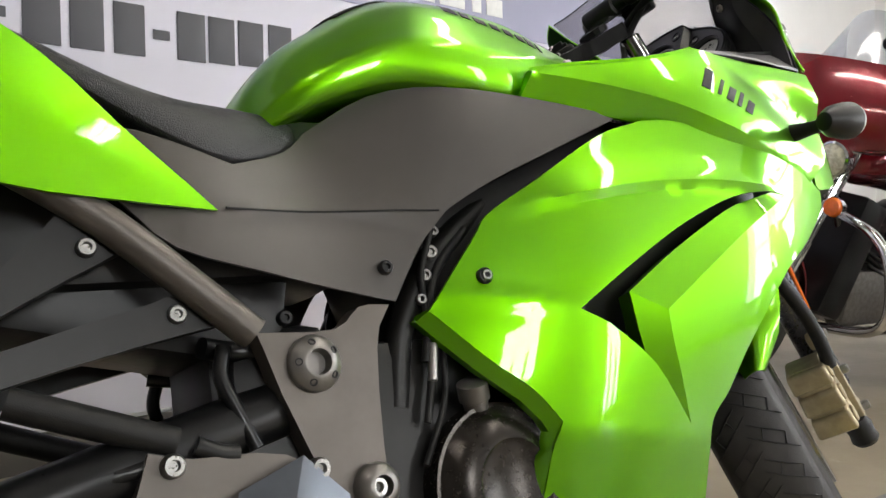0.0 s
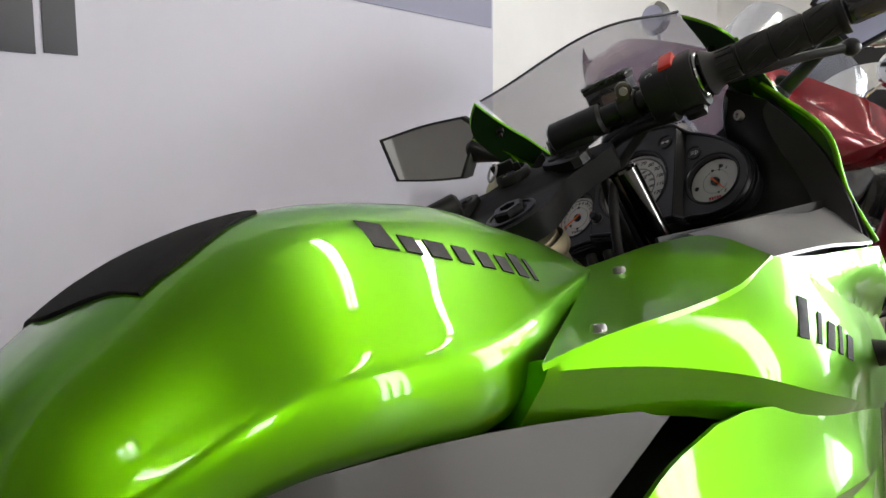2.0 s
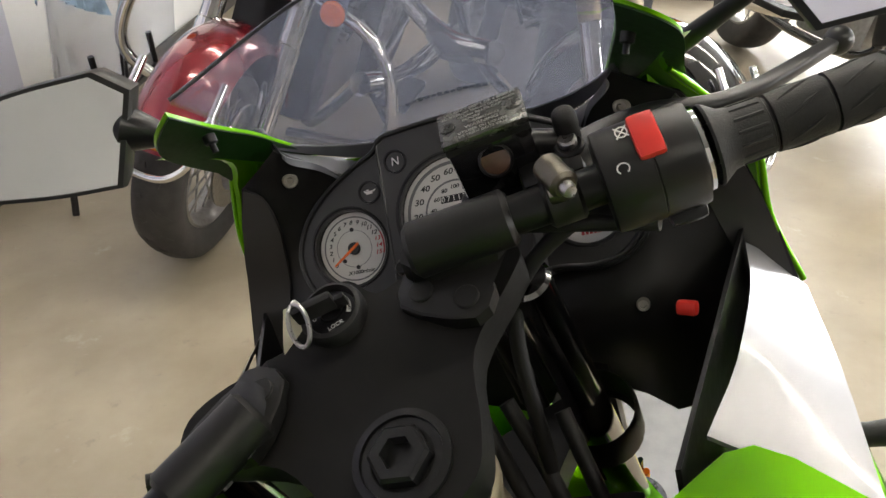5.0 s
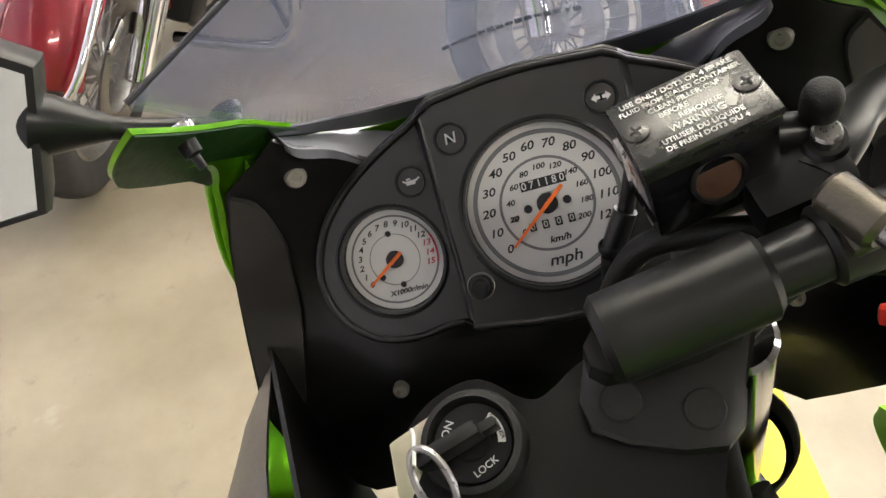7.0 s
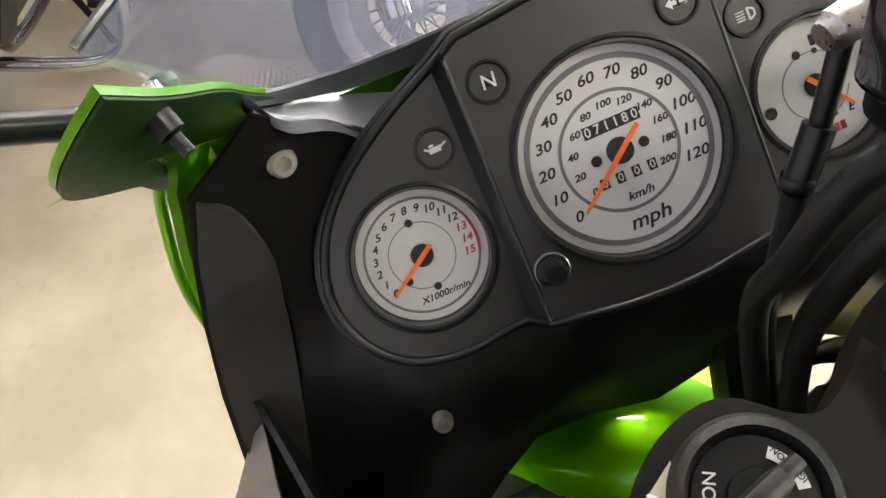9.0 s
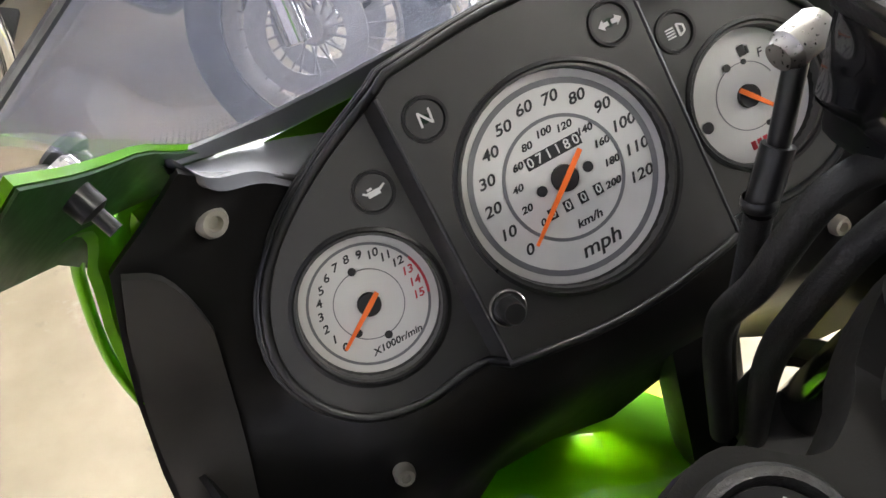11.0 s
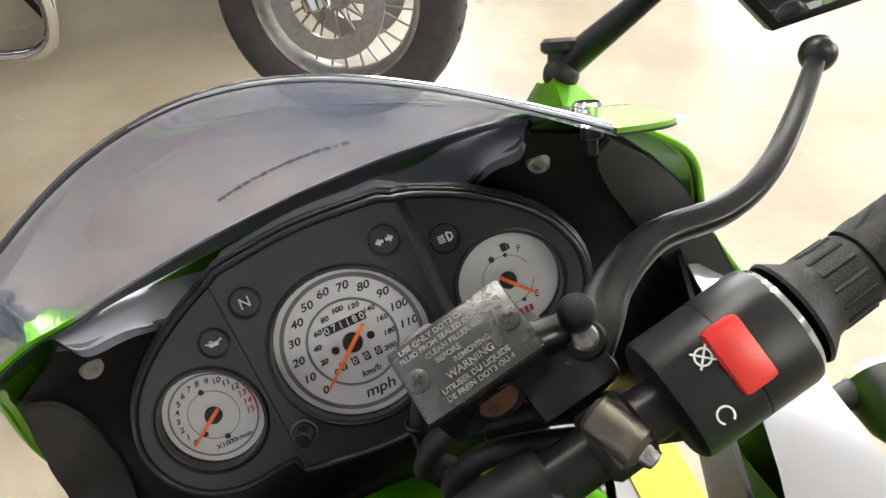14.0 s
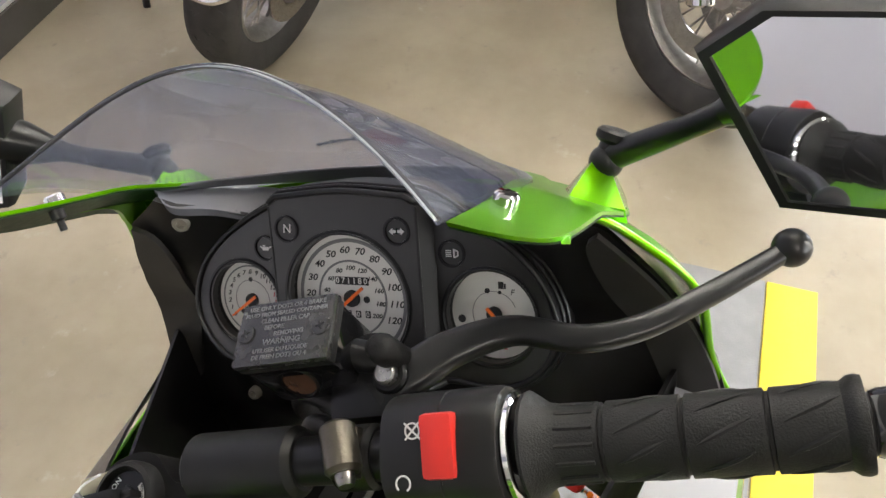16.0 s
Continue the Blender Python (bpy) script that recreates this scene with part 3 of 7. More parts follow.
for k in range(6):
    a = radians(60 * k + 20)
    bolt("screw", CAP_AT + V(0.0385 * math.cos(a), 0.0385 * math.sin(a), 0.0055), CAP_UP, 0.0024, cap, SATIN, h=0.0015)

# maker's name in black across the side of the tank
def on_tank(side, x0, z0, tilt, size):
    c, s = math.cos(radians(tilt)), math.sin(radians(tilt))

    def place(u, v, w):
        x, z = x0 + u * c - v * s, z0 + u * s + v * c
        half = tank_section(x)
        y = float(np.interp(-z, [-q[1] for q in half[:26]], [q[0] for q in half[:26]]))
        return (x, side * (y + 0.0012 + w), z)
    return place


for side in (-1, 1):
    bars = bpy.data.objects.new("maker_mark", None)
    scene.collection.objects.link(bars)
    bars.parent = bike
    place = on_tank(side, 0.048, 0.857, -16, 0.03)
    for k, (u, h) in enumerate(((-0.072, 0.020), (-0.052, 0.0125), (-0.031, 0.0125), (-0.010, 0.0125), (0.010, 0.0125), (0.029, 0.0125), (0.047, 0.018), (0.062, 0.017))):
        wdt = 0.017 if k == 0 else 0.016 if k == 2 else 0.005 if k == 7 else 0.012
        poly = [(u - wdt / 2, -0.012), (u + wdt / 2, -0.012), (u + wdt / 2, -0.012 + h), (u - wdt / 2, -0.012 + h)]
        bm = bmesh.new()
        sheet(bm, poly, lambda a, b: place(a, b, 0), 0.0008, step=0.006)
        part("mark_bar", bm, INK, bars)

# ---- side bodywork; controls are (forward, up, half width) ----
fair_w = net([(-0.137, 0.509, 0.128), (-0.077, 0.537, 0.153), (0.011, 0.488, 0.192), (0.103, 0.503, 0.202), (0.38, 0.612, 0.223), (0.501, 0.637, 0.202), (0.451, 0.699, 0.227),
              (0.167, 0.706, 0.201), (0.177, 0.353, 0.173), (0.02, 0.30, 0.165), (0.30, 0.40, 0.185), (0.52, 0.50, 0.17), (0.40, 0.50, 0.205)], 0.0009, True)
upper_w = net([(0.017, 0.741, 0.165), (0.258, 0.746, 0.238), (0.451, 0.699, 0.227), (0.501, 0.637, 0.205), (0.167, 0.706, 0.201), (0.096, 0.787, 0.182), (0.272, 0.807, 0.221),
               (0.502, 0.795, 0.233), (0.39, 0.823, 0.21), (0.40, 0.75, 0.24)], 0.0005, True)
side_w = net([(-0.22, 0.719, 0.085), (-0.181, 0.556, 0.129), (-0.176, 0.522, 0.129), (0.017, 0.741, 0.158), (0.16, 0.70, 0.180), (-0.314, 0.672, 0.105), (-0.342, 0.619, 0.125),
              (-0.06, 0.62, 0.150), (-0.10, 0.755, 0.135)])
wing_w = net([(0.515, 0.79, 0.233), (0.523, 0.86, 0.212), (0.518, 0.962, 0.170), (0.434, 1.025, 0.172), (0.545, 0.962, 0.130), (0.588, 0.938, 0.085), (0.575, 0.920, 0.150), (0.605, 0.925, 0.035),
              (0.610, 0.890, 0.130), (0.70, 0.85, 0.060), (0.70, 0.78, 0.125), (0.78, 0.70, 0.08), (0.62, 0.66, 0.175), (0.50, 0.637, 0.203), (0.56, 0.72, 0.205), (0.600, 0.800, 0.180)])

RIB = [(-0.060, 0.605), (-0.003, 0.611), (0.072, 0.620), (0.157, 0.626), (0.246, 0.625), (0.340, 0.6185), (0.400, 0.6125)]
BELT = [(-0.116, 0.524), (-0.060, 0.511), (-0.009, 0.496), (0.014, 0.488)]
FAIR = [(0.168, 0.707), (0.225, 0.704), (0.341, 0.672), (0.430, 0.652), (0.502, 0.637), (0.545, 0.625), (0.540, 0.600), (0.470, 0.555), (0.379, 0.508), (0.289, 0.430), (0.240, 0.375), (0.203, 0.336),
        (0.206, 0.250), (0.17, 0.155), (-0.09, 0.17), (-0.050, 0.290), (-0.038, 0.349), (-0.026, 0.377), (-0.052, 0.413), (-0.090, 0.450), (-0.137, 0.509), (-0.077, 0.580), (-0.054, 0.606), (0.013, 0.642), (0.102, 0.689)]
VENT = [(0.014, 0.488), (0.089, 0.528), (0.185, 0.573), (0.279, 0.604), (0.350, 0.6115), (0.402, 0.6085), (0.3235, 0.5745), (0.2762, 0.5515), (0.2135, 0.5175), (0.137, 0.4760), (0.1395, 0.4468), (0.1490, 0.405), (0.1625, 0.347), (0.108, 0.418), (0.046, 0.470)]


def ease(a, b, x):
    """A soft step from 0 at a to 1 at b."""
    k = max(0.0, min(1.0, (x - a) / (b - a)))
    return k * k * (3 - 2 * k)


def dense(line):
    """Closely spaced points of a smooth line."""
    return [(q.x, q.y) for q in curve_points([(a, b, 0) for a, b in line], 8)]


def along(line, u):
    """The height of a smooth line at u."""
    p = curve_points([(a, b, 0) for a, b in line], 8)
    return float(np.interp(u, [q.x for q in p], [q.y for q in p]))


def fairing_y(u, v):
    w = fair_w(u, v)
    rib = along(RIB, u)
    fade = ease(-0.075, 0.06, u) * ease(0.395, 0.33, u)
    d = v - rib
    w += 0.0065 * fade * (math.exp(-(d / 0.022) ** 2) if d > 0 else max(0.0, 1 + d / 0.011))
    crease = 0.352 - 0.21 * (u - 0.05)
    if v < crease:
        w -= 0.22 * (crease - v)
    belt = along(BELT, u)
    return w + 0.0022 * ease(0.03, 0.0, u) * max(0.0, 1 - abs(v - belt) / 0.012)


def mirrored(name, outline, half, thick, mat, label, holes=(), lines=(), step=0.018, parent=None, left=lambda v: 0.0):
    """The same panel on both sides; the right one is the original."""
    made = []
    for side in (-1, 1):
        bm = bmesh.new()
        sheet(bm, outline, lambda u, v: (u, side * half(u, v) - (left(v) if side > 0 else 0.0), v), thick, holes, lines, step, inward=lambda u, v: (0, -side, 0))
        made.append(part(name, bm, mat, parent or bike, label, 30))
    return made


FAIR_LINE = rounded(FAIR, 6, (0, 4, 5, 12, 13, 14, 17, 20))
VENT_LINE = rounded(VENT, 4, (0, 5, 9, 12, 14))
mirrored("side_fairing", FAIR_LINE, fairing_y, 0.004, GREEN, "lime green pearl side fairing with a swept vent", (VENT_LINE,), (dense(RIB)[:-3], [(x, z - 0.011) for x, z in dense(RIB)[8:-12]], dense(BELT), [(0.03, 0.3562), (0.10, 0.3415), (0.17, 0.3268)]), 0.009)
# turned-in flange along the rear lower edge
for side in (-1, 1):
    bm = bmesh.new()
    line = [(-0.137, 0.509), (-0.114, 0.479), (-0.090, 0.450), (-0.052, 0.413), (-0.033, 0.390), (-0.026, 0.377), (-0.030, 0.360), (-0.038, 0.349), (-0.046, 0.315), (-0.050, 0.290)]
    a = [V(x, side * (fairing_y(x, z) - 0.0005), z) for x, z in line]
    b = [q + V(-0.010, side * -0.013, -0.008) for q in a]
    c = [q + V(-0.002, side * -0.010, 0.002) for q in b]
    loft(bm, [a, b, c, [q + V(0.006, 0, 0.004) for q in c], [q + V(0.003, side * -0.004, 0.003) for q in a], a], False, False)
    part("panel_flange", bm, GREEN, bike, "turned-in edge of the side fairing")
# sunken facet below the slot and the strip in front of the vent, both turned in from the crease
FACET = ([(0.402, 0.6085), (0.3235, 0.5745), (0.2762, 0.5515), (0.2135, 0.5175), (0.137, 0.4760)], [(0.364, 0.6105), (0.322, 0.6025), (0.275, 0.589), (0.178, 0.546), (0.095, 0.502)])
STRIP = ([(0.137, 0.4760), (0.1395, 0.4468), (0.1490, 0.405), (0.1625, 0.347)], [(0.095, 0.502), (0.103, 0.446), (0.124, 0.389), (0.158, 0.350)])
for side in (-1, 1):
    for crease, slot in (FACET, STRIP):
        bm = bmesh.new()
        a, b = (curve_points([(x, 0, z) for x, z in q], 7) for q in (crease, slot))
        deep = [0.002 + 0.011 * min(1.0, 4 * k / len(a)) if slot is FACET[1] else 0.013 * min(1.0, 4 * (1.02 - k / len(a))) for k in range(len(a))]
        ring_a = [V(p.x, side * (fairing_y(p.x, p.z) - 0.0002), p.z) for p in a]
        ring_b = [V(p.x, side * (fairing_y(p.x, p.z) - d), p.z) for p, d in zip(b, deep)]
        ring_c = [p + V(0.004, side * -0.022, -0.003) for p in ring_b]
        loft(bm, [ring_a, ring_b, ring_c, [p + V(0.004, 0, -0.004) for p in ring_c], [p + V(0.004, side * -0.003, -0.004) for p in ring_b], [p + V(0.003, side * -0.004, -0.002) for p in ring_a], ring_a], False, False)
        part("vent_lip", bm, GREEN, bike)
# black duct behind the vent and behind the rear edge
mirrored("inner_duct", rounded([(-0.15, 0.50), (-0.10, 0.62), (0.02, 0.70), (0.16, 0.735), (0.30, 0.68), (0.45, 0.62), (0.30, 0.44), (0.18, 0.30), (0.0, 0.33), (-0.06, 0.44)], 3), lambda u, v: 0.78 * fair_w(u, v) - 0.012, 0.004, BLACK, "black inner duct panel")

CREASE = [(0.030, 0.775), (0.046, 0.7725), (0.100, 0.7625), (0.152, 0.749), (0.206, 0.730), (0.266, 0.7045), (0.346, 0.678), (0.433, 0.6525), (0.497, 0.636)]
SCOOP_TOP = [(0.318, 0.7906), (0.399, 0.7807), (0.474, 0.772), (0.533, 0.7506)]
SCOOP_LOW = [(0.318, 0.7900), (0.382, 0.7600), (0.449, 0.744), (0.501, 0.7300), (0.540, 0.720)]
UPPER = [(0.043, 0.780), (0.086, 0.785), (0.162, 0.787), (0.219, 0.792), (0.277, 0.808), (0.349, 0.800), (0.440, 0.795), (0.520, 0.790), (0.545, 0.735), (0.555, 0.679), (0.500, 0.634), (0.397, 0.645), (0.306, 0.6685), (0.2165, 0.6955), (0.170, 0.7125), (0.116, 0.7275), (0.0275, 0.744)]


def upper_y(u, v):
    w = upper_w(u, v)
    c = along(CREASE, u)
    if v < c:
        w -= (c - v) * 0.62
    top, low = along(SCOOP_TOP, u), along(SCOOP_LOW, u)
    deep = 0.017 * max(0.0, min(1.0, (u - 0.318) / 0.16))
    return w - deep * float(np.interp(v, [low - 0.055, low, top, top + 0.001], [0.0, 1.0, 0.0, 0.0]))


mirrored("upper_fairing", rounded(UPPER, 3, (0, 4, 7, 10, 14, 16)), upper_y, 0.004, GREEN, "lime green pearl upper fairing", (), (dense(CREASE[1:-1]), dense(SCOOP_TOP[1:-1]), dense(SCOOP_LOW[1:-2])), 0.008)
for side in (-1, 1):
    bm = bmesh.new()
    line = [(0.043, 0.780), (0.038, 0.768), (0.033, 0.756), (0.0275, 0.744)]
    a = [V(x, side * (upper_y(x, z) - 0.0005), z) for x, z in line]
    b = [q + V(-0.0006, side * -0.003, 0) for q in a]
    loft(bm, [a, b, [q + V(0.004, side * -0.030, 0) for q in b], [q + V(0.008, side * -0.030, 0) for q in b], [q + V(0.004, side * -0.006, 0) for q in a], a], False, False)
    part("panel_flange", bm, GREEN, bike, "turned-in edge of the upper fairing")
mirrored("nose_fairing", rounded([(0.517, 0.790), (0.523, 0.850), (0.522, 0.910), (0.517, 0.955), (0.500, 0.985), (0.462, 1.006), (0.440, 1.017), (0.462, 1.008), (0.505, 0.984), (0.548, 0.958), (0.590, 0.934), (0.612, 0.918), (0.70, 0.855), (0.79, 0.75), (0.78, 0.69), (0.62, 0.64), (0.556, 0.64), (0.547, 0.72)], 4, (0, 6, 15)), lambda u, v: wing_w(u, v) - 0.008 * ease(0.83, 0.77, v), 0.004, GREEN, "lime green pearl nose fairing", left=lambda v: 0.021 * max(0.0, min(1.0, (0.965 - v) / 0.05)))
# bright rolled edge of the fairing round the cockpit, and the black wall inside it
for side in (-1, 1):
    bm = bmesh.new()
    edge = []
    for x, z in ((0.506, 0.978), (0.516, 0.955), (0.521, 0.910), (0.522, 0.850), (0.517, 0.795)):
        shift = 0.021 * max(0.0, min(1.0, (0.965 - z) / 0.05)) if side > 0 else 0.0
        edge.append(V(x + (0.007 if side > 0 else -0.001), side * (wing_w(x, z) + (0.003 if side > 0 else 0.0)) - shift, z))
    sweep(bm, edge, 0.0025, 10, 6)
    part("fairing_edge", bm, GREEN, bike)
    bm = bmesh.new()
    sheet(bm, [(0.285, 0.842), (0.40, 0.843), (0.515, 0.846), (0.515, 0.66), (0.44, 0.57), (0.36, 0.52), (0.285, 0.50)], lambda u, v: (u, side * (0.125 + 0.29 * (u - 0.285) - 0.010 * min(1.0, (0.85 - v) / 0.2)), v), 0.003, step=0.04, inward=lambda u, v: (0, side, 0))
    part("inner_cowl", bm, BLACK, bike, "black inner fairing wall")
TAB = rounded([(0.414, 0.137), (0.419, 0.150), (0.427, 0.162), (0.440, 0.170), (0.462, 0.172), (0.500, 0.172), (0.540, 0.173), (0.575, 0.164), (0.592, 0.146), (0.585, 0.128), (0.558, 0.117), (0.505, 0.128), (0.455, 0.135)], 4, (0,))


def tab_z(u, v):
    return 1.0515 - 0.60 * (u - 0.414) - 0.47 * (v - 0.138) - 0.25 * max(0.0, u - 0.50)


for side in (-1, 1):
    bm = bmesh.new()
    sheet(bm, TAB, lambda u, v: (u, side * v, tab_z(u, v)), 0.003, step=0.012, inward=lambda u, v: (0.2, 0, -1))
    tab = part("screen_tab", bm, GREEN, bike, "lime green pearl screen bracket", 40)
    # thin darker green sheet just below the bracket
    bm = bmesh.new()
    sheet(bm, TAB, lambda u, v: (u + 0.0008, side * v, tab_z(u, v) - 0.0036), 0.001, step=0.012, inward=lambda u, v: (0.2, 0, -1))
    part("backing", bm, GREEN_BACK, tab, "dark green back of the bracket", 40)
    bolt("bolt", V(0.462, side * 0.1425, 1.0245), (0.5, side * 0.4, 1), 0.0062, bike, CHROME, False, 0.0025)

# shelf between tank and fairing
shelf = net([(0.05, -0.168, 0.781), (0.272, -0.221, 0.808), (0.27, -0.124, 0.840), (0.23, -0.091, 0.824), (0.096, -0.178, 0.788), (0.13, -0.135, 0.800)] + [(u, -upper_w(u, v), v + 0.001) for u, v in ((0.086, 0.785), (0.162, 0.787), (0.219, 0.792), (0.277, 0.808))], 0.004)
for side in (-1, 1):
    bm = bmesh.new()
    sheet(bm, rounded([(0.036, 0.168)] + [(u, upper_w(u, v) + 0.001) for u, v in ((0.086, 0.785), (0.162, 0.787), (0.219, 0.792))] + [(0.277, 0.222), (0.305, 0.165), (0.272, 0.122), (0.233, 0.083), (0.195, 0.102), (0.13, 0.130)], 3, (0, 4, 6, 7)),
          lambda u, v: (u, side * v, shelf(u, -v)), 0.004, step=0.018, inward=lambda u, v: (0, 0, -1))
    part("tank_shelf", bm, GREEN, bike, "lime green pearl shelf beside the tank", 30)
    for at in ((0.224, 0.120, 0.823), (0.097, 0.172, 0.790)):
        bolt("bolt", V(at[0], side * at[1], shelf(at[0], -at[1])), (0, 0.1 * side, 1), 0.0055, bike)
    # silver inner panel below the screen's side
    inner = net([(0.30, 0.128, 0.846), (0.525, 0.177, 0.862), (0.508, 0.233, 0.797), (0.278, 0.221, 0.809), (0.40, 0.19, 0.835)])
    bm = bmesh.new()
    sheet(bm, rounded([(0.282, 0.2205), (0.40, 0.228), (0.503, 0.231), (0.512, 0.208), (0.508, 0.194), (0.45, 0.188), (0.37, 0.168), (0.310, 0.143), (0.300, 0.170)], 3, (0, 2, 4, 7)),
          lambda u, v: (u, side * v, inner(u, v) - 0.002), 0.003, step=0.02, inward=lambda u, v: (0, 0, -1))
    # the left panel's dimmer light is put into a darker grey material
    part("inner_panel", bm, SILVER if side < 0 else BOSS, bike, "silver painted inner fairing panel" if side < 0 else "inner fairing panel in a darker grey for its dim side", 30)

bm = bmesh.new()
box(bm, (0.030, 0.20, 0.20), pose(0.335, 0, 0.655, 0, 12, 0), 0.008)
duct = part("radiator_duct", bm, BLACK, bike, "black duct behind the fork")
for k in range(12):
    bm = bmesh.new()
    box(bm, (0.006, 0.19, 0.003), pose(0.318 + 0.0016 * k, 0, 0.58 + 0.014 * k, 0, 12, 0))
    part("fin", bm, BLACK, duct)
for pts in ([(0.36, -0.030, 0.84), (0.33, -0.055, 0.78), (0.28, -0.075, 0.72), (0.20, -0.090, 0.66)], [(0.36, -0.010, 0.84), (0.32, -0.040, 0.76), (0.26, -0.062, 0.71), (0.17, -0.085, 0.66)], [(0.37, -0.060, 0.82), (0.33, -0.080, 0.76), (0.29, -0.098, 0.70), (0.22, -0.110, 0.63)], [(0.34, 0.030, 0.83), (0.30, -0.010, 0.77), (0.25, -0.050, 0.74), (0.19, -0.070, 0.70)]):
    bm = bmesh.new()
    sweep(bm, pts, 0.0055, 10, 6)
    part("cable", bm, RUBBER, bike, "black control cable")

# grey side cover, seat, tail
mirrored("side_cover", rounded([(-0.223, 0.716), (-0.155, 0.752), (-0.079, 0.756), (0.028, 0.745), (0.160, 0.722), (0.033, 0.672), (-0.034, 0.646), (-0.093, 0.617), (-0.108, 0.605), (-0.139, 0.574), (-0.174, 0.522),
                                (-0.210, 0.531), (-0.301, 0.556), (-0.385, 0.582), (-0.425, 0.625), (-0.46, 0.70), (-0.40, 0.70), (-0.314, 0.670), (-0.254, 0.690)], 3, (0, 4, 8, 10, 14, 15, 17)),
         lambda u, v: side_w(u, v) + 0.004 * ease(-0.115, -0.16, u) * ease(-0.35, -0.31, u) * max(0.0, 1 - abs(v - 0.618) / 0.012), 0.004, SIDE, "charcoal plastic side cover", (), ([(-0.33, 0.618), (-0.20, 0.618), (-0.14, 0.618)],), 0.014)
for side in (-1, 1):
    bm = bmesh.new()
    seam = curve_points([(x, 0.0, z) for x, z in ((-0.335, 0.6195), (-0.27, 0.6185), (-0.20, 0.6180), (-0.15, 0.6165), (-0.108, 0.6140))], 5)
    sweep(bm, [V(p.x, side * (side_w(p.x, p.z) + 0.0036 * ease(-0.115, -0.16, p.x)), p.z) for p in seam], 0.0013, 8, 1, False)
    part("cover_seam", bm, RUBBER, bike, "dark moulded seam")
SEAT = [(-0.206, 0.724, 0.703, 0.050), (-0.219, 0.735, 0.692, 0.076), (-0.258, 0.742, 0.684, 0.088), (-0.315, 0.742, 0.668, 0.104), (-0.36, 0.742, 0.684, 0.112), (-0.42, 0.757, 0.713, 0.117), (-0.47, 0.780, 0.745, 0.120), (-0.53, 0.806, 0.782, 0.120), (-0.62, 0.83, 0.80, 0.110)]
bm = bmesh.new()
rings = []
for x, top, low, wid in SEAT:
    row = [(0.0, top + 0.004), (0.45, top + 0.003), (0.75, top), (0.92, top - 0.007), (1.0, (top + low) / 2), (0.97, low + 0.003), (0.90, low)]
    rings.append([V(x, -a * wid, z) for a, z in row[::-1]] + [V(x, a * wid, z) for a, z in row[1:]])
loft(bm, rings)
for f in bm.faces:
    f.smooth = True
seat = part("seat", bm, VINYL, bike, "black grained vinyl seat", 60)
seat.modifiers.new("smooth", "SUBSURF").levels = 2
seat.modifiers["smooth"].render_levels = 2
mirrored("tail_panel", rounded([(-0.343, 0.617), (-0.420, 0.690), (-0.479, 0.750), (-0.56, 0.80), (-0.70, 0.86), (-0.80, 0.86), (-0.80, 0.80), (-0.62, 0.66), (-0.515, 0.630), (-0.431, 0.622)], 3, (0, 5, 6)), lambda u, v: 0.127 + 0.03 * min(1, (-0.34 - u) / 0.2) - 0.25 * max(0, v - (0.62 + (-0.34 - u) * 0.62)), 0.004, GREEN, "lime green pearl tail panel")
for x, z, y in ((-0.181, 0.556, 0.132), (-0.281, 0.519, 0.100)):
    for side in (-1, 1):
        bolt("bolt", V(x, side * y, z), (0, side, 0), 0.0075, bike, SATIN)
for side in (-1, 1):
    bolt("bolt", V(-0.077, side * 0.1545, 0.537), (-0.2, side, 0), 0.0088, bike, SATIN, False, 0.0035)
    bolt("bolt", V(-0.077, side * 0.157, 0.537), (-0.2, side, 0), 0.0062, bike, STEEL, True, 0.0035)

# running mark in black on the upper fairing: slanted brush strokes as plain shapes
for side in (-1, 1):
    mark = bpy.data.objects.new("running_mark", None)
    scene.collection.objects.link(mark)
    mark.parent = bike
    c, s = math.cos(radians(-24)), math.sin(radians(-24))
    strokes = [[(u, -0.015), (u + w, -0.015), (u + w + 0.007, h), (u + 0.007, h)] for u, w, h in ((-0.056, 0.013, 0.019), (-0.031, 0.006, 0.012), (-0.016, 0.012, 0.008), (0.004, 0.007, 0.010), (0.020, 0.013, 0.006))]
    for line in strokes:
        bm = bmesh.new()

        def spot(u, v):
            x, z = 0.318 + u * c - v * s, 0.738 + u * s + v * c
            return (x, side * (upper_y(x, z) + 0.0012), z)
        sheet(bm, line, spot, 0.0006, step=0.006, inward=lambda u, v: (0, -side, 0))
        part("brush_stroke", bm, INK, mark)

# turn signals
for side in (-1, 1):
    sig = bpy.data.objects.new("turn_signal", None)
    scene.collection.objects.link(sig)
    sig.parent = bike
    base, tip = V(0.452, side * 0.222, 0.698), V(0.462, side * 0.312, 0.688)
    bm = bmesh.new()
    sweep(bm, [base, base.lerp(tip, 0.35), base.lerp(tip, 0.7)], [0.013, 0.009, 0.011], 14, 4)
    part("stalk", bm, RUBBER, sig)
    bm = bmesh.new()
    lathe(bm, [(0.0, -0.044), (0.012, -0.040), (0.021, -0.022), (0.0245, 0.0), (0.0245, 0.010)], V(0.452, side * 0.297, 0.686), (1, side * 0.12, 0.04), 28)
    part("housing", bm, BLACK, sig)
    bm = bmesh.new()
    lathe(bm, [(0.0238, 0.010), (0.022, 0.016), (0.012, 0.021), (0, 0.023)], V(0.452, side * 0.297, 0.686), (1, side * 0.12, 0.04), 28)
    part("lens", bm, INK_WHITE, sig, "pale turn signal lens")

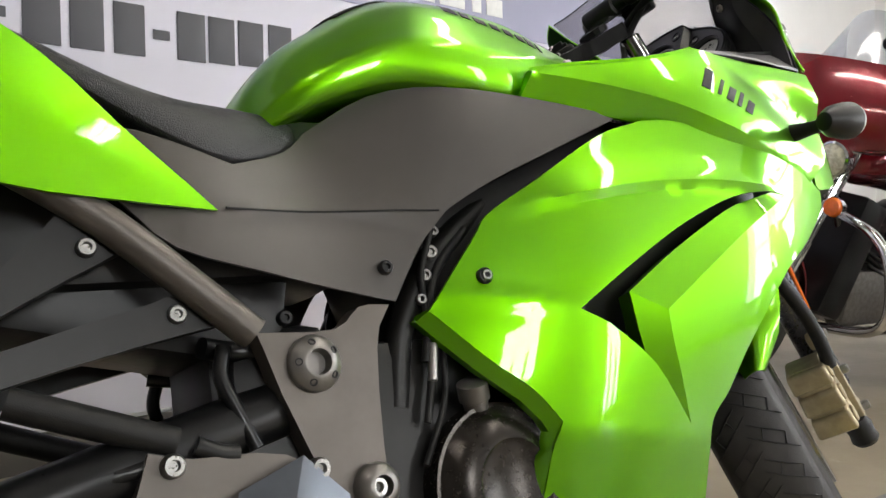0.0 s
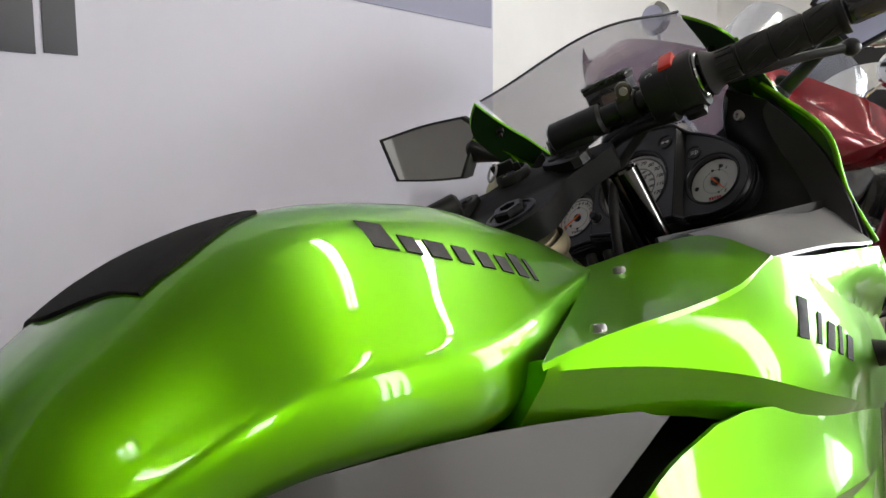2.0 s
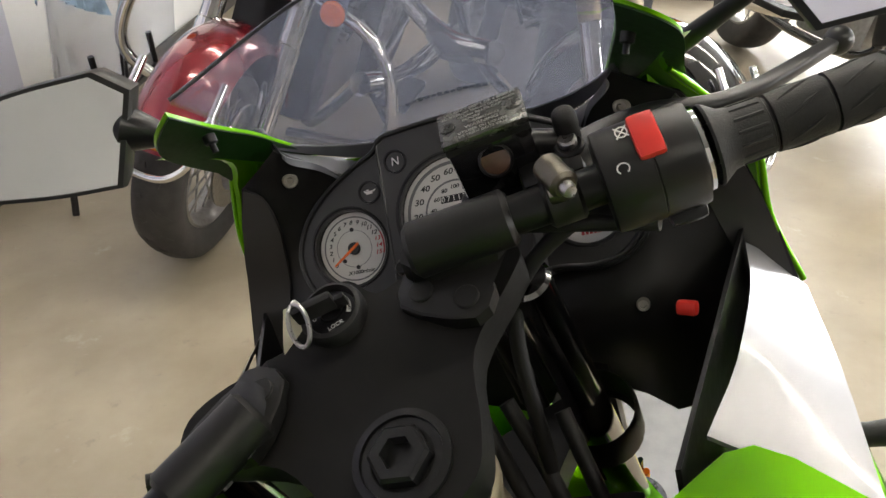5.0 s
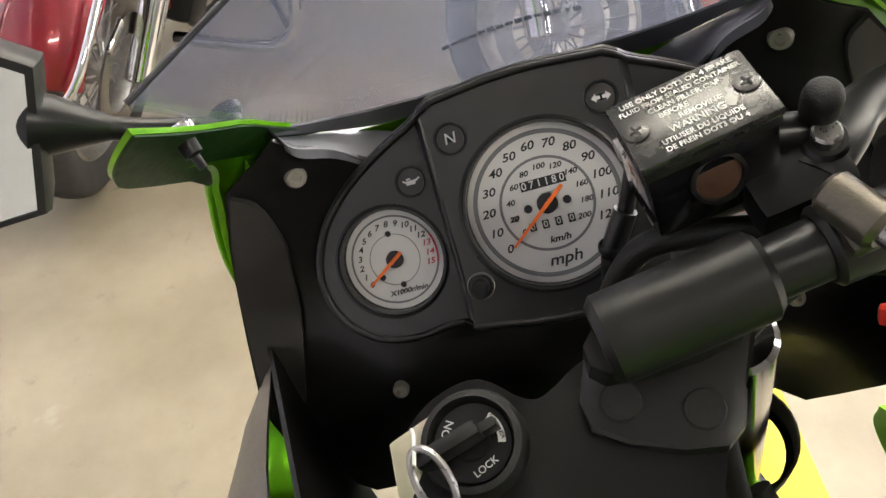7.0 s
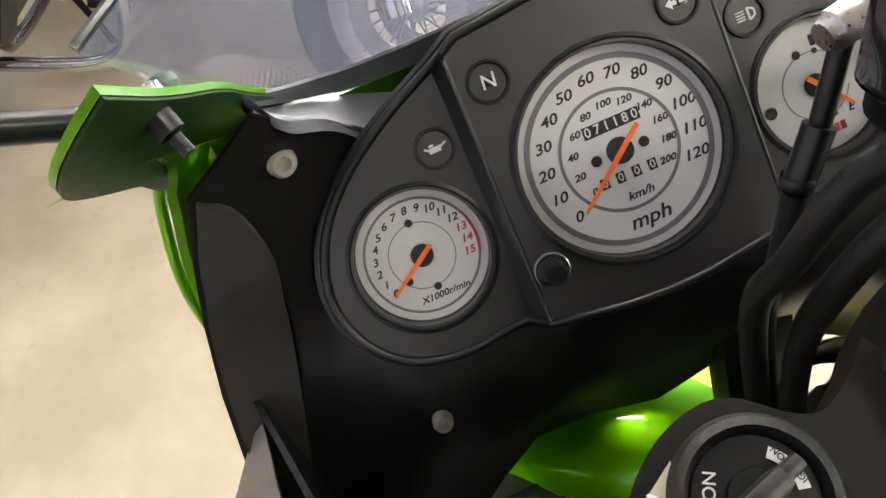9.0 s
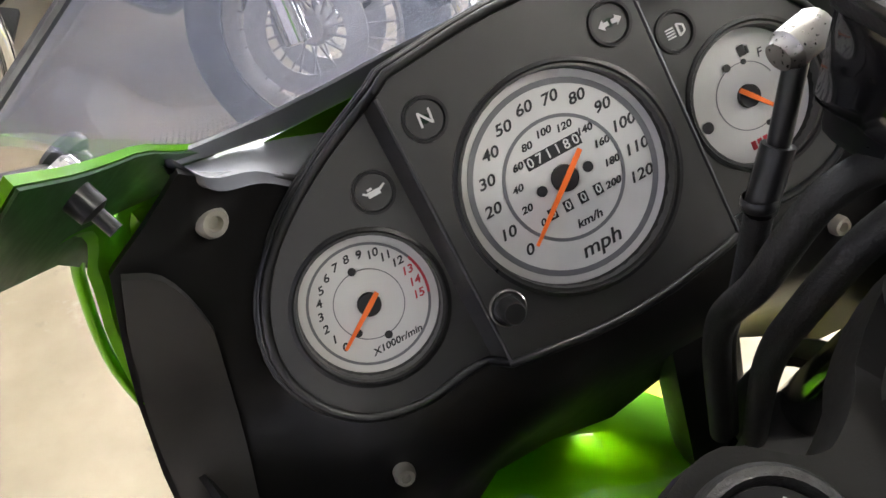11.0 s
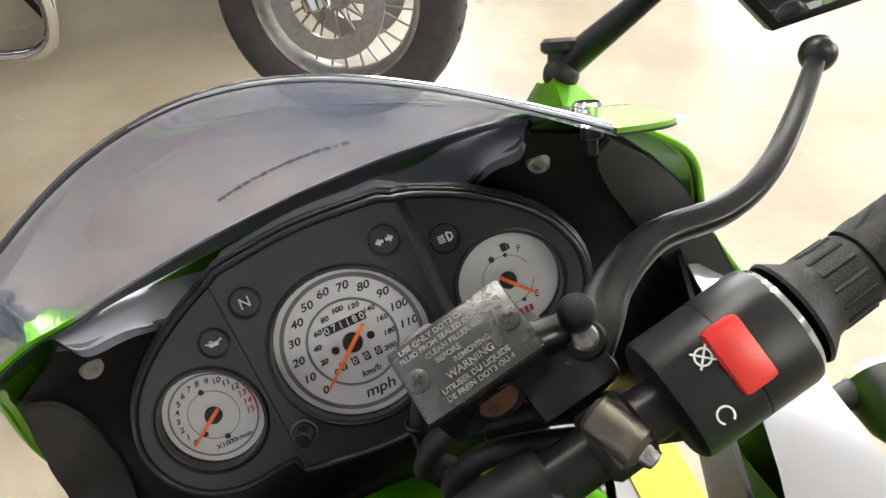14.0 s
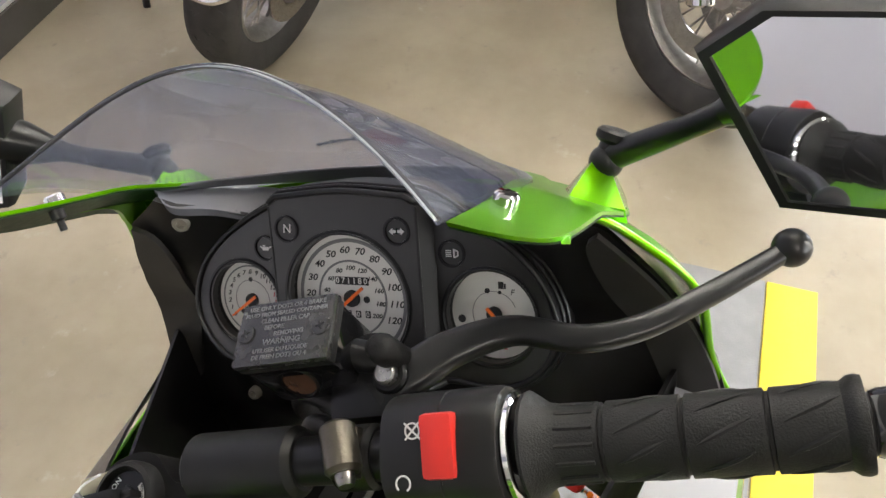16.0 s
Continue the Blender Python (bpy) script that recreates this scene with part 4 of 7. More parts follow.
# frame, footrest brackets, engine
for side in (-1, 1):
    y = side * 0.128
    bm = bmesh.new()
    sheet(bm, rounded([(-0.322, 0.503), (-0.245, 0.500), (-0.214, 0.520), (-0.180, 0.520), (-0.203, 0.478), (-0.214, 0.34), (-0.20, 0.24), (-0.30, 0.24), (-0.278, 0.351), (-0.306, 0.446)], 3, (0, 3)), lambda u, v: (u, y - side * 0.10 * max(0, v - 0.49), v), 0.024, step=0.03, inward=lambda u, v: (0, -side, 0))
    plate = part("pivot_plate", bm, FRAME, bike, "charcoal painted frame plate", 30)
    bm = bmesh.new()
    at = V(-0.272, side * 0.130, 0.470)
    lathe(bm, [(0.0265, -0.004), (0.0265, 0.002), (0.0245, 0.005), (0.0145, 0.012), (0.0120, 0.012), (0.0105, 0.001), (0, 0.001)], at, (0, side, 0), 32)
    part("pivot_boss", bm, BOSS, bike, "round pivot boss with small holes")
    for k in range(5):
        a = radians(72 * k + 30)
        bm = bmesh.new()
        lathe(bm, [(0.0036, -0.002), (0.0036, 0.0010), (0.0024, 0.0010), (0.0022, -0.0010), (0, -0.0010)], at + V(0.0190 * math.cos(a), side * 0.0088, 0.0190 * math.sin(a)), V(0.5 * math.cos(a), side, 0.5 * math.sin(a)), 14)
        part("boss_hole", bm, INK, bike)
    bm = bmesh.new()
    sweep(bm, [(-0.52, side * 0.120, 0.665), (-0.437, side * 0.125, 0.605), (-0.325, side * 0.128, 0.502)], 0.0155, 16, 4)
    part("seat_rail", bm, FRAME, bike, "charcoal painted frame tube")
    bm = bmesh.new()
    sheet(bm, rounded([(-0.473, 0.618), (-0.447, 0.612), (-0.424, 0.585), (-0.52, 0.535), (-0.60, 0.48), (-0.62, 0.50), (-0.53, 0.562)], 2, (0, 2, 4, 5)), lambda u, v: (u, side * 0.118, v), 0.018, step=0.03, inward=lambda u, v: (0, -side, 0))
    part("rest_bracket", bm, CAST, bike, "black cast footrest bracket")
    bm = bmesh.new()
    sheet(bm, rounded([(-0.405, 0.538), (-0.383, 0.546), (-0.346, 0.515), (-0.42, 0.502), (-0.53, 0.478), (-0.62, 0.45), (-0.63, 0.472), (-0.52, 0.508)], 2, (1, 2, 5, 6)), lambda u, v: (u, side * 0.120, v), 0.018, step=0.03, inward=lambda u, v: (0, -side, 0))
    part("rest_bracket", bm, CAST, bike, "black cast footrest bracket")
    for x, z in ((-0.455, 0.587), (-0.388, 0.526)):
        bolt("bolt", V(x, side * 0.119, z), (0, side, 0), 0.0085, bike, STEEL, h=0.006)
    for x, z, y2 in ((-0.408, 0.402, 0.13), (-0.285, 0.378, 0.134), (-0.232, 0.352, 0.134)):
        bolt("bolt", V(x, side * y2, z), (0, side, 0), 0.010, bike, STEEL, h=0.008)
    bm = bmesh.new()
    lathe(bm, [(0.0225, -0.010), (0.0225, 0.004), (0.020, 0.010), (0.013, 0.015), (0.010, 0.015), (0.009, 0.004), (0, 0.004)], V(-0.229, side * 0.130, 0.352), (0, side, 0), 28)
    part("pivot_boss", bm, BOSS, bike, "grey cast boss")
    bm = bmesh.new()
    rows = [[V(x, side * (0.139 + dy), z) for x, z, dy in line] for line in (((-0.360, 0.372, 0.0), (-0.300, 0.392, 0.002), (-0.262, 0.352, 0.002), (-0.255, 0.300, 0.0)), ((-0.372, 0.340, 0.010), (-0.320, 0.352, 0.016), (-0.285, 0.322, 0.016), (-0.275, 0.280, 0.010)), ((-0.380, 0.290, 0.004), (-0.335, 0.295, 0.006), (-0.310, 0.280, 0.006), (-0.300, 0.250, 0.004)))]
    loft(bm, rows, False, False)
    bmesh.ops.solidify(bm, geom=bm.faces[:], thickness=0.004)
    part("heel_plate", bm, HEEL, bike, "blue-grey alloy heel plate", 20)
    for pts, r in (([(-0.345, side * 0.105, 0.497), (-0.352, side * 0.108, 0.470), (-0.343, side * 0.112, 0.440), (-0.330, side * 0.115, 0.405)], 0.007), ([(-0.36, side * 0.09, 0.50), (-0.335, side * 0.085, 0.495), (-0.30, side * 0.09, 0.49)], 0.010),
                   ([(-0.42, side * 0.118, 0.405), (-0.45, side * 0.116, 0.402), (-0.475, side * 0.112, 0.402)], 0.008), ([(-0.385, side * 0.120, 0.415), (-0.365, side * 0.120, 0.405), (-0.350, side * 0.120, 0.402)], 0.009)):
        bm = bmesh.new()
        sweep(bm, pts, r, 12, 5)
        part("pipe", bm, SATIN, bike)
    # heel plate and lower cover with a bright facet
    bm = bmesh.new()
    sheet(bm, rounded([(-0.425, 0.415), (-0.39, 0.405), (-0.31, 0.395), (-0.26, 0.35), (-0.25, 0.28), (-0.40, 0.24), (-0.46, 0.30)], 3, (0,)), lambda u, v: (u, side * (0.128 + 0.10 * max(0, 0.37 - v)), v), 0.02, step=0.03, inward=lambda u, v: (0, -side, 0))
    part("sprocket_cover", bm, FRAME, bike, "charcoal crankcase cover")
    bm = bmesh.new()
    sweep(bm, [(-0.52, side * 0.11, 0.47), (-0.46, side * 0.115, 0.445), (-0.40, side * 0.118, 0.42)], 0.013, 14, 4)
    part("hose", bm, RUBBER, bike)
    bm = bmesh.new()
    lathe(bm, [(0.0, 0.016), (0.040, 0.016), (0.046, 0.020), (0.060, 0.018), (0.072, 0.010), (0.080, 0.0), (0.084, 0.0), (0.084, -0.03)], V(-0.078, side * 0.125, 0.325), (0, side, 0), 40)
    part("clutch_cover", bm, COVER, bike, "black round crankcase cover")
    bm = bmesh.new()
    lathe(bm, [(0.0, 0.024), (0.013, 0.024), (0.0165, 0.022), (0.0165, 0.004), (0.013, 0.002), (0.013, -0.02)], V(-0.092, side * 0.118, 0.412), (-0.25, side * 0.35, 0.9), 24)
    part("filler_plug", bm, BOSS, bike, "grey oil filler plug")
bm = bmesh.new()
box(bm, (0.40, 0.20, 0.26), pose(-0.14, 0, 0.36), 0.02)
box(bm, (0.20, 0.18, 0.22), pose(0.02, 0, 0.50, 0, 20, 0), 0.02)
part("engine", bm, CAST, bike, "black engine block with cooling ribs")
for k in range(7):
    bm = bmesh.new()
    box(bm, (0.22, 0.20, 0.006), pose(0.03, 0, 0.42 + k * 0.022, 0, 20, 0), 0.002)
    part("cooling_fin", bm, CAST, bike)
# dark masses between the frame rails: air box and rear shock
bm = bmesh.new()
box(bm, (0.30, 0.13, 0.155), pose(-0.40, 0, 0.585, 0, 14, 0), 0.02)
part("air_box", bm, BLACK, bike, "black air box")
bm = bmesh.new()
box(bm, (0.13, 0.13, 0.16), pose(-0.285, 0, 0.44), 0.02)
part("engine_rear", bm, CAST, bike)
bm = bmesh.new()
box(bm, (0.12, 0.15, 0.30), pose(-0.10, 0, 0.60, 0, -15, 0), 0.03)
part("carburettor", bm, BLACK, bike, "black intake body")
bm = bmesh.new()
box(bm, (0.30, 0.16, 0.05), pose(0.06, 0, 0.64, 0, 8, 0), 0.02)
part("coil_tray", bm, BLACK, bike)
bm = bmesh.new()
box(bm, (0.30, 0.28, 0.03), pose(0.27, 0, 0.585, 0, 6, 0), 0.01)
part("radiator", bm, BLACK, bike, "black radiator shroud")
# black block added to fill the dark area of hoses beside the gap
bm = bmesh.new()
box(bm, (0.030, 0.046, 0.15), pose(0.528, -0.056, 0.690), 0.010)
part("dark_filler", bm, BLACK, bike)
bm = bmesh.new()
box(bm, (0.46, 0.16, 0.12), pose(-0.02, 0, 0.68), 0.03)
box(bm, (0.38, 0.17, 0.12), pose(-0.36, 0, 0.62), 0.03)
part("air_box", bm, BLACK, bike, "black air box under the tank")
for side in (-1, 1):
    bm = bmesh.new()
    sweep(bm, [(0.02, side * 0.10, 0.66), (-0.09, side * 0.098, 0.58), (-0.15, side * 0.092, 0.50), (-0.17, side * 0.088, 0.42)], 0.015, 14, 6)
    part("frame_tube", bm, CAST, bike, "black frame tube")
    for pts, r in (([(-0.098, 0.615), (-0.112, 0.585), (-0.128, 0.545), (-0.13, 0.47), (-0.15, 0.40)], 0.004), ([(-0.09, 0.52), (-0.115, 0.47), (-0.125, 0.42), (-0.16, 0.36)], 0.0035), ([(-0.06, 0.60), (-0.11, 0.55), (-0.14, 0.46)], 0.005)):
        bm = bmesh.new()
        sweep(bm, [(x, side * 0.112, z) for x, z in pts], r, 10, 6)
        part("cable", bm, RUBBER, bike)
    for x, z, r in ((-0.098, 0.598, 0.006), (-0.106, 0.575, 0.008), (-0.118, 0.550, 0.007), (-0.128, 0.525, 0.006)):
        bolt("clip", V(x - 0.004, side * 0.112, z), (-0.3, side, 0), r, bike, BOSS)
    bm = bmesh.new()
    rod(bm, (-0.130, side * 0.116, 0.478), (-0.138, side * 0.116, 0.440), 0.005)
    part("cable_adjuster", bm, ALLOY, bike)

# ---- cockpit: liner, screen, instruments ----
liner_x = net([(0.0, 0.90, 0.59), (0.055, 0.905, 0.585), (0.0876, 0.923, 0.560), (0.105, 0.957, 0.531), (0.1185, 0.975, 0.513), (0.128, 0.955, 0.521), (0.169, 0.962, 0.514), (0.205, 0.90, 0.518), (0.229, 0.80, 0.508), (0.138, 0.905, 0.520), (0.115, 0.818, 0.487),
               (0.0, 0.84, 0.530), (0.06, 0.80, 0.494), (0.034, 0.757, 0.511), (0.0774, 0.723, 0.528), (0.104, 0.706, 0.518), (0.19, 0.74, 0.49), (0.175, 0.87, 0.530), (0.165, 0.81, 0.505)])
HALF_LINER = [(0.0, 0.899), (0.055, 0.904), (0.0876, 0.922), (0.105, 0.956), (0.1185, 0.974), (0.126, 0.984), (0.147, 0.970), (0.168, 0.958), (0.190, 0.925), (0.205, 0.893), (0.219, 0.850), (0.229, 0.800), (0.215, 0.755), (0.180, 0.715), (0.125, 0.692), (0.104, 0.706), (0.0774, 0.713), (0.040, 0.706), (0.0, 0.685)]
outline = [(y - 0.011 * max(0.0, min(1.0, (0.965 - z) / 0.05)) * (y > 0.13), z) for y, z in HALF_LINER] + [(-y + 0.002 * max(0.0, min(1.0, (0.975 - z) / 0.04)) * (y > 0.13), z) for y, z in HALF_LINER[-2:0:-1]]
bm = bmesh.new()
sheet(bm, outline, lambda u, v: (liner_x(abs(u), v), u, v), 0.004, step=0.018, inward=lambda u, v: (1, 0, 0))
part("cockpit_liner", bm, BLACK, bike, "matt black cockpit liner", 32)
for side in (-1, 1):
    bolt("bolt", V(0.487, side * 0.116, 0.8136), (-1, 0, 0.35), 0.0050, bike, ZINC, h=0.005, label="pale zinc screw")
    bolt("bolt", V(0.521, side * 0.128, 0.9545), (-1, side * -0.45, 0.1), 0.0062, bike, ZINC, h=0.004, label="pale zinc screw")
    cut = 0.011 if side > 0 else 0.0
    bm = bmesh.new()
    sheet(bm, rounded([(0.164, 0.958), (0.187, 0.925), (0.202, 0.893), (0.215, 0.850), (0.224, 0.802), (0.196, 0.804), (0.180, 0.850), (0.168, 0.890), (0.158, 0.925), (0.156, 0.948)], 3, (0, 4, 5)),
          lambda u, v: (liner_x(u, v) - 0.006, side * (u - cut * max(0.0, min(1.0, (0.965 - v) / 0.05))), v), 0.004, step=0.016, inward=lambda u, v: (1, 0, 0))
    part("side_trim", bm, TRIM, bike, "grey plastic trim inside the fairing", 30)
    bm = bmesh.new()
    lathe(bm, [(0.0, 0.011), (0.0022, 0.011), (0.0022, 0.005), (0.0045, 0.004), (0.0048, -0.004), (0, -0.004)], V(0.457, side * 0.1410, 1.018), (-0.45, side * -0.3, -0.8), 16)
    part("screen_nut", bm, SATIN, bike)
bm = bmesh.new()
box(bm, (0.009, 0.014, 0.010), Matrix.Translation(V(0.436, -0.146, 0.838)) @ pose(0, 0, 0, 0, 20, -25), 0.003)
part("cable_plug", bm, RED, bike, "red cable plug")


def screen_rear(v):
    return V(0.4804 - 0.0593 * v * v + 0.009 * v, 0.003 + 0.138 * v, 1.0927 - 0.0512 * v * v + 0.0135 * v ** 4)


FRONT = [(0.0, 0.612, 0.0, 0.923), (0.45, 0.600, 0.062, 0.932), (0.65, 0.585, 0.090, 0.943), (0.82, 0.560, 0.113, 0.961), (0.93, 0.530, 0.129, 0.981), (1.0, 0.490, 0.138, 1.008)]


def screen_front(v):
    x, y, z = (float(np.interp(abs(v), [q[0] for q in FRONT], [q[k] for q in FRONT])) for k in (1, 2, 3))
    return V(x, math.copysign(y, v), z)


def screen_at(v, s):
    p = screen_rear(v).lerp(screen_front(v), s)
    return p + V(0.35, 0.25 * v, 1).normalized() * 0.014 * math.sin(math.pi * s) * (1 - 0.8 * v * v)


bm = bmesh.new()
rows = [[screen_at(v / 16, s / 10) for v in range(-16, 17)] for s in range(11)]
low = [[p - V(0.35, 0.2 * (i - 16) / 16, 1).normalized() * 0.003 for i, p in enumerate(r)] for r in rows]
loft(bm, rows + low[::-1] + [rows[0]], False, False)
screen = part("windscreen", bm, SCREEN, bike, "clear acrylic windscreen with fine scratches", 30)
screen.visible_shadow = False
bm = bmesh.new()
sweep(bm, [screen_rear(v / 8) for v in range(-8, 9)], 0.0015, 8, 3)
part("screen_edge", bm, EDGE, bike, "polished dark edge of the screen")
# highlight of the edge modelled as a thin pale line, right side only
bm = bmesh.new()
sweep(bm, [screen_rear(v / 8) + V(-0.0013, 0, 0.0006) for v in range(-8, 2)], [0.0008] * 8 + [0.0004, 0.0001], 6, 3)
part("screen_edge", bm, EDGE_GLINT, bike, "pale line for the highlight on the acrylic edge")
# row of fine dark marks along the lower edge of the screen, as a faint band
bm = bmesh.new()
for k in range(150):
    v = -0.94 + k * 0.0126
    for j in range(7):
        c = screen_at(v + 0.0063 * (j % 2), 0.97 - 0.021 * j) + V(0, 0, 0.0008)
        box(bm, (0.0013 - 0.0001 * j, 0.0011 - 0.0001 * j, 0.0004), Matrix.Translation(c) @ pose(0, 0, 0, 0, 35, 0))
part("screen_print", bm, INK_GREY, bike, "grey printed dots")
bm = bmesh.new()
rows = [[screen_at(v / 16, s) - V(0.35, 0.2 * v / 16, 1).normalized() * d for v in range(-15, 16)] for s, d in ((0.90, 0.0036), (0.95, 0.0036), (1.0, 0.0036), (1.0, 0.0050), (0.90, 0.0050), (0.90, 0.0036))]
loft(bm, rows, False, False)
part("screen_border", bm, SHEEN, bike, "edge band under the screen, blue-grey sheen in its colour", 30)
# writing on the screen: a short curved row of bars
for k in range(15):
    v = -0.29 + k * 0.0383
    at = screen_at(v, 0.745 + 0.25 * (v + 0.03) ** 2)
    way = (screen_at(v + 0.01, 0.745 + 0.25 * (v + 0.04) ** 2) - at).normalized()
    up = (screen_at(v, 0.70) - screen_at(v, 0.73)).normalized()
    bm = bmesh.new()
    box(bm, (0.0044 if k != 1 else 0.0020, (0.0042, 0.0026, 0.0034)[k % 3], 0.0005), basis(at + V(0.35, 0, 1).normalized() * 0.0004, way, up, way.cross(up)), 0.0001)
    part("writing_bar", bm, INK, screen)
# its blue-grey colour carries the reflection seen on black plastic
# visor between the screen and the instruments
bm = bmesh.new()
NEAR = [(0.515, 0.126, 0.987), (0.512, 0.1185, 0.9755), (0.531, 0.105, 0.958), (0.561, 0.0876, 0.924), (0.585, 0.055, 0.906), (0.590, 0.0, 0.901)]
FAR = [(0.517, 0.1300, 0.9875)] + [screen_front(v) - V(0, 0, 0.0058) for v in (0.93, 0.82, 0.65, 0.45, 0.0)]
rows = []
for line, drop in ((NEAR, 0.0), (FAR, 0.0), (FAR, 0.006), (NEAR, 0.006), (NEAR, 0.0)):
    half = curve_points([V(*q) - V(0, 0, drop) for q in line], 5)
    rows.append(half + [V(q.x, -q.y, q.z) for q in half[-2::-1]])
loft(bm, rows, False, False)
part("visor", bm, SHEEN, bike, "black instrument visor lightened to blue-grey for its sheen", 30)

# instrument cluster
DQ, DN = V(0.5116, 0, 0.8592), V(-0.8592, 0, 0.5116)
DO = V(0.500, 0.0015, 0.910)


def dash(y, q, h=0.0):
    return DO + V(0, y, 0) + DQ * q + DN * h


def dash_pose(y, q, h=0.0, turn=0.0):
    return basis(dash(y, q, h), V(0, -1, 0), DQ, DN) @ Matrix.Rotation(radians(turn), 4, "Z")


cluster = bpy.data.objects.new("instrument_cluster", None)
scene.collection.objects.link(cluster)
cluster.parent = bike
HALF_DASH = [(0.0, 0.0700), (0.046, 0.0665), (0.056, 0.0610), (0.080, 0.0500), (0.105, 0.0345), (0.124, 0.0150), (0.1335, -0.0100), (0.1290, -0.0330), (0.113, -0.0500), (0.090, -0.0555), (0.066, -0.0530), (0.046, -0.0560), (0.020, -0.0600), (0.0, -0.0610)]
DASH_LINE = rounded(HALF_DASH + [(-y, q) for y, q in HALF_DASH[-2:0:-1]], 3, (1, 12, 14, 25))


def dash_h(y, q):
    return float(np.interp(abs(y), [0.0525, 0.0580], [0.0040, -0.0100]))


def circle(y, q, r, n=40):
    return [(y + r * math.cos(2 * math.pi * i / n), q + r * math.sin(2 * math.pi * i / n)) for i in range(n)]


DIALS = [("speedometer", 0.0, -0.0008, 0.0430, -0.0035), ("tachometer", 0.0915, -0.0106, 0.0290, -0.0185), ("fuel_gauge", -0.0915, -0.0106, 0.0290, -0.0185)]
bm = bmesh.new()
sheet(bm, DASH_LINE, lambda y, q: dash(y, q, dash_h(y, q)), 0.010, [circle(y, q, r) for _, y, q, r, _ in DIALS],
      [[(s * 0.0525, 0.060), (s * 0.0525, -0.054)] for s in (-1, 1)] + [[(s * 0.0580, 0.059), (s * 0.0580, -0.053)] for s in (-1, 1)], 0.008, inward=lambda y, q: -DN)
part("face", bm, FACE, cluster, "black instrument face", 28)
bm = bmesh.new()
loft(bm, [[dash(y, q, dash_h(y, q) - 0.001) for y, q in DASH_LINE], [dash(y * 1.015, q * 1.02, dash_h(y, q) - 0.004) for y, q in DASH_LINE], [dash(y * 1.025, q * 1.04, dash_h(y, q) - 0.012) for y, q in DASH_LINE], [dash(y * 1.03, q * 1.05, -0.035) for y, q in DASH_LINE], [dash(y * 0.95, q * 0.9, -0.060) for y, q in DASH_LINE]], False)
part("housing", bm, LEVER, cluster, "", 40)
bm = bmesh.new()
loop = DASH_LINE + DASH_LINE[:1]
sweep(bm, [dash(y, q, dash_h(y, q) + 0.0004) for y, q in loop], 0.0020, 10, 1, False)
part("rim", bm, LEVER, cluster, "satin black rim")
# stepped ridges round the hump and along its two sides
for grow, drop, r in ((1.022, 0.0065, 0.0014), (1.034, 0.0115, 0.0014)):
    bm = bmesh.new()
    sweep(bm, [dash(y * grow, q * (grow + 0.012), dash_h(y, q) - drop + 0.0015) for y, q in loop], r, 8, 1, False)
    part("rim", bm, LEVER, cluster)
for s in (-1, 1):
    bm = bmesh.new()
    sweep(bm, [dash(s * 0.0530, 0.0600 - 0.114 * k / 8, 0.0034) for k in range(9)], 0.0011, 8, 1, False)
    part("ridge", bm, LEVER, cluster)


def printed(name, items, mat, parent, m0, label="", wide=1.0, bold=0.00005):
    """Several words in one mesh: (text, size, x, y, turn, shear)."""
    bm = bmesh.new()
    for text, size, x, y, turn, shear in items:
        ob = lettering("word", text, size, m0 @ Matrix.Translation((x, y, 0)) @ Matrix.Rotation(radians(turn), 4, "Z") @ Matrix.Diagonal((wide, 1, 1, 1)), mat, None, 0.00008, bold, 1.0, shear)
        bm.from_mesh(ob.data)
        bpy.data.objects.remove(ob)
    return part(name, bm, mat, parent, label)


def flat_ring(bm, m, r0, r1, a0=0, a1=360, seg=60):
    rows = [[m @ V(r * math.cos(radians(a0 + (a1 - a0) * i / seg)), r * math.sin(radians(a0 + (a1 - a0) * i / seg)), z) for i in range(seg + 1)] for r, z in ((r0, 0), (r0, 0.0002), (r1, 0.0002), (r1, 0))]
    loft(bm, rows, False, False)


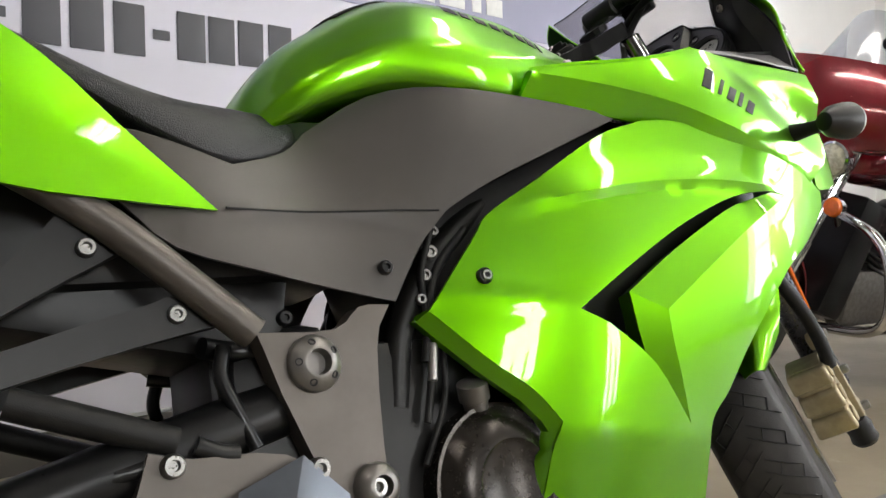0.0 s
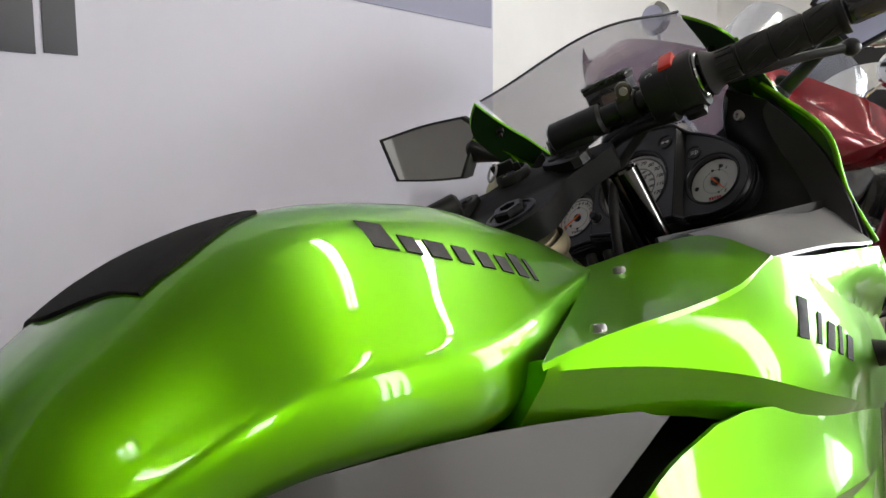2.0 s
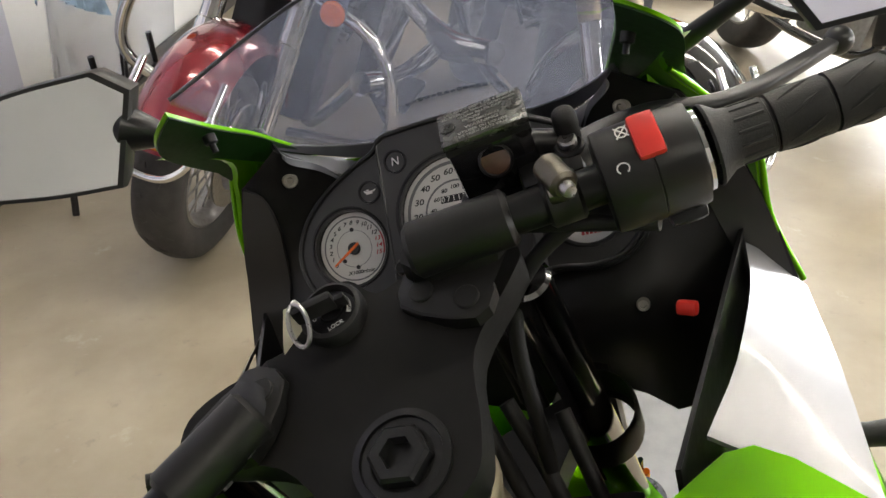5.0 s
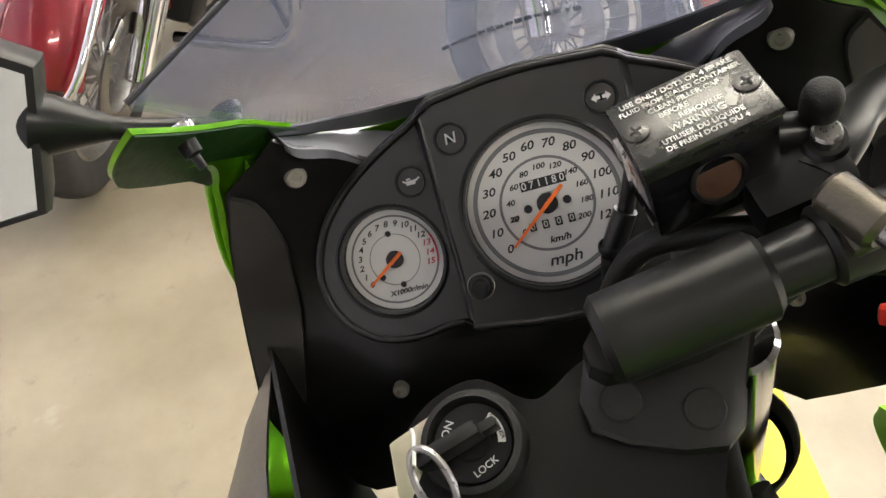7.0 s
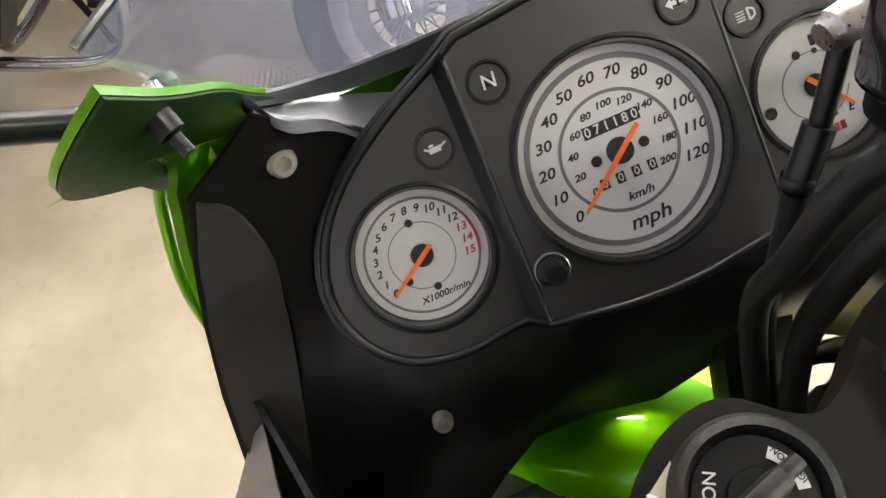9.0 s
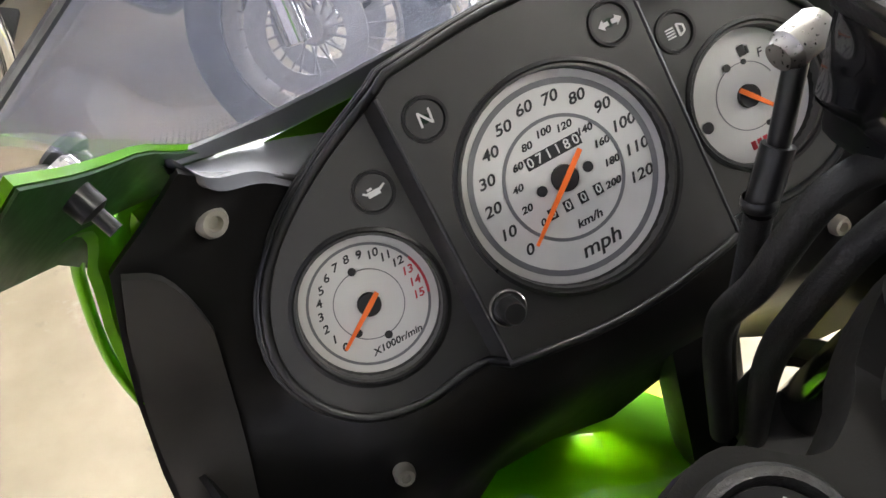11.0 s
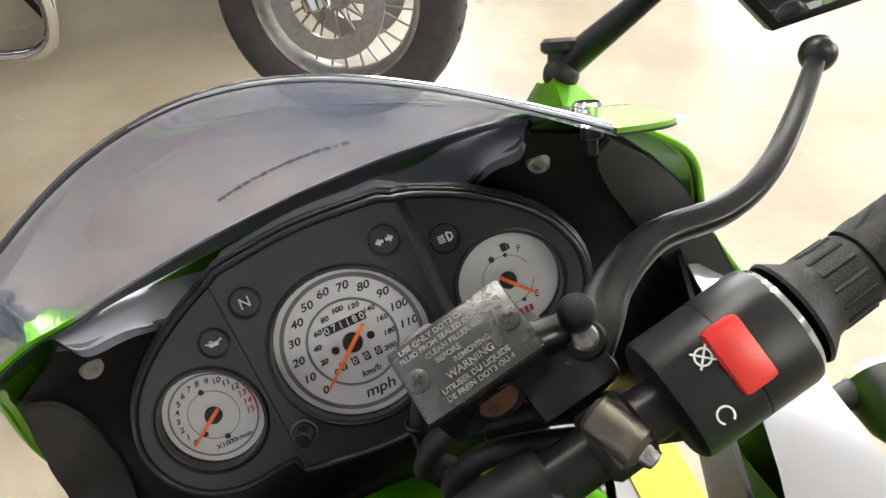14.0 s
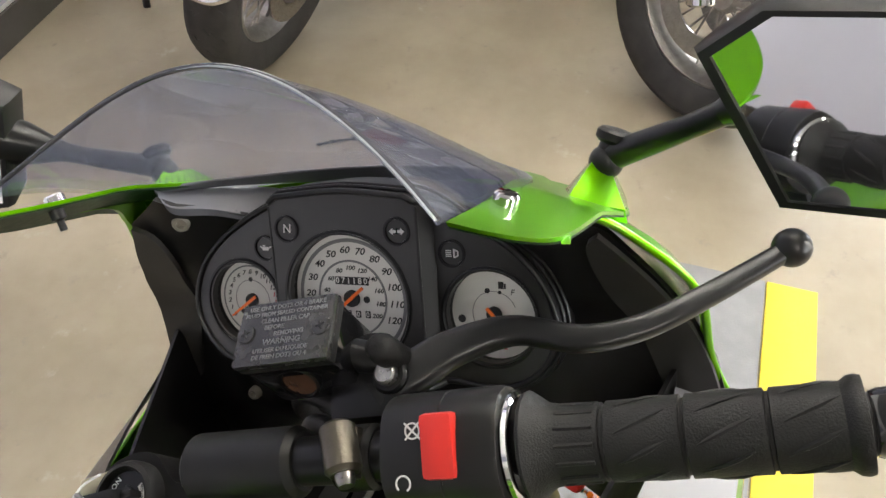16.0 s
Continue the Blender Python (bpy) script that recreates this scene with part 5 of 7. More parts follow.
for name, y, q, r, h in DIALS:
    bm = bmesh.new()
    lathe(bm, [(r + 0.0006, -0.004), (r + 0.0006, 0.0), (0, 0.0)], dash(y, q, h), DN, 56)
    disc = part(name, bm, DIAL, cluster, {"speedometer": "white speedometer dial", "tachometer": "white rev counter dial", "fuel_gauge": "white fuel gauge dial"}[name])
    bm = bmesh.new()
    lathe(bm, [(r - 0.0004, h), (r + 0.0006, dash_h(y, q) - 0.001), (r + 0.0018, dash_h(y, q) + 0.0012), (r + 0.0034, dash_h(y, q) + 0.0008), (r + 0.0034, dash_h(y, q) - 0.003)], dash(y, q, 0), DN, 56)
    part("bezel", bm, SATIN, cluster)
    m0 = dash_pose(y, q, h + 0.0003)
    bm = bmesh.new()
    if name == "speedometer":
        flat_ring(bm, m0, 0.0370, 0.0394)
        flat_ring(bm, m0, 0.0240, 0.0254)
        part("dial_ring", bm, INK_GREY, disc)
        items = []
        for k in range(13):
            a = radians(216.5 - 20.15 * k)
            items.append((str(k * 10), 0.0062, 0.0318 * math.cos(a), 0.0318 * math.sin(a), 0, 0.25))
        for k in range(11):
            a = radians(216.5 - 2 * k * 20.15 / 1.609)
            items.append((str(k * 20), 0.0040, 0.0200 * math.cos(a) + 0.0004, 0.0200 * math.sin(a), 0, 0.25))
        items += [("mph", 0.0086, 0.002, -0.0305, 0, 0.25), ("km/h", 0.0048, 0.002, -0.0195, 0, 0.25)]
        printed("numbering", items, INK, disc, m0, "", 1.18, 0.00012)
        bm = bmesh.new()
        box(bm, (0.0245, 0.0052, 0.0004), m0 @ pose(0.0005, 0.0115, 0.0), 0.0001)
        for k in range(4):
            box(bm, (0.0036, 0.0046, 0.0004), m0 @ pose(-0.0105 + k * 0.0070, -0.0105, 0.0), 0.0001)
        for dx in (-0.0105, 0.0105):
            lathe(bm, [(0.0022, 0.0), (0.0022, 0.0004), (0, 0.0004)], m0 @ V(dx, -0.0005, 0), DN, 16)
        part("counter_window", bm, INK, disc)
        printed("counter_text", [(c, 0.0056, -0.0098 + k * 0.0041, 0.0115, 0, 0) for k, c in enumerate("071180")] + [("0", 0.0048, -0.0105 + k * 0.0070, -0.0105, 0, 0) for k in range(4)], INK_WHITE, disc, m0 @ pose(0, 0, 0.0004))
        needle_a, needle_l, tail = 219, 0.0290, 0.0125
    elif name == "tachometer":
        flat_ring(bm, m0, 0.0243, 0.0254, 0, 360)
        flat_ring(bm, m0, 0.0143, 0.0147)
        part("dial_ring", bm, INK_GREY, disc)
        items = []
        for k in range(16):
            a = radians(213 - 15.35 * k)
            items.append((str(k), 0.0046, 0.0204 * math.cos(a), 0.0204 * math.sin(a), 0, 0.25))
        printed("numbering", items[:13] + [("X1000r/min", 0.0040, 0.003, -0.0190, 0, 0.25)], INK, disc, m0, "", 1.15, 0.0001)
        printed("numbering", items[13:], INK_RED, disc, m0, "red numerals", 1.15, 0.0001)
        bm = bmesh.new()
        flat_ring(bm, m0 @ pose(0, 0, 0.0002), 0.0243, 0.0254, 213 - 15.35 * 15, 213 - 15.35 * 12.4, 12)
        part("red_zone", bm, INK_RED, disc, "red band")
        bm = bmesh.new()
        for dx, dy in ((0.0, 0.0150), (0.0010, -0.0150), (-0.0095, -0.0085)):
            lathe(bm, [(0.0017, 0.0), (0.0017, 0.0003), (0, 0.0003)], m0 @ V(dx, dy, 0), DN, 14)
        part("dial_mark", bm, INK, disc)
        needle_a, needle_l, tail = 214, 0.0205, 0.0060
    else:
        flat_ring(bm, m0, 0.0143, 0.0147, 20, 340)
        part("dial_ring", bm, INK_GREY, disc)
        items = [("F", 0.0052, 0.0185 * math.cos(radians(50)), 0.0185 * math.sin(radians(50)), 0, 0.25), ("E", 0.0052, 0.0185 * math.cos(radians(-52)), 0.0185 * math.sin(radians(-52)), 0, 0.25)]
        printed("numbering", items, INK, disc, m0)
        bm = bmesh.new()
        box(bm, (0.0034, 0.0046, 0.0003), m0 @ pose(0.0050, 0.0185, 0.0), 0.0001)
        box(bm, (0.0012, 0.0034, 0.0003), m0 @ pose(0.0076, 0.0180, 0.0), 0.0001)
        for dx, dy, rr in ((-0.004, 0.0148, 0.0017), (0.004, 0.0140, 0.0012), (-0.022, -0.004, 0.0026), (0.004, -0.0145, 0.0012)):
            lathe(bm, [(rr, 0.0), (rr, 0.0003), (0, 0.0003)], m0 @ V(dx, dy, 0), DN, 14)
        part("dial_mark", bm, INK, disc)
        bm = bmesh.new()
        for k in range(5):
            box(bm, (0.0022, 0.0038, 0.0003), m0 @ pose(-0.006 + k * 0.003, -0.0205, 0.0), 0.0001)
        part("mark_bar", bm, INK_RED, disc, "red bars of writing")
        needle_a, needle_l, tail = -48, 0.0175, 0.0060
    bm = bmesh.new()
    lathe(bm, [(0.0056 if r > 0.03 else 0.0050, 0.0), (0.0054 if r > 0.03 else 0.0048, 0.0022), (0, 0.0026)], m0.translation, DN, 28)
    part("hub", bm, INK, disc)
    bm = bmesh.new()
    a = Matrix.Rotation(radians(needle_a), 4, "Z")
    rows = [[m0 @ a @ V(x, s * wd, z) for s, z in ((-1, 0.0028), (1, 0.0028), (1, 0.0037), (-1, 0.0037))] for x, wd in ((-tail, 0.0010), (0.0, 0.0011), (needle_l, 0.0006))]
    loft(bm, rows)
    part("needle", bm, ORANGE, disc, "orange pointer")

# warning lamps and the reset knob
SYMBOL = {"N": [], "oil": [(0, -0.0004, 0.0052, 0.0024, 0), (0.0038, 0.0006, 0.0034, 0.0009, 25), (-0.0010, 0.0016, 0.0022, 0.0009, 0), (-0.0034, 0.0006, 0.0020, 0.0009, -40)],
          "turn": [],
          "beam": [(0.0016, 0.0, 0.0010, 0.0054, 0), (0.0028, 0.0020, 0.0026, 0.0008, -25), (0.0028, -0.0020, 0.0026, 0.0008, 25), (0.0042, 0.0, 0.0008, 0.0030, 0), (-0.0020, 0.0018, 0.0038, 0.0006, 0), (-0.0020, 0.0006, 0.0038, 0.0006, 0), (-0.0020, -0.0006, 0.0038, 0.0006, 0), (-0.0020, -0.0018, 0.0038, 0.0006, 0)]}
for key, y, q, h, mat in (("N", 0.0400, 0.0455, 0.0043, LENS_DARK), ("turn", -0.0400, 0.0450, 0.0043, LENS_DARK), ("oil", 0.0690, 0.0293, -0.0098, LENS_RED), ("beam", -0.0690, 0.0290, -0.0098, LENS_DARK)):
    bm = bmesh.new()
    lathe(bm, [(0.0090, -0.002), (0.0088, 0.0012), (0.0076, 0.0012), (0.0072, -0.0004)], dash(y, q, h), DN, 28)
    lamp = part("warning_lamp", bm, SATIN, cluster, "round black warning lamp")
    bm = bmesh.new()
    lathe(bm, [(0.0074, -0.002), (0.0074, -0.0006), (0, -0.0002)], dash(y, q, h), DN, 28)
    part("lens", bm, mat, lamp)
    m0 = dash_pose(y, q, h + 0.0001)
    if key == "N":
        printed("symbol", [("N", 0.0084, 0, 0, 0, 0.1)], INK_WHITE, lamp, m0)
    elif key == "turn":
        bm = bmesh.new()
        for d in (-1, 1):
            line = [(0.0006, -0.0009), (0.0006, 0.0009), (0.0026, 0.0009), (0.0026, 0.0022), (0.0052, 0.0), (0.0026, -0.0022), (0.0026, -0.0009)]
            low = [bm.verts.new(m0 @ V(d * x, yy, 0.0001)) for x, yy in line]
            high = [bm.verts.new(m0 @ V(d * x, yy, 0.0003)) for x, yy in line]
            bm.faces.new(low)
            bm.faces.new(high)
            for i in range(7):
                bm.faces.new((low[i - 1], low[i], high[i], high[i - 1]))
        part("symbol", bm, INK_WHITE, lamp)
    else:
        bm = bmesh.new()
        for x, yy, a, b, t in SYMBOL[key]:
            box(bm, (a, b, 0.0002), m0 @ pose(x, yy, 0.0002, 0, 0, t))
        part("symbol", bm, INK_WHITE, lamp)
bm = bmesh.new()
lathe(bm, [(0.0062, -0.001), (0.0060, 0.002), (0.0050, 0.0025), (0.0048, 0.011), (0.0040, 0.0122), (0, 0.0122)], dash(0.0448, -0.0340, 0.003), DN, 24)
part("reset_knob", bm, SATIN, cluster)
bm = bmesh.new()
lathe(bm, [(0.0076, -0.002), (0.0076, 0.0018), (0.0070, 0.0023), (0.0064, 0.0016), (0.0064, -0.002)], dash(0.0448, -0.0340, 0.003), DN, 28)
part("collar", bm, BOSS, cluster, "grey collar of the reset knob")
printed("word", [("RESET", 0.0048, 0, 0, 0, 0.0)], TRIM, cluster, dash_pose(0.026, -0.0500, 0.0048, 0), "small grey word")

# ---- steering: fork, bars and controls, turned to the left ----
STEER = radians(27)
SA = V(-0.438, 0, 0.899)
F0 = V(0.899, 0, 0.438)
SF = F0 * math.cos(STEER) + V(0, 1, 0) * math.sin(STEER)
SL = V(0, 1, 0) * math.cos(STEER) - F0 * math.sin(STEER)
S0 = V(0.258, 0, 0.893)


def steer(f, l, a=0.0):
    return S0 + SF * f + SL * l + SA * a


def bar_point(side, l, df=0.0, da=0.0):
    """A point of the handlebar's axis at the distance l from the middle."""
    swung = max(0.0, l - 0.084)
    back, low = (0.026 + 0.20 * swung, 0.013 - 0.10 * swung) if side > 0 else (0.0, 0.0)
    return steer(0.083 - 0.300 * (l - 0.075) - back + df, side * l, 0.030 + 0.02 * (l - 0.24) - low + da)


def bar_pose(side, l, df=0.0, da=0.0):
    """x along the bar outwards, y up, z towards the rider."""
    x = (bar_point(side, l + 0.01) - bar_point(side, l)).normalized()
    up = (SA - x * SA.dot(x)).normalized()
    return basis(bar_point(side, l, df, da), x, up, x.cross(up)) if side < 0 else basis(bar_point(side, l, df, da), x, up, x.cross(up))


# which way the rider sits, in the bar's own z
ZR = -1.0 if (bar_pose(-1, 0.2).col[2].xyz).x > 0 else 1.0

yoke = bpy.data.objects.new("top_yoke", None)
scene.collection.objects.link(yoke)
yoke.parent = bike
HALF_YOKE = [(0.0, 0.118), (0.017, 0.113), (0.026, 0.096), (0.037, 0.093), (0.070, 0.098), (0.098, 0.092), (0.108, 0.072), (0.094, 0.058), (0.058, 0.032), (0.042, -0.006), (0.028, -0.028), (0.0, -0.036)]
YOKE = rounded(HALF_YOKE + [(-l, f) for l, f in HALF_YOKE[-2:0:-1]], 4)
bm = bmesh.new()
sheet(bm, YOKE, lambda l, f: steer(f, l, 0.0 if abs(l) > 0.05 or f < 0.05 else 0.006), 0.024, step=0.016, inward=lambda l, f: -SA)
part("plate", bm, YOKE_BLACK, yoke, "charcoal cast yoke plate", 25)
bm = bmesh.new()
lathe(bm, [(0.026, -0.004), (0.026, 0.0025), (0.022, 0.003), (0.0215, 0.001), (0.017, 0.001)], steer(0, 0), SA, 36)
lathe(bm, [(0.0165, 0.0), (0.0165, 0.007), (0.0145, 0.009), (0.009, 0.009), (0.009, 0.001), (0, 0.001)], steer(0, 0), SA, 6)
part("stem_nut", bm, SATIN, yoke)
bm = bmesh.new()
rod(bm, steer(0, 0, -0.028), steer(0, 0, -0.20), 0.031)
lathe(bm, [(0.036, -0.036), (0.038, -0.040), (0.038, -0.048), (0.036, -0.052)], steer(0, 0), SA, 36)
part("head_tube", bm, GOLD, bike, "brown-grey steering head")
for side in (-1, 1):
    leg = bpy.data.objects.new("fork_leg", None)
    scene.collection.objects.link(leg)
    leg.parent = bike
    bm = bmesh.new()
    rod(bm, steer(0.073, side * 0.104, -0.026), steer(0.06, side * 0.113, -0.42), 0.0155, seg=28)
    part("inner_tube", bm, TUBE_METAL, leg, "dark metallic fork tube")
    bm = bmesh.new()
    lathe(bm, [(0.020, 0.0), (0.0255, -0.004), (0.0255, -0.03), (0.0235, -0.034), (0.0235, -0.26), (0.018, -0.28)], steer(0.06, side * 0.113, -0.40), SA, 28)
    part("slider", bm, FORK, leg, "grey metallic fork slider")
    bm = bmesh.new()
    lathe(bm, [(0.030, 0.0), (0.032, -0.004), (0.032, -0.040), (0.028, -0.044)], steer(0.066, side * 0.110, -0.20), SA, 28)
    part("lower_clamp", bm, CAST, leg)
bm = bmesh.new()
sheet(bm, YOKE, lambda l, f: steer(min(f, 0.085), l, -0.20), 0.03, step=0.03, inward=lambda l, f: -SA)
part("lower_yoke", bm, CAST, bike, "black cast lower yoke")

# ignition lock with the key, its ring and a paper tag
lock = bpy.data.objects.new("ignition_lock", None)
scene.collection.objects.link(lock)
lock.parent = bike
IG = steer(0.094, -0.002, 0.006)
bm = bmesh.new()
lathe(bm, [(0.0190, -0.006), (0.0190, 0.006), (0.0178, 0.009), (0.0156, 0.010), (0.0146, 0.007), (0.0142, 0.004), (0.0, 0.0045)], IG, SA, 40)
part("barrel", bm, RUBBER, lock, "black lock barrel")
bm = bmesh.new()
lathe(bm, [(0.0142, 0.0030), (0.0138, 0.0062), (0.0066, 0.0066), (0.0062, 0.0080), (0, 0.0082)], IG, SA, 36)
part("face", bm, SATIN, lock)
LOCK_M = basis(IG + SA * 0.0068, -SL, SF, SA) @ Matrix.Diagonal((0.72, 0.72, 0.9, 1.0))
printed("inscription", [("ON", 0.0058, -0.006, 0.0125, 35, 0), ("LOCK", 0.0050, -0.0015, -0.0135, 0, 0), ("OFF", 0.0042, -0.0135, 0.0035, 70, 0)], INK_WHITE, lock, LOCK_M, "small white words")
bm = bmesh.new()
flat_ring(bm, LOCK_M, 0.0128, 0.0165, -38, 22, 14)
part("label_arc", bm, INK_WHITE, lock)
printed("inscription", [("IGNITION", 0.0030, 0.0147, -0.0015, 82, 0)], INK, lock, LOCK_M @ pose(0, 0, 0.0003))
bm = bmesh.new()
m = LOCK_M @ Matrix.Rotation(radians(172), 4, "Z")
box(bm, (0.034, 0.0080, 0.014), m @ pose(0.009, 0, 0.010), 0.003)
box(bm, (0.012, 0.0055, 0.010), m @ pose(-0.010, 0, 0.006), 0.002)
part("key", bm, BLACK, lock, "black-headed key in the lock")
RING_C = LOCK_M @ V(-0.024, -0.008, 0.012)
bm = bmesh.new()
ring_line = [RING_C + (V(0.25, 0.30, 0.2).normalized() * math.cos(a) + V(-0.55, 0.2, -0.8).normalized() * math.sin(a)) * 0.0098 for a in (2 * math.pi * k / 24 for k in range(25))]
sweep(bm, ring_line, 0.0014, 8, 1, False)
part("key_ring", bm, STEEL, lock, "thin steel key ring")
bm = bmesh.new()
tag = [V(0.337, 0.062, 0.945), V(0.320, 0.063, 0.925), V(0.303, 0.062, 0.886)]
rows = [[p + V(-0.008, 0.010, 0.002) * k for k in (-0.75, 0.75)] for p in curve_points(tag, 5)]
rows = [[a, b, b + V(0.001, -0.001, 0), a + V(0.001, -0.001, 0)] for a, b in rows]
loft(bm, rows)
part("paper_tag", bm, PAPER, lock, "cream paper tag on a string")
bm = bmesh.new()
sweep(bm, [RING_C + V(0.002, 0.004, 0.008), RING_C.lerp(tag[0], 0.5) + V(0, 0, 0.009), tag[0]], 0.0007, 6, 6)
part("string", bm, INK_WHITE, lock, "white string")

for side in (-1, 1):
    bar = bpy.data.objects.new("handlebar", None)
    scene.collection.objects.link(bar)
    bar.parent = bike
    u = (bar_point(side, 0.3) - bar_point(side, 0.1)).normalized()
    # riser: foot, web and socket in one casting
    bm = bmesh.new()
    foot = rounded([(0.0362, 0.0715), (0.0549, 0.0902), (0.0860, 0.0591), (0.0673, 0.0404)], 3)
    top = rounded([(0.052, 0.078), (0.058, 0.094), (0.104, 0.080), (0.098, 0.064)], 3)
    waist = [((a[0] * 0.15 + b[0] * 0.85), (a[1] * 0.15 + b[1] * 0.85) + 0.002) for a, b in zip(foot, top)]
    rows = [[steer(f, side * l, 0.002) for l, f in foot], [steer(f, side * l, 0.0115) for l, f in foot], [steer(0.0665 + (f - 0.0653) * 0.96, side * (0.0611 + (l - 0.0611) * 0.96), 0.0125) for l, f in foot],
            [steer(f - (0.010 if side > 0 else 0.0), side * l, 0.0135) for l, f in waist], [steer(f - (0.026 if side > 0 else 0.0), side * l, 0.028 - (0.010 if side > 0 else 0.0)) for l, f in top]]
    loft(bm, rows if side < 0 else [r[::-1] for r in rows])
    rod(bm, bar_point(side, 0.056), bar_point(side, 0.112), 0.0158, seg=32, bevel=0.003)
    riser = part("riser", bm, CAST, bar, "black cast handlebar riser", 30)
    for l, f in ((0.050, 0.0725), (0.069, 0.0535)):
        bm = bmesh.new()
        lathe(bm, [(0.0070, -0.002), (0.0070, 0.0012), (0.0064, 0.0018), (0, 0.0018)], steer(f, side * l, 0.0128), SA, 24)
        part("plug", bm, RUBBER, riser)
    bm = bmesh.new()
    rod(bm, bar_point(side, 0.108), bar_point(side, 0.340), 0.0108, seg=24)
    part("tube", bm, SATIN, bar)
    # clamp with its bolts
    bm = bmesh.new()
    rod(bm, bar_point(side, 0.129), bar_point(side, 0.148), 0.0140, seg=28, bevel=0.002)
    part("clamp_ring", bm, CAST, bar)
    bm = bmesh.new()
    rod(bm, bar_point(side, 0.1385, 0.012, 0.016), bar_point(side, 0.1385, -0.010, 0.0185), 0.0078, seg=24, bevel=0.002)
    box(bm, (0.014, 0.008, 0.022), bar_pose(side, 0.1385) @ pose(0, 0.012, 0), 0.003)
    clamp = part("clamp", bm, BRONZE if side < 0 else CAST, bar, "brown-grey cast clamp" if side < 0 else "")
    bolt("bolt", bar_point(side, 0.1385, -0.010, 0.0185), bar_point(side, 0.1385, -0.010, 0.0185) - bar_point(side, 0.1385, 0.012, 0.016), 0.0042, clamp, STEEL, False, 0.005)
    # switch box
    bm = bmesh.new()
    mm = bar_pose(side, 0.182) if side < 0 else bar_pose(side, 0.176) @ Matrix.Diagonal((0.86, 0.84, 0.84, 1.0))
    ring = [(0.024, 0.000), (0.023, 0.012), (0.016, 0.0215), (0.002, 0.025), (-0.013, 0.0235), (-0.022, 0.013), (-0.024, 0.0), (-0.021, -0.016), (-0.010, -0.026), (0.008, -0.027), (0.021, -0.018)]
    fine_ring = [(p.x, p.y) for p in curve_points([(a, b, 0) for a, b in ring], 3, True)]
    rows = [[mm @ V(x, b * k, ZR * a * k) for a, b in fine_ring] for x, k in ((-0.0245, 0.90), (-0.0235, 0.98), (-0.021, 1.0), (0.001, 1.0), (0.0012, 0.985), (0.002, 0.985), (0.0022, 1.0), (0.022, 1.0), (0.0245, 0.97))]
    loft(bm, rows)
    boxy = part("switch_box", bm, BLACK, bar, "black plastic switch housing", 30)
    bm = bmesh.new()
    lathe(bm, [(0.0205, -0.004), (0.0222, -0.002), (0.0222, 0.000), (0.0205, 0.001)], bar_point(side, 0.2085), u, 36)
    part("steel_ring", bm, CHROME if side < 0 else RUBBER, bar)
    if side > 0:
        # dip switch, signal button and horn button with their small white marks
        bm = bmesh.new()
        sweep(bm, [mm @ V(-0.004, 0.016, -ZR * 0.022), mm @ V(-0.006, 0.020, -ZR * 0.036), mm @ V(-0.008, 0.022, -ZR * 0.050)], [0.0075, 0.0062, 0.0045], 10, 4, True, 0.6)
        part("dip_switch", bm, SATIN, boxy)
        for x, a in ((-0.010, 62), (0.012, 30), (0.002, -8)):
            out = V(0, math.sin(radians(a)), ZR * math.cos(radians(a)))
            bm = bmesh.new()
            box(bm, (0.013, 0.011, 0.008), basis(mm @ (V(x, 0, 0) + out * 0.0245), mm.to_3x3().col[0].normalized(), (mm.to_3x3() @ out).normalized().cross(mm.to_3x3().col[0].normalized()), (mm.to_3x3() @ out).normalized()), 0.002)
            part("button", bm, SATIN, boxy)
            bm = bmesh.new()
            flat_ring(bm, basis(mm @ (V(x - 0.013, 0, 0) + out * 0.0262), mm.to_3x3().col[0].normalized(), (mm.to_3x3() @ out).normalized().cross(mm.to_3x3().col[0].normalized()), (mm.to_3x3() @ out).normalized()), 0.0016, 0.0028, -40, 250, 16)
            part("switch_mark", bm, INK_WHITE, boxy)
    # grip
    bm = bmesh.new()
    prof = [(0.0235, 0.215), (0.0240, 0.2165), (0.0225, 0.2185), (0.0180, 0.224), (0.0168, 0.230), (0.0164, 0.2445), (0.0152, 0.2450), (0.0152, 0.2462), (0.0168, 0.2468), (0.0170, 0.2738), (0.0155, 0.2743), (0.0155, 0.2755), (0.0170, 0.2760),
            (0.0168, 0.3030), (0.0154, 0.3035), (0.0154, 0.3047), (0.0168, 0.3052), (0.0168, 0.328), (0.0188, 0.3305), (0.0192, 0.333), (0.0186, 0.335), (0.012, 0.3355)]
    o = bar_point(side, 0.0)
    k = (bar_point(side, 0.3) - o).length / 0.3
    lathe(bm, [(r * 0.90, (0.2406 + (l - 0.2455) * 0.952) * k) for r, l in prof], o, u, 40)
    grip = part("grip", bm, RUBBER, bar, "black ribbed rubber grip", 35)
    for j in range(3):
        for n in range(8):
            a = 2 * math.pi * (n + 0.5 * (j % 2)) / 8
            bm = bmesh.new()
            line = []
            for s in range(7):
                l = 0.2455 + j * 0.0276 + 0.018 * s / 6
                d = bar_pose(side, l).to_3x3()
                line.append(bar_point(side, l) + (d.col[1] * math.sin(a + 0.55 * s / 6) + d.col[2] * math.cos(a + 0.55 * s / 6)) * 0.0150)
            sweep(bm, line, [0.0004, 0.0011, 0.0012, 0.0003], 6, 1, False)
            part("grip_ridge", bm, RUBBER, grip)
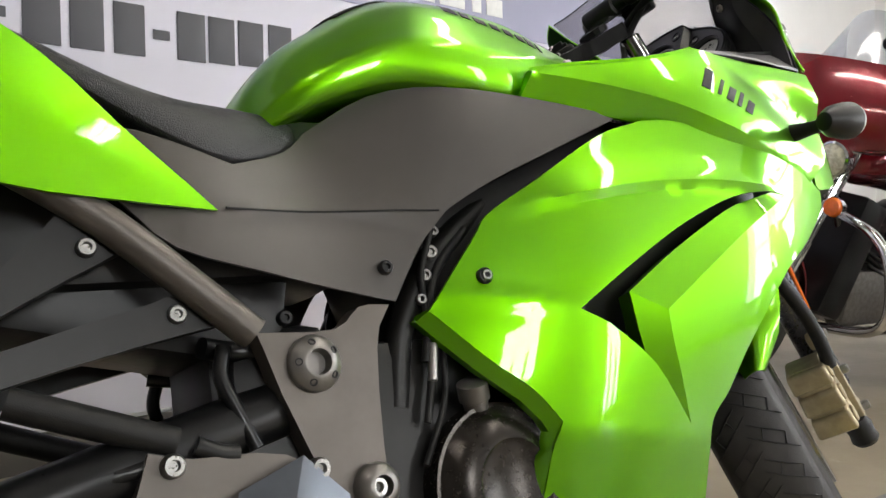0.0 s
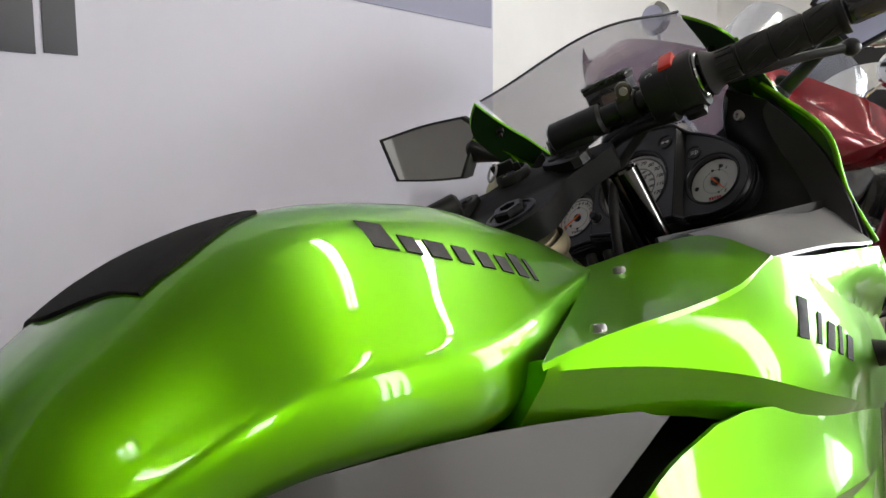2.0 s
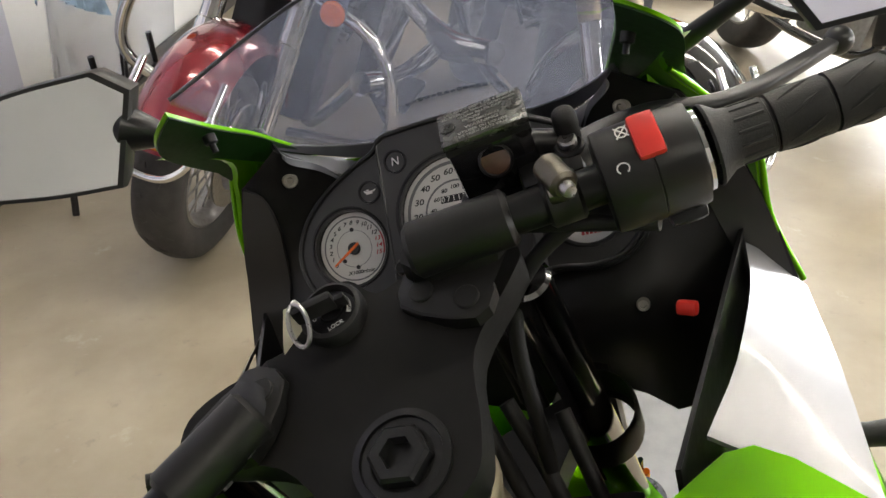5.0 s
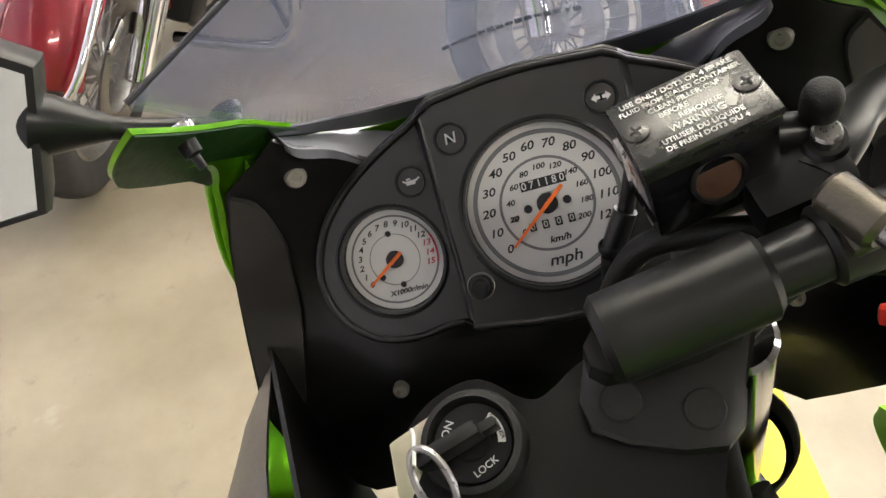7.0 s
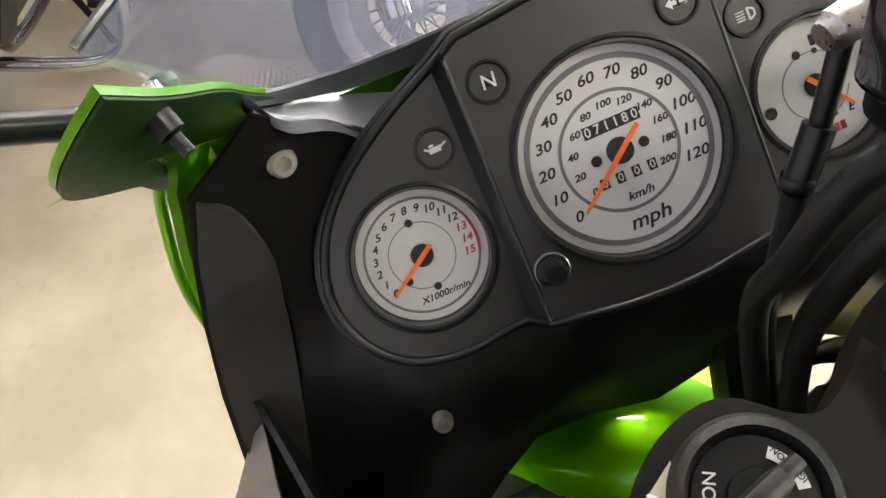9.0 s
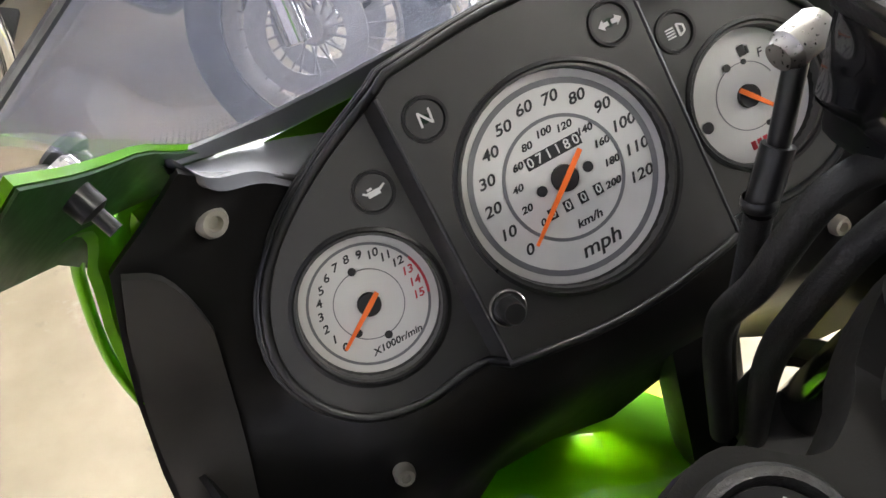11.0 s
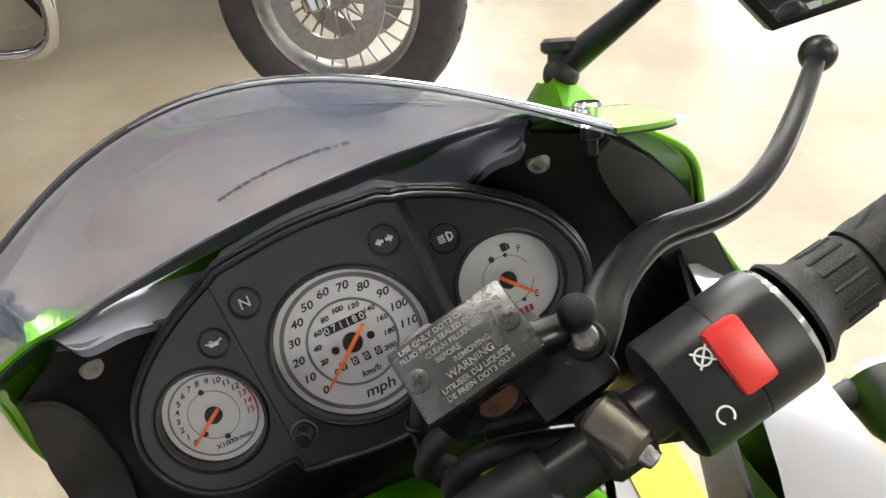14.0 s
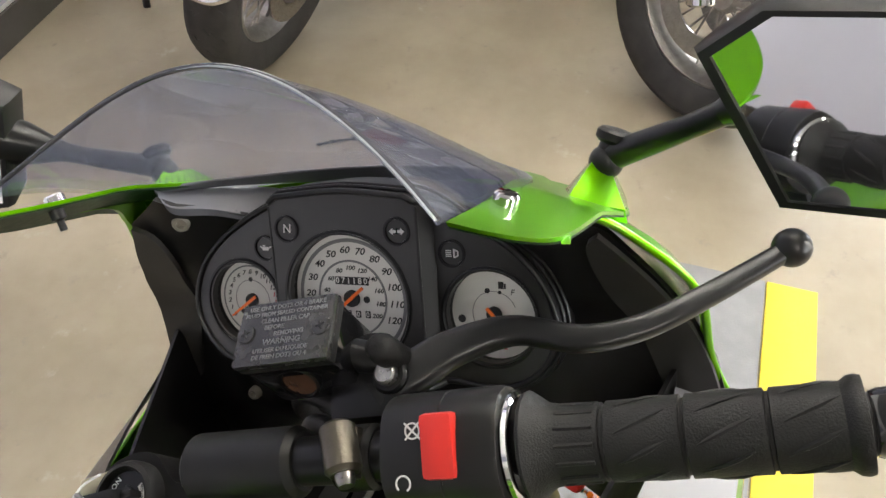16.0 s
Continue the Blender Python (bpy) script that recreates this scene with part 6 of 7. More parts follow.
    for n in range(14):
        a = 2 * math.pi * n / 14
        bm = bmesh.new()
        d = bar_pose(side, 0.232).to_3x3()
        off = (d.col[1] * math.sin(a) + d.col[2] * math.cos(a))
        rod(bm, bar_point(side, 0.224) + off * 0.0149, bar_point(side, 0.238) + off * 0.0145, 0.0011, seg=6)
        part("grip_flute", bm, RUBBER, grip)
    bm = bmesh.new()
    lathe(bm, [(0.0, 0.0), (0.0112, 0.0), (0.0122, 0.003), (0.0122, 0.030), (0.0112, 0.034), (0.0, 0.035)], bar_point(side, 0.327), u, 28)
    part("bar_end", bm, GLOSS, bar, "black bar-end weight")
    # lever with a ball end
    bm = bmesh.new()
    path = [(0.088, 0.150, 0.020), (0.094, 0.168, 0.018), (0.100, 0.187, 0.012), (0.099, 0.215, 0.006), (0.084, 0.242, 0.004), (0.080, 0.268, 0.000), (0.085, 0.300, -0.008), (0.094, 0.336, -0.020)]
    drop = 0.045 if side > 0 else 0.0
    line = curve_points([steer(f - (0.026 + 0.20 * (l - 0.084) if side > 0 else 0.0), side * l, h - drop) for f, l, h in path], 8)
    rows = []
    for i, q in enumerate(line):
        way = (line[min(i + 1, len(line) - 1)] - line[max(i - 1, 0)]).normalized()
        out = SA.cross(way).normalized()
        up = way.cross(out)
        k = i / (len(line) - 1)
        wide, tall = float(np.interp(k, [0, 0.2, 0.45, 0.7, 1], [0.0095, 0.0095, 0.0066, 0.0056, 0.0044])), float(np.interp(k, [0, 0.3, 0.6, 1], [0.0068, 0.0060, 0.0050, 0.0040]))
        rows.append([q + out * wide * math.copysign(abs(math.cos(a)) ** 0.5, math.cos(a)) + up * tall * math.copysign(abs(math.sin(a)) ** 0.7, math.sin(a)) for a in (2 * math.pi * n / 24 for n in range(24))])
    loft(bm, rows)
    bmesh.ops.create_uvsphere(bm, u_segments=20, v_segments=12, radius=0.0088, matrix=Matrix.Translation(line[-1] + (line[-1] - line[-2]).normalized() * 0.004))
    part("lever", bm, LEVER, bar, "satin black lever with a ball end")
    bm = bmesh.new()
    if side > 0:
        box(bm, (0.040, 0.018, 0.020), bar_pose(side, 0.135) @ pose(0, 0.002, -ZR * 0.026), 0.005)
    else:
        box(bm, (0.036, 0.020, 0.024), bar_pose(side, 0.146, 0.030, -0.012), 0.005)
    part("lever_perch", bm, SATIN, bar)
    bm = bmesh.new()
    pivot = steer(0.094 - (0.041 if side > 0 else 0.0), side * 0.160, -drop)
    rod(bm, pivot + SA * 0.006, pivot + SA * 0.028, 0.0085)
    part("lever_pivot", bm, SATIN, bar)
    bm = bmesh.new()
    rod(bm, pivot + SA * 0.027, pivot + SA * 0.033, 0.0052, bevel=0.001)
    part("pivot_bolt", bm, STEEL, bar)

# right-hand controls: stop switch, starter, brake reservoir
mm = bar_pose(-1, 0.184)
bm = bmesh.new()
box(bm, (0.0138, 0.010, 0.025), mm @ pose(0.000, 0.0235, ZR * 0.0015, ZR * 12, 0, 0), 0.0025)
part("stop_switch", bm, RED, bike, "bright red engine stop switch")
bm = bmesh.new()
box(bm, (0.020, 0.011, 0.014), mm @ pose(0.010, -0.0235, ZR * 0.016, ZR * 35, 0, 0), 0.004)
part("starter_button", bm, SATIN, bike)
for dy, dx in ((0.0095, -0.0120), (-0.010, -0.0170)):
    bm = bmesh.new()
    a = bar_pose(-1, 0.186 + dx, 0, 0)
    nrm = (a.to_3x3() @ V(0, 0.97, ZR * 0.20)).normalized()
    c = a.translation + nrm * 0.0255 + (a.to_3x3() @ V(0, 0.20, -ZR * 0.97)).normalized() * dy
    tm = basis(c, a.to_3x3().col[0], nrm.cross(a.to_3x3().col[0]), nrm)
    flat_ring(bm, tm, 0.0026, 0.0033, 0 if dy > 0 else -60, 360 if dy > 0 else 230, 20)
    if dy > 0:
        box(bm, (0.009, 0.0007, 0.0003), tm @ pose(0, 0, 0.0002, 0, 0, 45))
        box(bm, (0.009, 0.0007, 0.0003), tm @ pose(0, 0, 0.0002, 0, 0, -45))
    part("switch_mark", bm, INK_WHITE, bike)

res = bpy.data.objects.new("brake_reservoir", None)
scene.collection.objects.link(res)
res.parent = bike
e1 = (bar_point(-1, 0.3) - bar_point(-1, 0.1)).normalized()
RC = steer(0.1225, -0.127, 0.0525)
rn = V(-0.27, 0.0, 0.963).normalized()
rn = (rn - e1 * rn.dot(e1)).normalized()
e2 = rn.cross(e1)
if e2.dot(SF) < 0:
    e2 = -e2
RM = basis(RC, e1, e2, rn)
bm = bmesh.new()
box(bm, (0.0490, 0.0315, 0.0045), RM @ pose(0, 0, -0.0022), 0.0018)
lid = part("reservoir_lid", bm, LID, res, "black lid with raised pale writing")
bm = bmesh.new()
box(bm, (0.0470, 0.0300, 0.0390), RM @ pose(0, 0, -0.0240), 0.004)
part("reservoir_body", bm, GLOSS, res, "gloss black reservoir body")
bm = bmesh.new()
box(bm, (0.052, 0.022, 0.026), RM @ pose(0.006, 0.003, -0.047), 0.006)
part("master_cylinder", bm, SATIN, res)
bm = bmesh.new()
box(bm, (0.0480, 0.0305, 0.0050), RM @ pose(0, 0, -0.0065), 0.0015)
part("seal", bm, RUBBER, res)
for dx, dy in ((-0.0193, -0.0), (0.0193, 0.0)):
    bm = bmesh.new()
    lathe(bm, [(0.0046, 0.0), (0.0044, 0.0007), (0.0036, 0.0009), (0, 0.0009)], RM @ V(dx, dy, 0), rn, 20)
    screw = part("screw", bm, LID, lid)
    bm = bmesh.new()
    for t in (20, 110):
        box(bm, (0.0046, 0.0009, 0.0003), RM @ pose(dx, dy, 0.0010, 0, 0, t))
    part("cross_slot", bm, INK, screw)
TEXT_M = RM if RM.to_3x3().determinant() > 0 else RM @ Matrix.Diagonal((1, 1, -1, 1))
printed("raised_text", [("USE ONLY DOT3 OR 4 BRAKE", 0.0030, 0, 0.0122, 0, 0), ("FLUID FROM SEALED CONTAINER", 0.0028, 0, 0.0090, 0, 0), ("CLEAN FILLER CAP", 0.0030, 0, 0.0056, 0, 0), ("BEFORE", 0.0030, -0.005, 0.0022, 0, 0), ("REMOVING", 0.0030, 0.003, -0.0012, 0, 0),
                         ("WARNING", 0.0040, 0, -0.0050, 0, 0), ("UTILISER DU LIQUIDE", 0.0029, 0, -0.0090, 0, 0), ("DE FREIN DOT3 OU 4", 0.0029, 0, -0.0122, 0, 0)], LID_TEXT, lid, TEXT_M @ pose(0, 0, 0.0002))
bm = bmesh.new()
sc = RM @ V(0.000, -0.0155, -0.0195)
lathe(bm, [(0.0098, -0.002), (0.0098, 0.0020), (0.0084, 0.0024), (0.0080, 0.0008)], sc, -e2 + rn * 0.35, 30)
part("sight_rim", bm, SATIN, res)
bm = bmesh.new()
lathe(bm, [(0.0082, -0.001), (0.0082, 0.0009), (0, 0.0012)], sc, -e2 + rn * 0.35, 26)
part("sight_glass", bm, COPPER, res, "copper-brown sight glass")
bm = bmesh.new()
lathe(bm, [(0.0, 0.020), (0.004, 0.0195), (0.0062, 0.0175), (0.0070, 0.014), (0.0070, 0.008), (0.0066, 0.006), (0.0066, -0.014)], V(0.3955, -0.1005, 0.988), SA, 28)
part("rubber_cap", bm, RUBBER, res, "round black rubber cap")
bm = bmesh.new()
rod(bm, RM @ V(0.020, -0.002, -0.026), V(0.3955, -0.1005, 0.984), 0.0075)
part("cylinder", bm, SATIN, res)
# hoses and cables
BANJO = V(0.419, -0.042, 0.984)
HOSE_TOP = V(0.417, -0.032, 0.955)
bm = bmesh.new()
lathe(bm, [(0.0050, -0.007), (0.0060, -0.005), (0.0060, 0.005), (0.0050, 0.006), (0.0042, 0.0085), (0.0, 0.0088)], BANJO, -e1, 20)
part("banjo", bm, STEEL, bike, "steel hose union")
for pts, r, mat in (([BANJO, BANJO.lerp(HOSE_TOP, 0.6), HOSE_TOP], 0.0034, SATIN), ([HOSE_TOP, HOSE_TOP.lerp(V(0.4144, -0.0224, 0.937), 0.5), V(0.4144, -0.0224, 0.937)], 0.0050, SATIN),
                    ([V(0.4144, -0.0224, 0.937), V(0.4165, -0.020, 0.92), V(0.420, -0.018, 0.90), V(0.440, -0.022, 0.85), V(0.46, -0.03, 0.75)], 0.0044, RUBBER),
                    ([V(0.362, -0.140, 0.955), V(0.374, -0.098, 0.958), V(0.390, -0.055, 0.956), V(0.398, -0.032, 0.948), V(0.408, -0.016, 0.915), V(0.430, -0.013, 0.87), V(0.45, -0.02, 0.77)], 0.0054, RUBBER),
                    ([V(0.352, -0.140, 0.948), V(0.364, -0.098, 0.950), V(0.379, -0.060, 0.948), V(0.387, -0.040, 0.938), V(0.396, -0.024, 0.910), V(0.415, -0.022, 0.86), V(0.44, -0.03, 0.77)], 0.0054, RUBBER),
                    ([V(0.355, -0.13, 0.955), V(0.37, -0.09, 0.945), V(0.365, -0.05, 0.90), V(0.34, -0.05, 0.80)], 0.005, RUBBER),
                    ([steer(0.07, 0.13, 0.00), steer(0.06, 0.06, -0.03), steer(0.05, 0.0, -0.05), steer(0.03, -0.04, -0.12)], 0.005, RUBBER),
                    ([steer(0.03, 0.14, -0.005), steer(0.02, 0.05, -0.035), steer(-0.01, 0.02, -0.10)], 0.0045, RUBBER)):
    bm = bmesh.new()
    sweep(bm, pts, r, 12, 8)
    part("hose", bm, mat, bike, "black rubber hose")
bm = bmesh.new()
lathe(bm, [(0.0050, 0.0), (0.0056, 0.001), (0.0056, 0.003), (0.0050, 0.004)], V(0.4146, -0.0226, 0.938), V(0.1, -0.2, 1), 18)
part("hose_collar", bm, SATIN, bike)

# left-hand switches
mm = bar_pose(1, 0.186)
for x, y, sx, sy in ((-0.010, 0.010, 0.010, 0.008), (0.006, 0.002, 0.016, 0.010), (0.004, -0.012, 0.012, 0.008)):
    bm = bmesh.new()
    box(bm, (sx, sy, 0.008), mm @ pose(x, y, ZR * 0.0230), 0.002)
    part("switch_button", bm, SATIN, bike)
for x, y in ((-0.016, 0.012), (-0.014, 0.0), (0.016, 0.004)):
    bm = bmesh.new()
    box(bm, (0.0045, 0.004, 0.0008), mm @ pose(x, y, ZR * 0.0243), 0.0002)
    part("switch_mark", bm, INK_WHITE, bike)

# mirrors
for side in (-1, 1):
    dx, dy = (0.0, 0.0) if side > 0 else (0.0275, 0.0245)
    tilt_y, tilt_z = (-0.42, 0.22) if side > 0 else (0.352, 0.271)
    mir = bpy.data.objects.new("mirror", None)
    scene.collection.objects.link(mir)
    mir.parent = bike
    shape = rounded([(0.388, 1.073), (0.300, 1.076), (0.222, 1.072), (0.193, 1.051), (0.229, 0.985), (0.290, 0.993), (0.357, 1.006)], 4, (0, 2, 3, 4, 6))
    if side > 0:
        shape = [(0.251 + (a - 0.2255) * 0.726, b) for a, b in shape]
    shape = [(side * (a + dy), b - (0.006 if side < 0 else 0.0)) for a, b in shape]
    cy, cz = (0.302, 1.032) if side > 0 else (-0.285 - dy, 1.032)
    xm = 0.493 if side > 0 else 0.478 + dx
    bm = bmesh.new()
    def ring_at(k, x):
        return [V(x + tilt_y * (a - cy) * k + tilt_z * (b - cz) * k, cy + (a - cy) * k, cz + (b - cz) * k) for a, b in shape]
    loft(bm, [ring_at(0.925, xm + 0.002), ring_at(0.937, xm - 0.002), ring_at(1.0, xm - 0.002), ring_at(1.02, xm + 0.003), ring_at(0.93, xm + 0.025), ring_at(0.55, xm + 0.042)])
    part("housing", bm, BLACK, mir, "black mirror housing", 40)
    bm = bmesh.new()
    loft(bm, [ring_at(0.934, xm - 0.0005), ring_at(0.934, xm + 0.001)])
    part("glass", bm, MIRROR, mir, "mirror glass")
    foot, neck = V(0.560, side * 0.161, 0.969), V(xm + (0.036 if side > 0 else 0.042), side * (0.245 if side > 0 else 0.235 + dy), 1.022)
    bm = bmesh.new()
    sweep(bm, [foot + V(0.002, side * 0.004, 0.003), foot.lerp(neck, 0.5), foot.lerp(neck, 0.82)], [0.0085, 0.0065, 0.0070], 16, 4)
    lathe(bm, [(0.007, 0.0), (0.010, 0.010), (0.016, 0.028), (0.017, 0.040), (0.012, 0.046)], foot.lerp(neck, 0.66), neck - foot, 24)
    part("stem", bm, SATIN, mir, "black mirror stem")
    bm = bmesh.new()
    bmesh.ops.create_uvsphere(bm, u_segments=20, v_segments=12, radius=0.0100, matrix=Matrix.Translation(foot))
    ax = V(0.5, side * 0.35, 0.8).normalized()
    rod(bm, foot - ax * 0.019, foot + ax * 0.019, 0.0070)
    rod(bm, foot - ax * 0.019, foot - ax * 0.011, 0.0105, bevel=0.002)
    rod(bm, foot + ax * 0.011, foot + ax * 0.019, 0.0105, bevel=0.002)
    part("pivot", bm, BLACK, mir)
    bm = bmesh.new()
    base = [(0.520, 0.148, 0.975), (0.548, 0.132, 0.952), (0.580, 0.130, 0.934), (0.592, 0.142, 0.928), (0.578, 0.164, 0.928), (0.535, 0.174, 0.955)]
    rows = [[V(x, side * y, z - 0.010) for x, y, z in base], [V(x, side * y, z) for x, y, z in base]] + [[V(x, side * y, z).lerp(foot + V(0.006, side * -0.006, -0.004) + (V(x, side * y, z) - V(0.56, side * 0.148, 0.945)) * 0.30, k) for x, y, z in base] for k in (0.45, 0.8, 1.0)]
    loft(bm, rows if side < 0 else [r[::-1] for r in rows])
    part("mirror_mount", bm, GREEN, bike, "lime green mirror mount")

# ---- wheels ----


def wheel(name, centre, axis, radius, width, parent, rim_r, spokes, rim_mat, tyre_label):
    hub = bpy.data.objects.new(name, None)
    scene.collection.objects.link(hub)
    hub.parent = parent
    w = width / 2
    bm = bmesh.new()
    lathe(bm, [(rim_r, -w * 0.62), (rim_r + 0.012, -w * 0.80), (radius * 0.90, -w), (radius * 0.955, -w * 0.86), (radius * 0.985, -w * 0.52), (radius, 0), (radius * 0.985, w * 0.52), (radius * 0.955, w * 0.86), (radius * 0.90, w), (rim_r + 0.012, w * 0.80), (rim_r, w * 0.62)], centre, axis, 72)
    tyre = part("tyre", bm, TYRE, hub, tyre_label, 50)
    x, y, z = frame_of(axis)
    def groove(bm, s, line):
        pts = []
        for t, a in line:
            rr = float(np.interp(abs(t), [0, 0.52, 0.86], [radius, radius * 0.985, radius * 0.955])) + 0.0004
            pts.append(Vector(centre) + (x * math.cos(a) + y * math.sin(a)) * rr + z * s * w * t)
        sweep(bm, pts, 0.0015, 6, 1, False, 0.5)
    many = 38 if spokes < 12 else 24
    for k in range(many):
        for s in (-1, 1):
            a = 2 * math.pi * (k + 0.5 * (s > 0)) / many
            bm = bmesh.new()
            if spokes < 12:
                groove(bm, s, [(0.04 + 0.146 * i, a - 0.019 * i) for i in range(6)])
                groove(bm, s, [(-0.10 + 0.170 * i, a - 0.048 - 0.0225 * i) for i in range(7)])
                groove(bm, s, [(0.35, a - 0.040), (0.22, a - 0.090)])
                groove(bm, s, [(0.77, a - 0.094), (0.66, a - 0.148)])
            else:
                groove(bm, s, [(0.06, a), (0.30, a + 0.055), (0.36, a + 0.015), (0.80, a + 0.075)])
            part("tread_groove", bm, INK, tyre)
    bm = bmesh.new()
    lathe(bm, [(rim_r + 0.004, -w * 0.66), (rim_r - 0.004, -w * 0.72), (rim_r - 0.012, -w * 0.60), (rim_r - 0.022, -w * 0.2), (rim_r - 0.022, w * 0.2), (rim_r - 0.012, w * 0.60), (rim_r - 0.004, w * 0.72), (rim_r + 0.004, w * 0.66)], centre, axis, 64)
    lathe(bm, [(0.0, -w * 0.7), (0.030, -w * 0.7), (0.042, -w * 0.4), (0.042, w * 0.4), (0.030, w * 0.7), (0.0, w * 0.7)], centre, axis, 32)
    for k in range(spokes):
        a = 2 * math.pi * k / spokes
        d = x * math.cos(a) + y * math.sin(a)
        d2 = x * math.cos(a + (0.25 if spokes > 12 else 0.06)) + y * math.sin(a + (0.25 if spokes > 12 else 0.06))
        if spokes > 12:
            rod(bm, Vector(centre) + d2 * 0.038 + z * w * (0.45 if k % 2 else -0.45), Vector(centre) + d * (rim_r - 0.018), 0.0032, seg=8)
        else:
            sweep(bm, [Vector(centre) + d2 * 0.036, Vector(centre) + d * (rim_r - 0.016)], [0.022, 0.015], 10, 3, False, 0.6)
    part("rim", bm, rim_mat, hub)
    return hub


AXLE = steer(0.05, 0, -0.655) + V(0, 0.025, 0)
TURN_MORE = Matrix.Rotation(radians(9), 3, SA)
wheel("front_wheel", AXLE, TURN_MORE @ SL, 0.298, 0.110, bike, 0.215, 6, SATIN, "worn dark grey road tyre with branching grooves")
wheel("rear_wheel", V(-0.82, 0, 0.305), V(0, 1, 0), 0.305, 0.130, bike, 0.215, 6, SATIN, "dark grey road tyre with branching grooves")
bm = bmesh.new()
for side in (-1, 1):
    sweep(bm, [(-0.28, side * 0.09, 0.44), (-0.55, side * 0.10, 0.38), (-0.83, side * 0.10, 0.305)], [0.028, 0.026, 0.02], 12, 4)
part("swing_arm", bm, SATIN, bike, "black swing arm")
bm = bmesh.new()
rows = []
for k in range(19):
    a = radians(28 + 140 * k / 18)
    wide = math.sqrt(max(0.05, 1 - max(0.0, (k - 13) / 5) ** 2.5))
    fwd = TURN_MORE @ SF
    fwd = (fwd - V(0, 0, 1) * fwd.z).normalized()
    c = AXLE + (fwd * math.cos(a) + V(0, 0, 1) * math.sin(a)) * 0.318
    out = (c - AXLE).normalized()
    rows.append([c + TURN_MORE @ SL * t * 0.070 * wide - out * (0.028 * t * t) for t in (-1, -0.6, -0.2, 0.2, 0.6, 1)] + [c + TURN_MORE @ SL * t * 0.066 * wide - out * (0.028 * t * t + 0.004) for t in (1, 0.6, 0.2, -0.2, -0.6, -1)])
loft(bm, rows)
part("front_fender", bm, GREEN, bike, "lime green pearl front mudguard", 50)
bm = bmesh.new()
box(bm, (0.07, 0.20, 0.09), pose(0.640, 0.0, 0.735), 0.02)
part("headlight_shell", bm, BLACK, bike, "black back of the headlight")
# brake disc and caliper on the right fork leg
bm = bmesh.new()
lathe(bm, [(0.095, -0.002), (0.145, -0.002), (0.145, 0.002), (0.095, 0.002)], AXLE - TURN_MORE @ SL * 0.062, TURN_MORE @ SL, 56, closed=True)
part("brake_disc", bm, STEEL, bike)
CAL = V(0.582, -0.082, 0.338)
cm = basis(CAL, SF, SL, SA)
bm = bmesh.new()
box(bm, (0.050, 0.050, 0.112), cm, 0.006)
for dz in (-0.041, -0.002, 0.037):
    box(bm, (0.066, 0.062, 0.033), cm @ pose(0, 0, dz), 0.007, 3, 0.94)
    rod(bm, cm @ V(-0.012, -0.034, dz), cm @ V(-0.012, -0.020, dz), 0.013, bevel=0.002)
caliper = part("brake_caliper", bm, GOLD, bike, "brass-grey finned brake caliper")
bm = bmesh.new()
box(bm, (0.016, 0.026, 0.175), cm @ pose(0.042, -0.026, 0.004, 0, 6, 0), 0.004)
box(bm, (0.030, 0.018, 0.030), cm @ pose(0.052, -0.030, -0.066), 0.006)
box(bm, (0.028, 0.020, 0.026), cm @ pose(0.030, -0.028, 0.072), 0.006)
bracket = part("caliper_bracket", bm, GOLD, caliper, "pale cast bracket")
for dx, dz in ((0.056, -0.068), (0.030, 0.076), (0.046, 0.004)):
    bolt("bolt", cm @ V(dx, -0.041, dz), -SL, 0.0075, caliper, STEEL, False, 0.009)
bm = bmesh.new()
lathe(bm, [(0, -0.030), (0.017, -0.030), (0.021, -0.024), (0.019, -0.012), (0.021, 0.0), (0.016, 0.012), (0, 0.012)], cm @ V(0.028, -0.022, -0.082), SA, 24)
part("rubber_boot", bm, RUBBER, caliper)
bm = bmesh.new()
sweep(bm, [cm @ V(-0.010, -0.034, 0.040), cm @ V(-0.012, -0.040, 0.10), cm @ V(-0.030, -0.034, 0.19), V(0.42, -0.090, 0.62)], 0.0105, 12, 8)
part("brake_hose", bm, RUBBER, bike, "thick black brake hose")
# added strips standing in for the left fairing's edge and an orange reflector
bm = bmesh.new()
sweep(bm, [V(0.698, -0.055, 0.330), V(0.668, -0.058, 0.400), V(0.630, -0.066, 0.480), V(0.580, -0.078, 0.58)], 0.0028, 8, 8)
part("stand_in_strip", bm, LENS_DARK, bike, "dark green strip for the left fairing's inner edge")
bm = bmesh.new()
sweep(bm, [V(0.634, -0.069, 0.470), V(0.614, -0.074, 0.508), V(0.590, -0.080, 0.555)], 0.0036, 8, 8)
part("stand_in_strip", bm, AMBER, bike, "orange strip for a signal reflector")
# side stand
bm = bmesh.new()
sweep(bm, [(-0.22, 0.10, 0.26), (-0.20, 0.17, 0.14), (-0.17, 0.235, 0.062)], 0.011, 12, 4)
box(bm, (0.05, 0.03, 0.008), pose(-0.17, 0.237, 0.064, LEAN, 0, 0), 0.002)
part("side_stand", bm, SATIN, bike, "black side stand")

# ---- the other motorcycles and the things by the wall ----


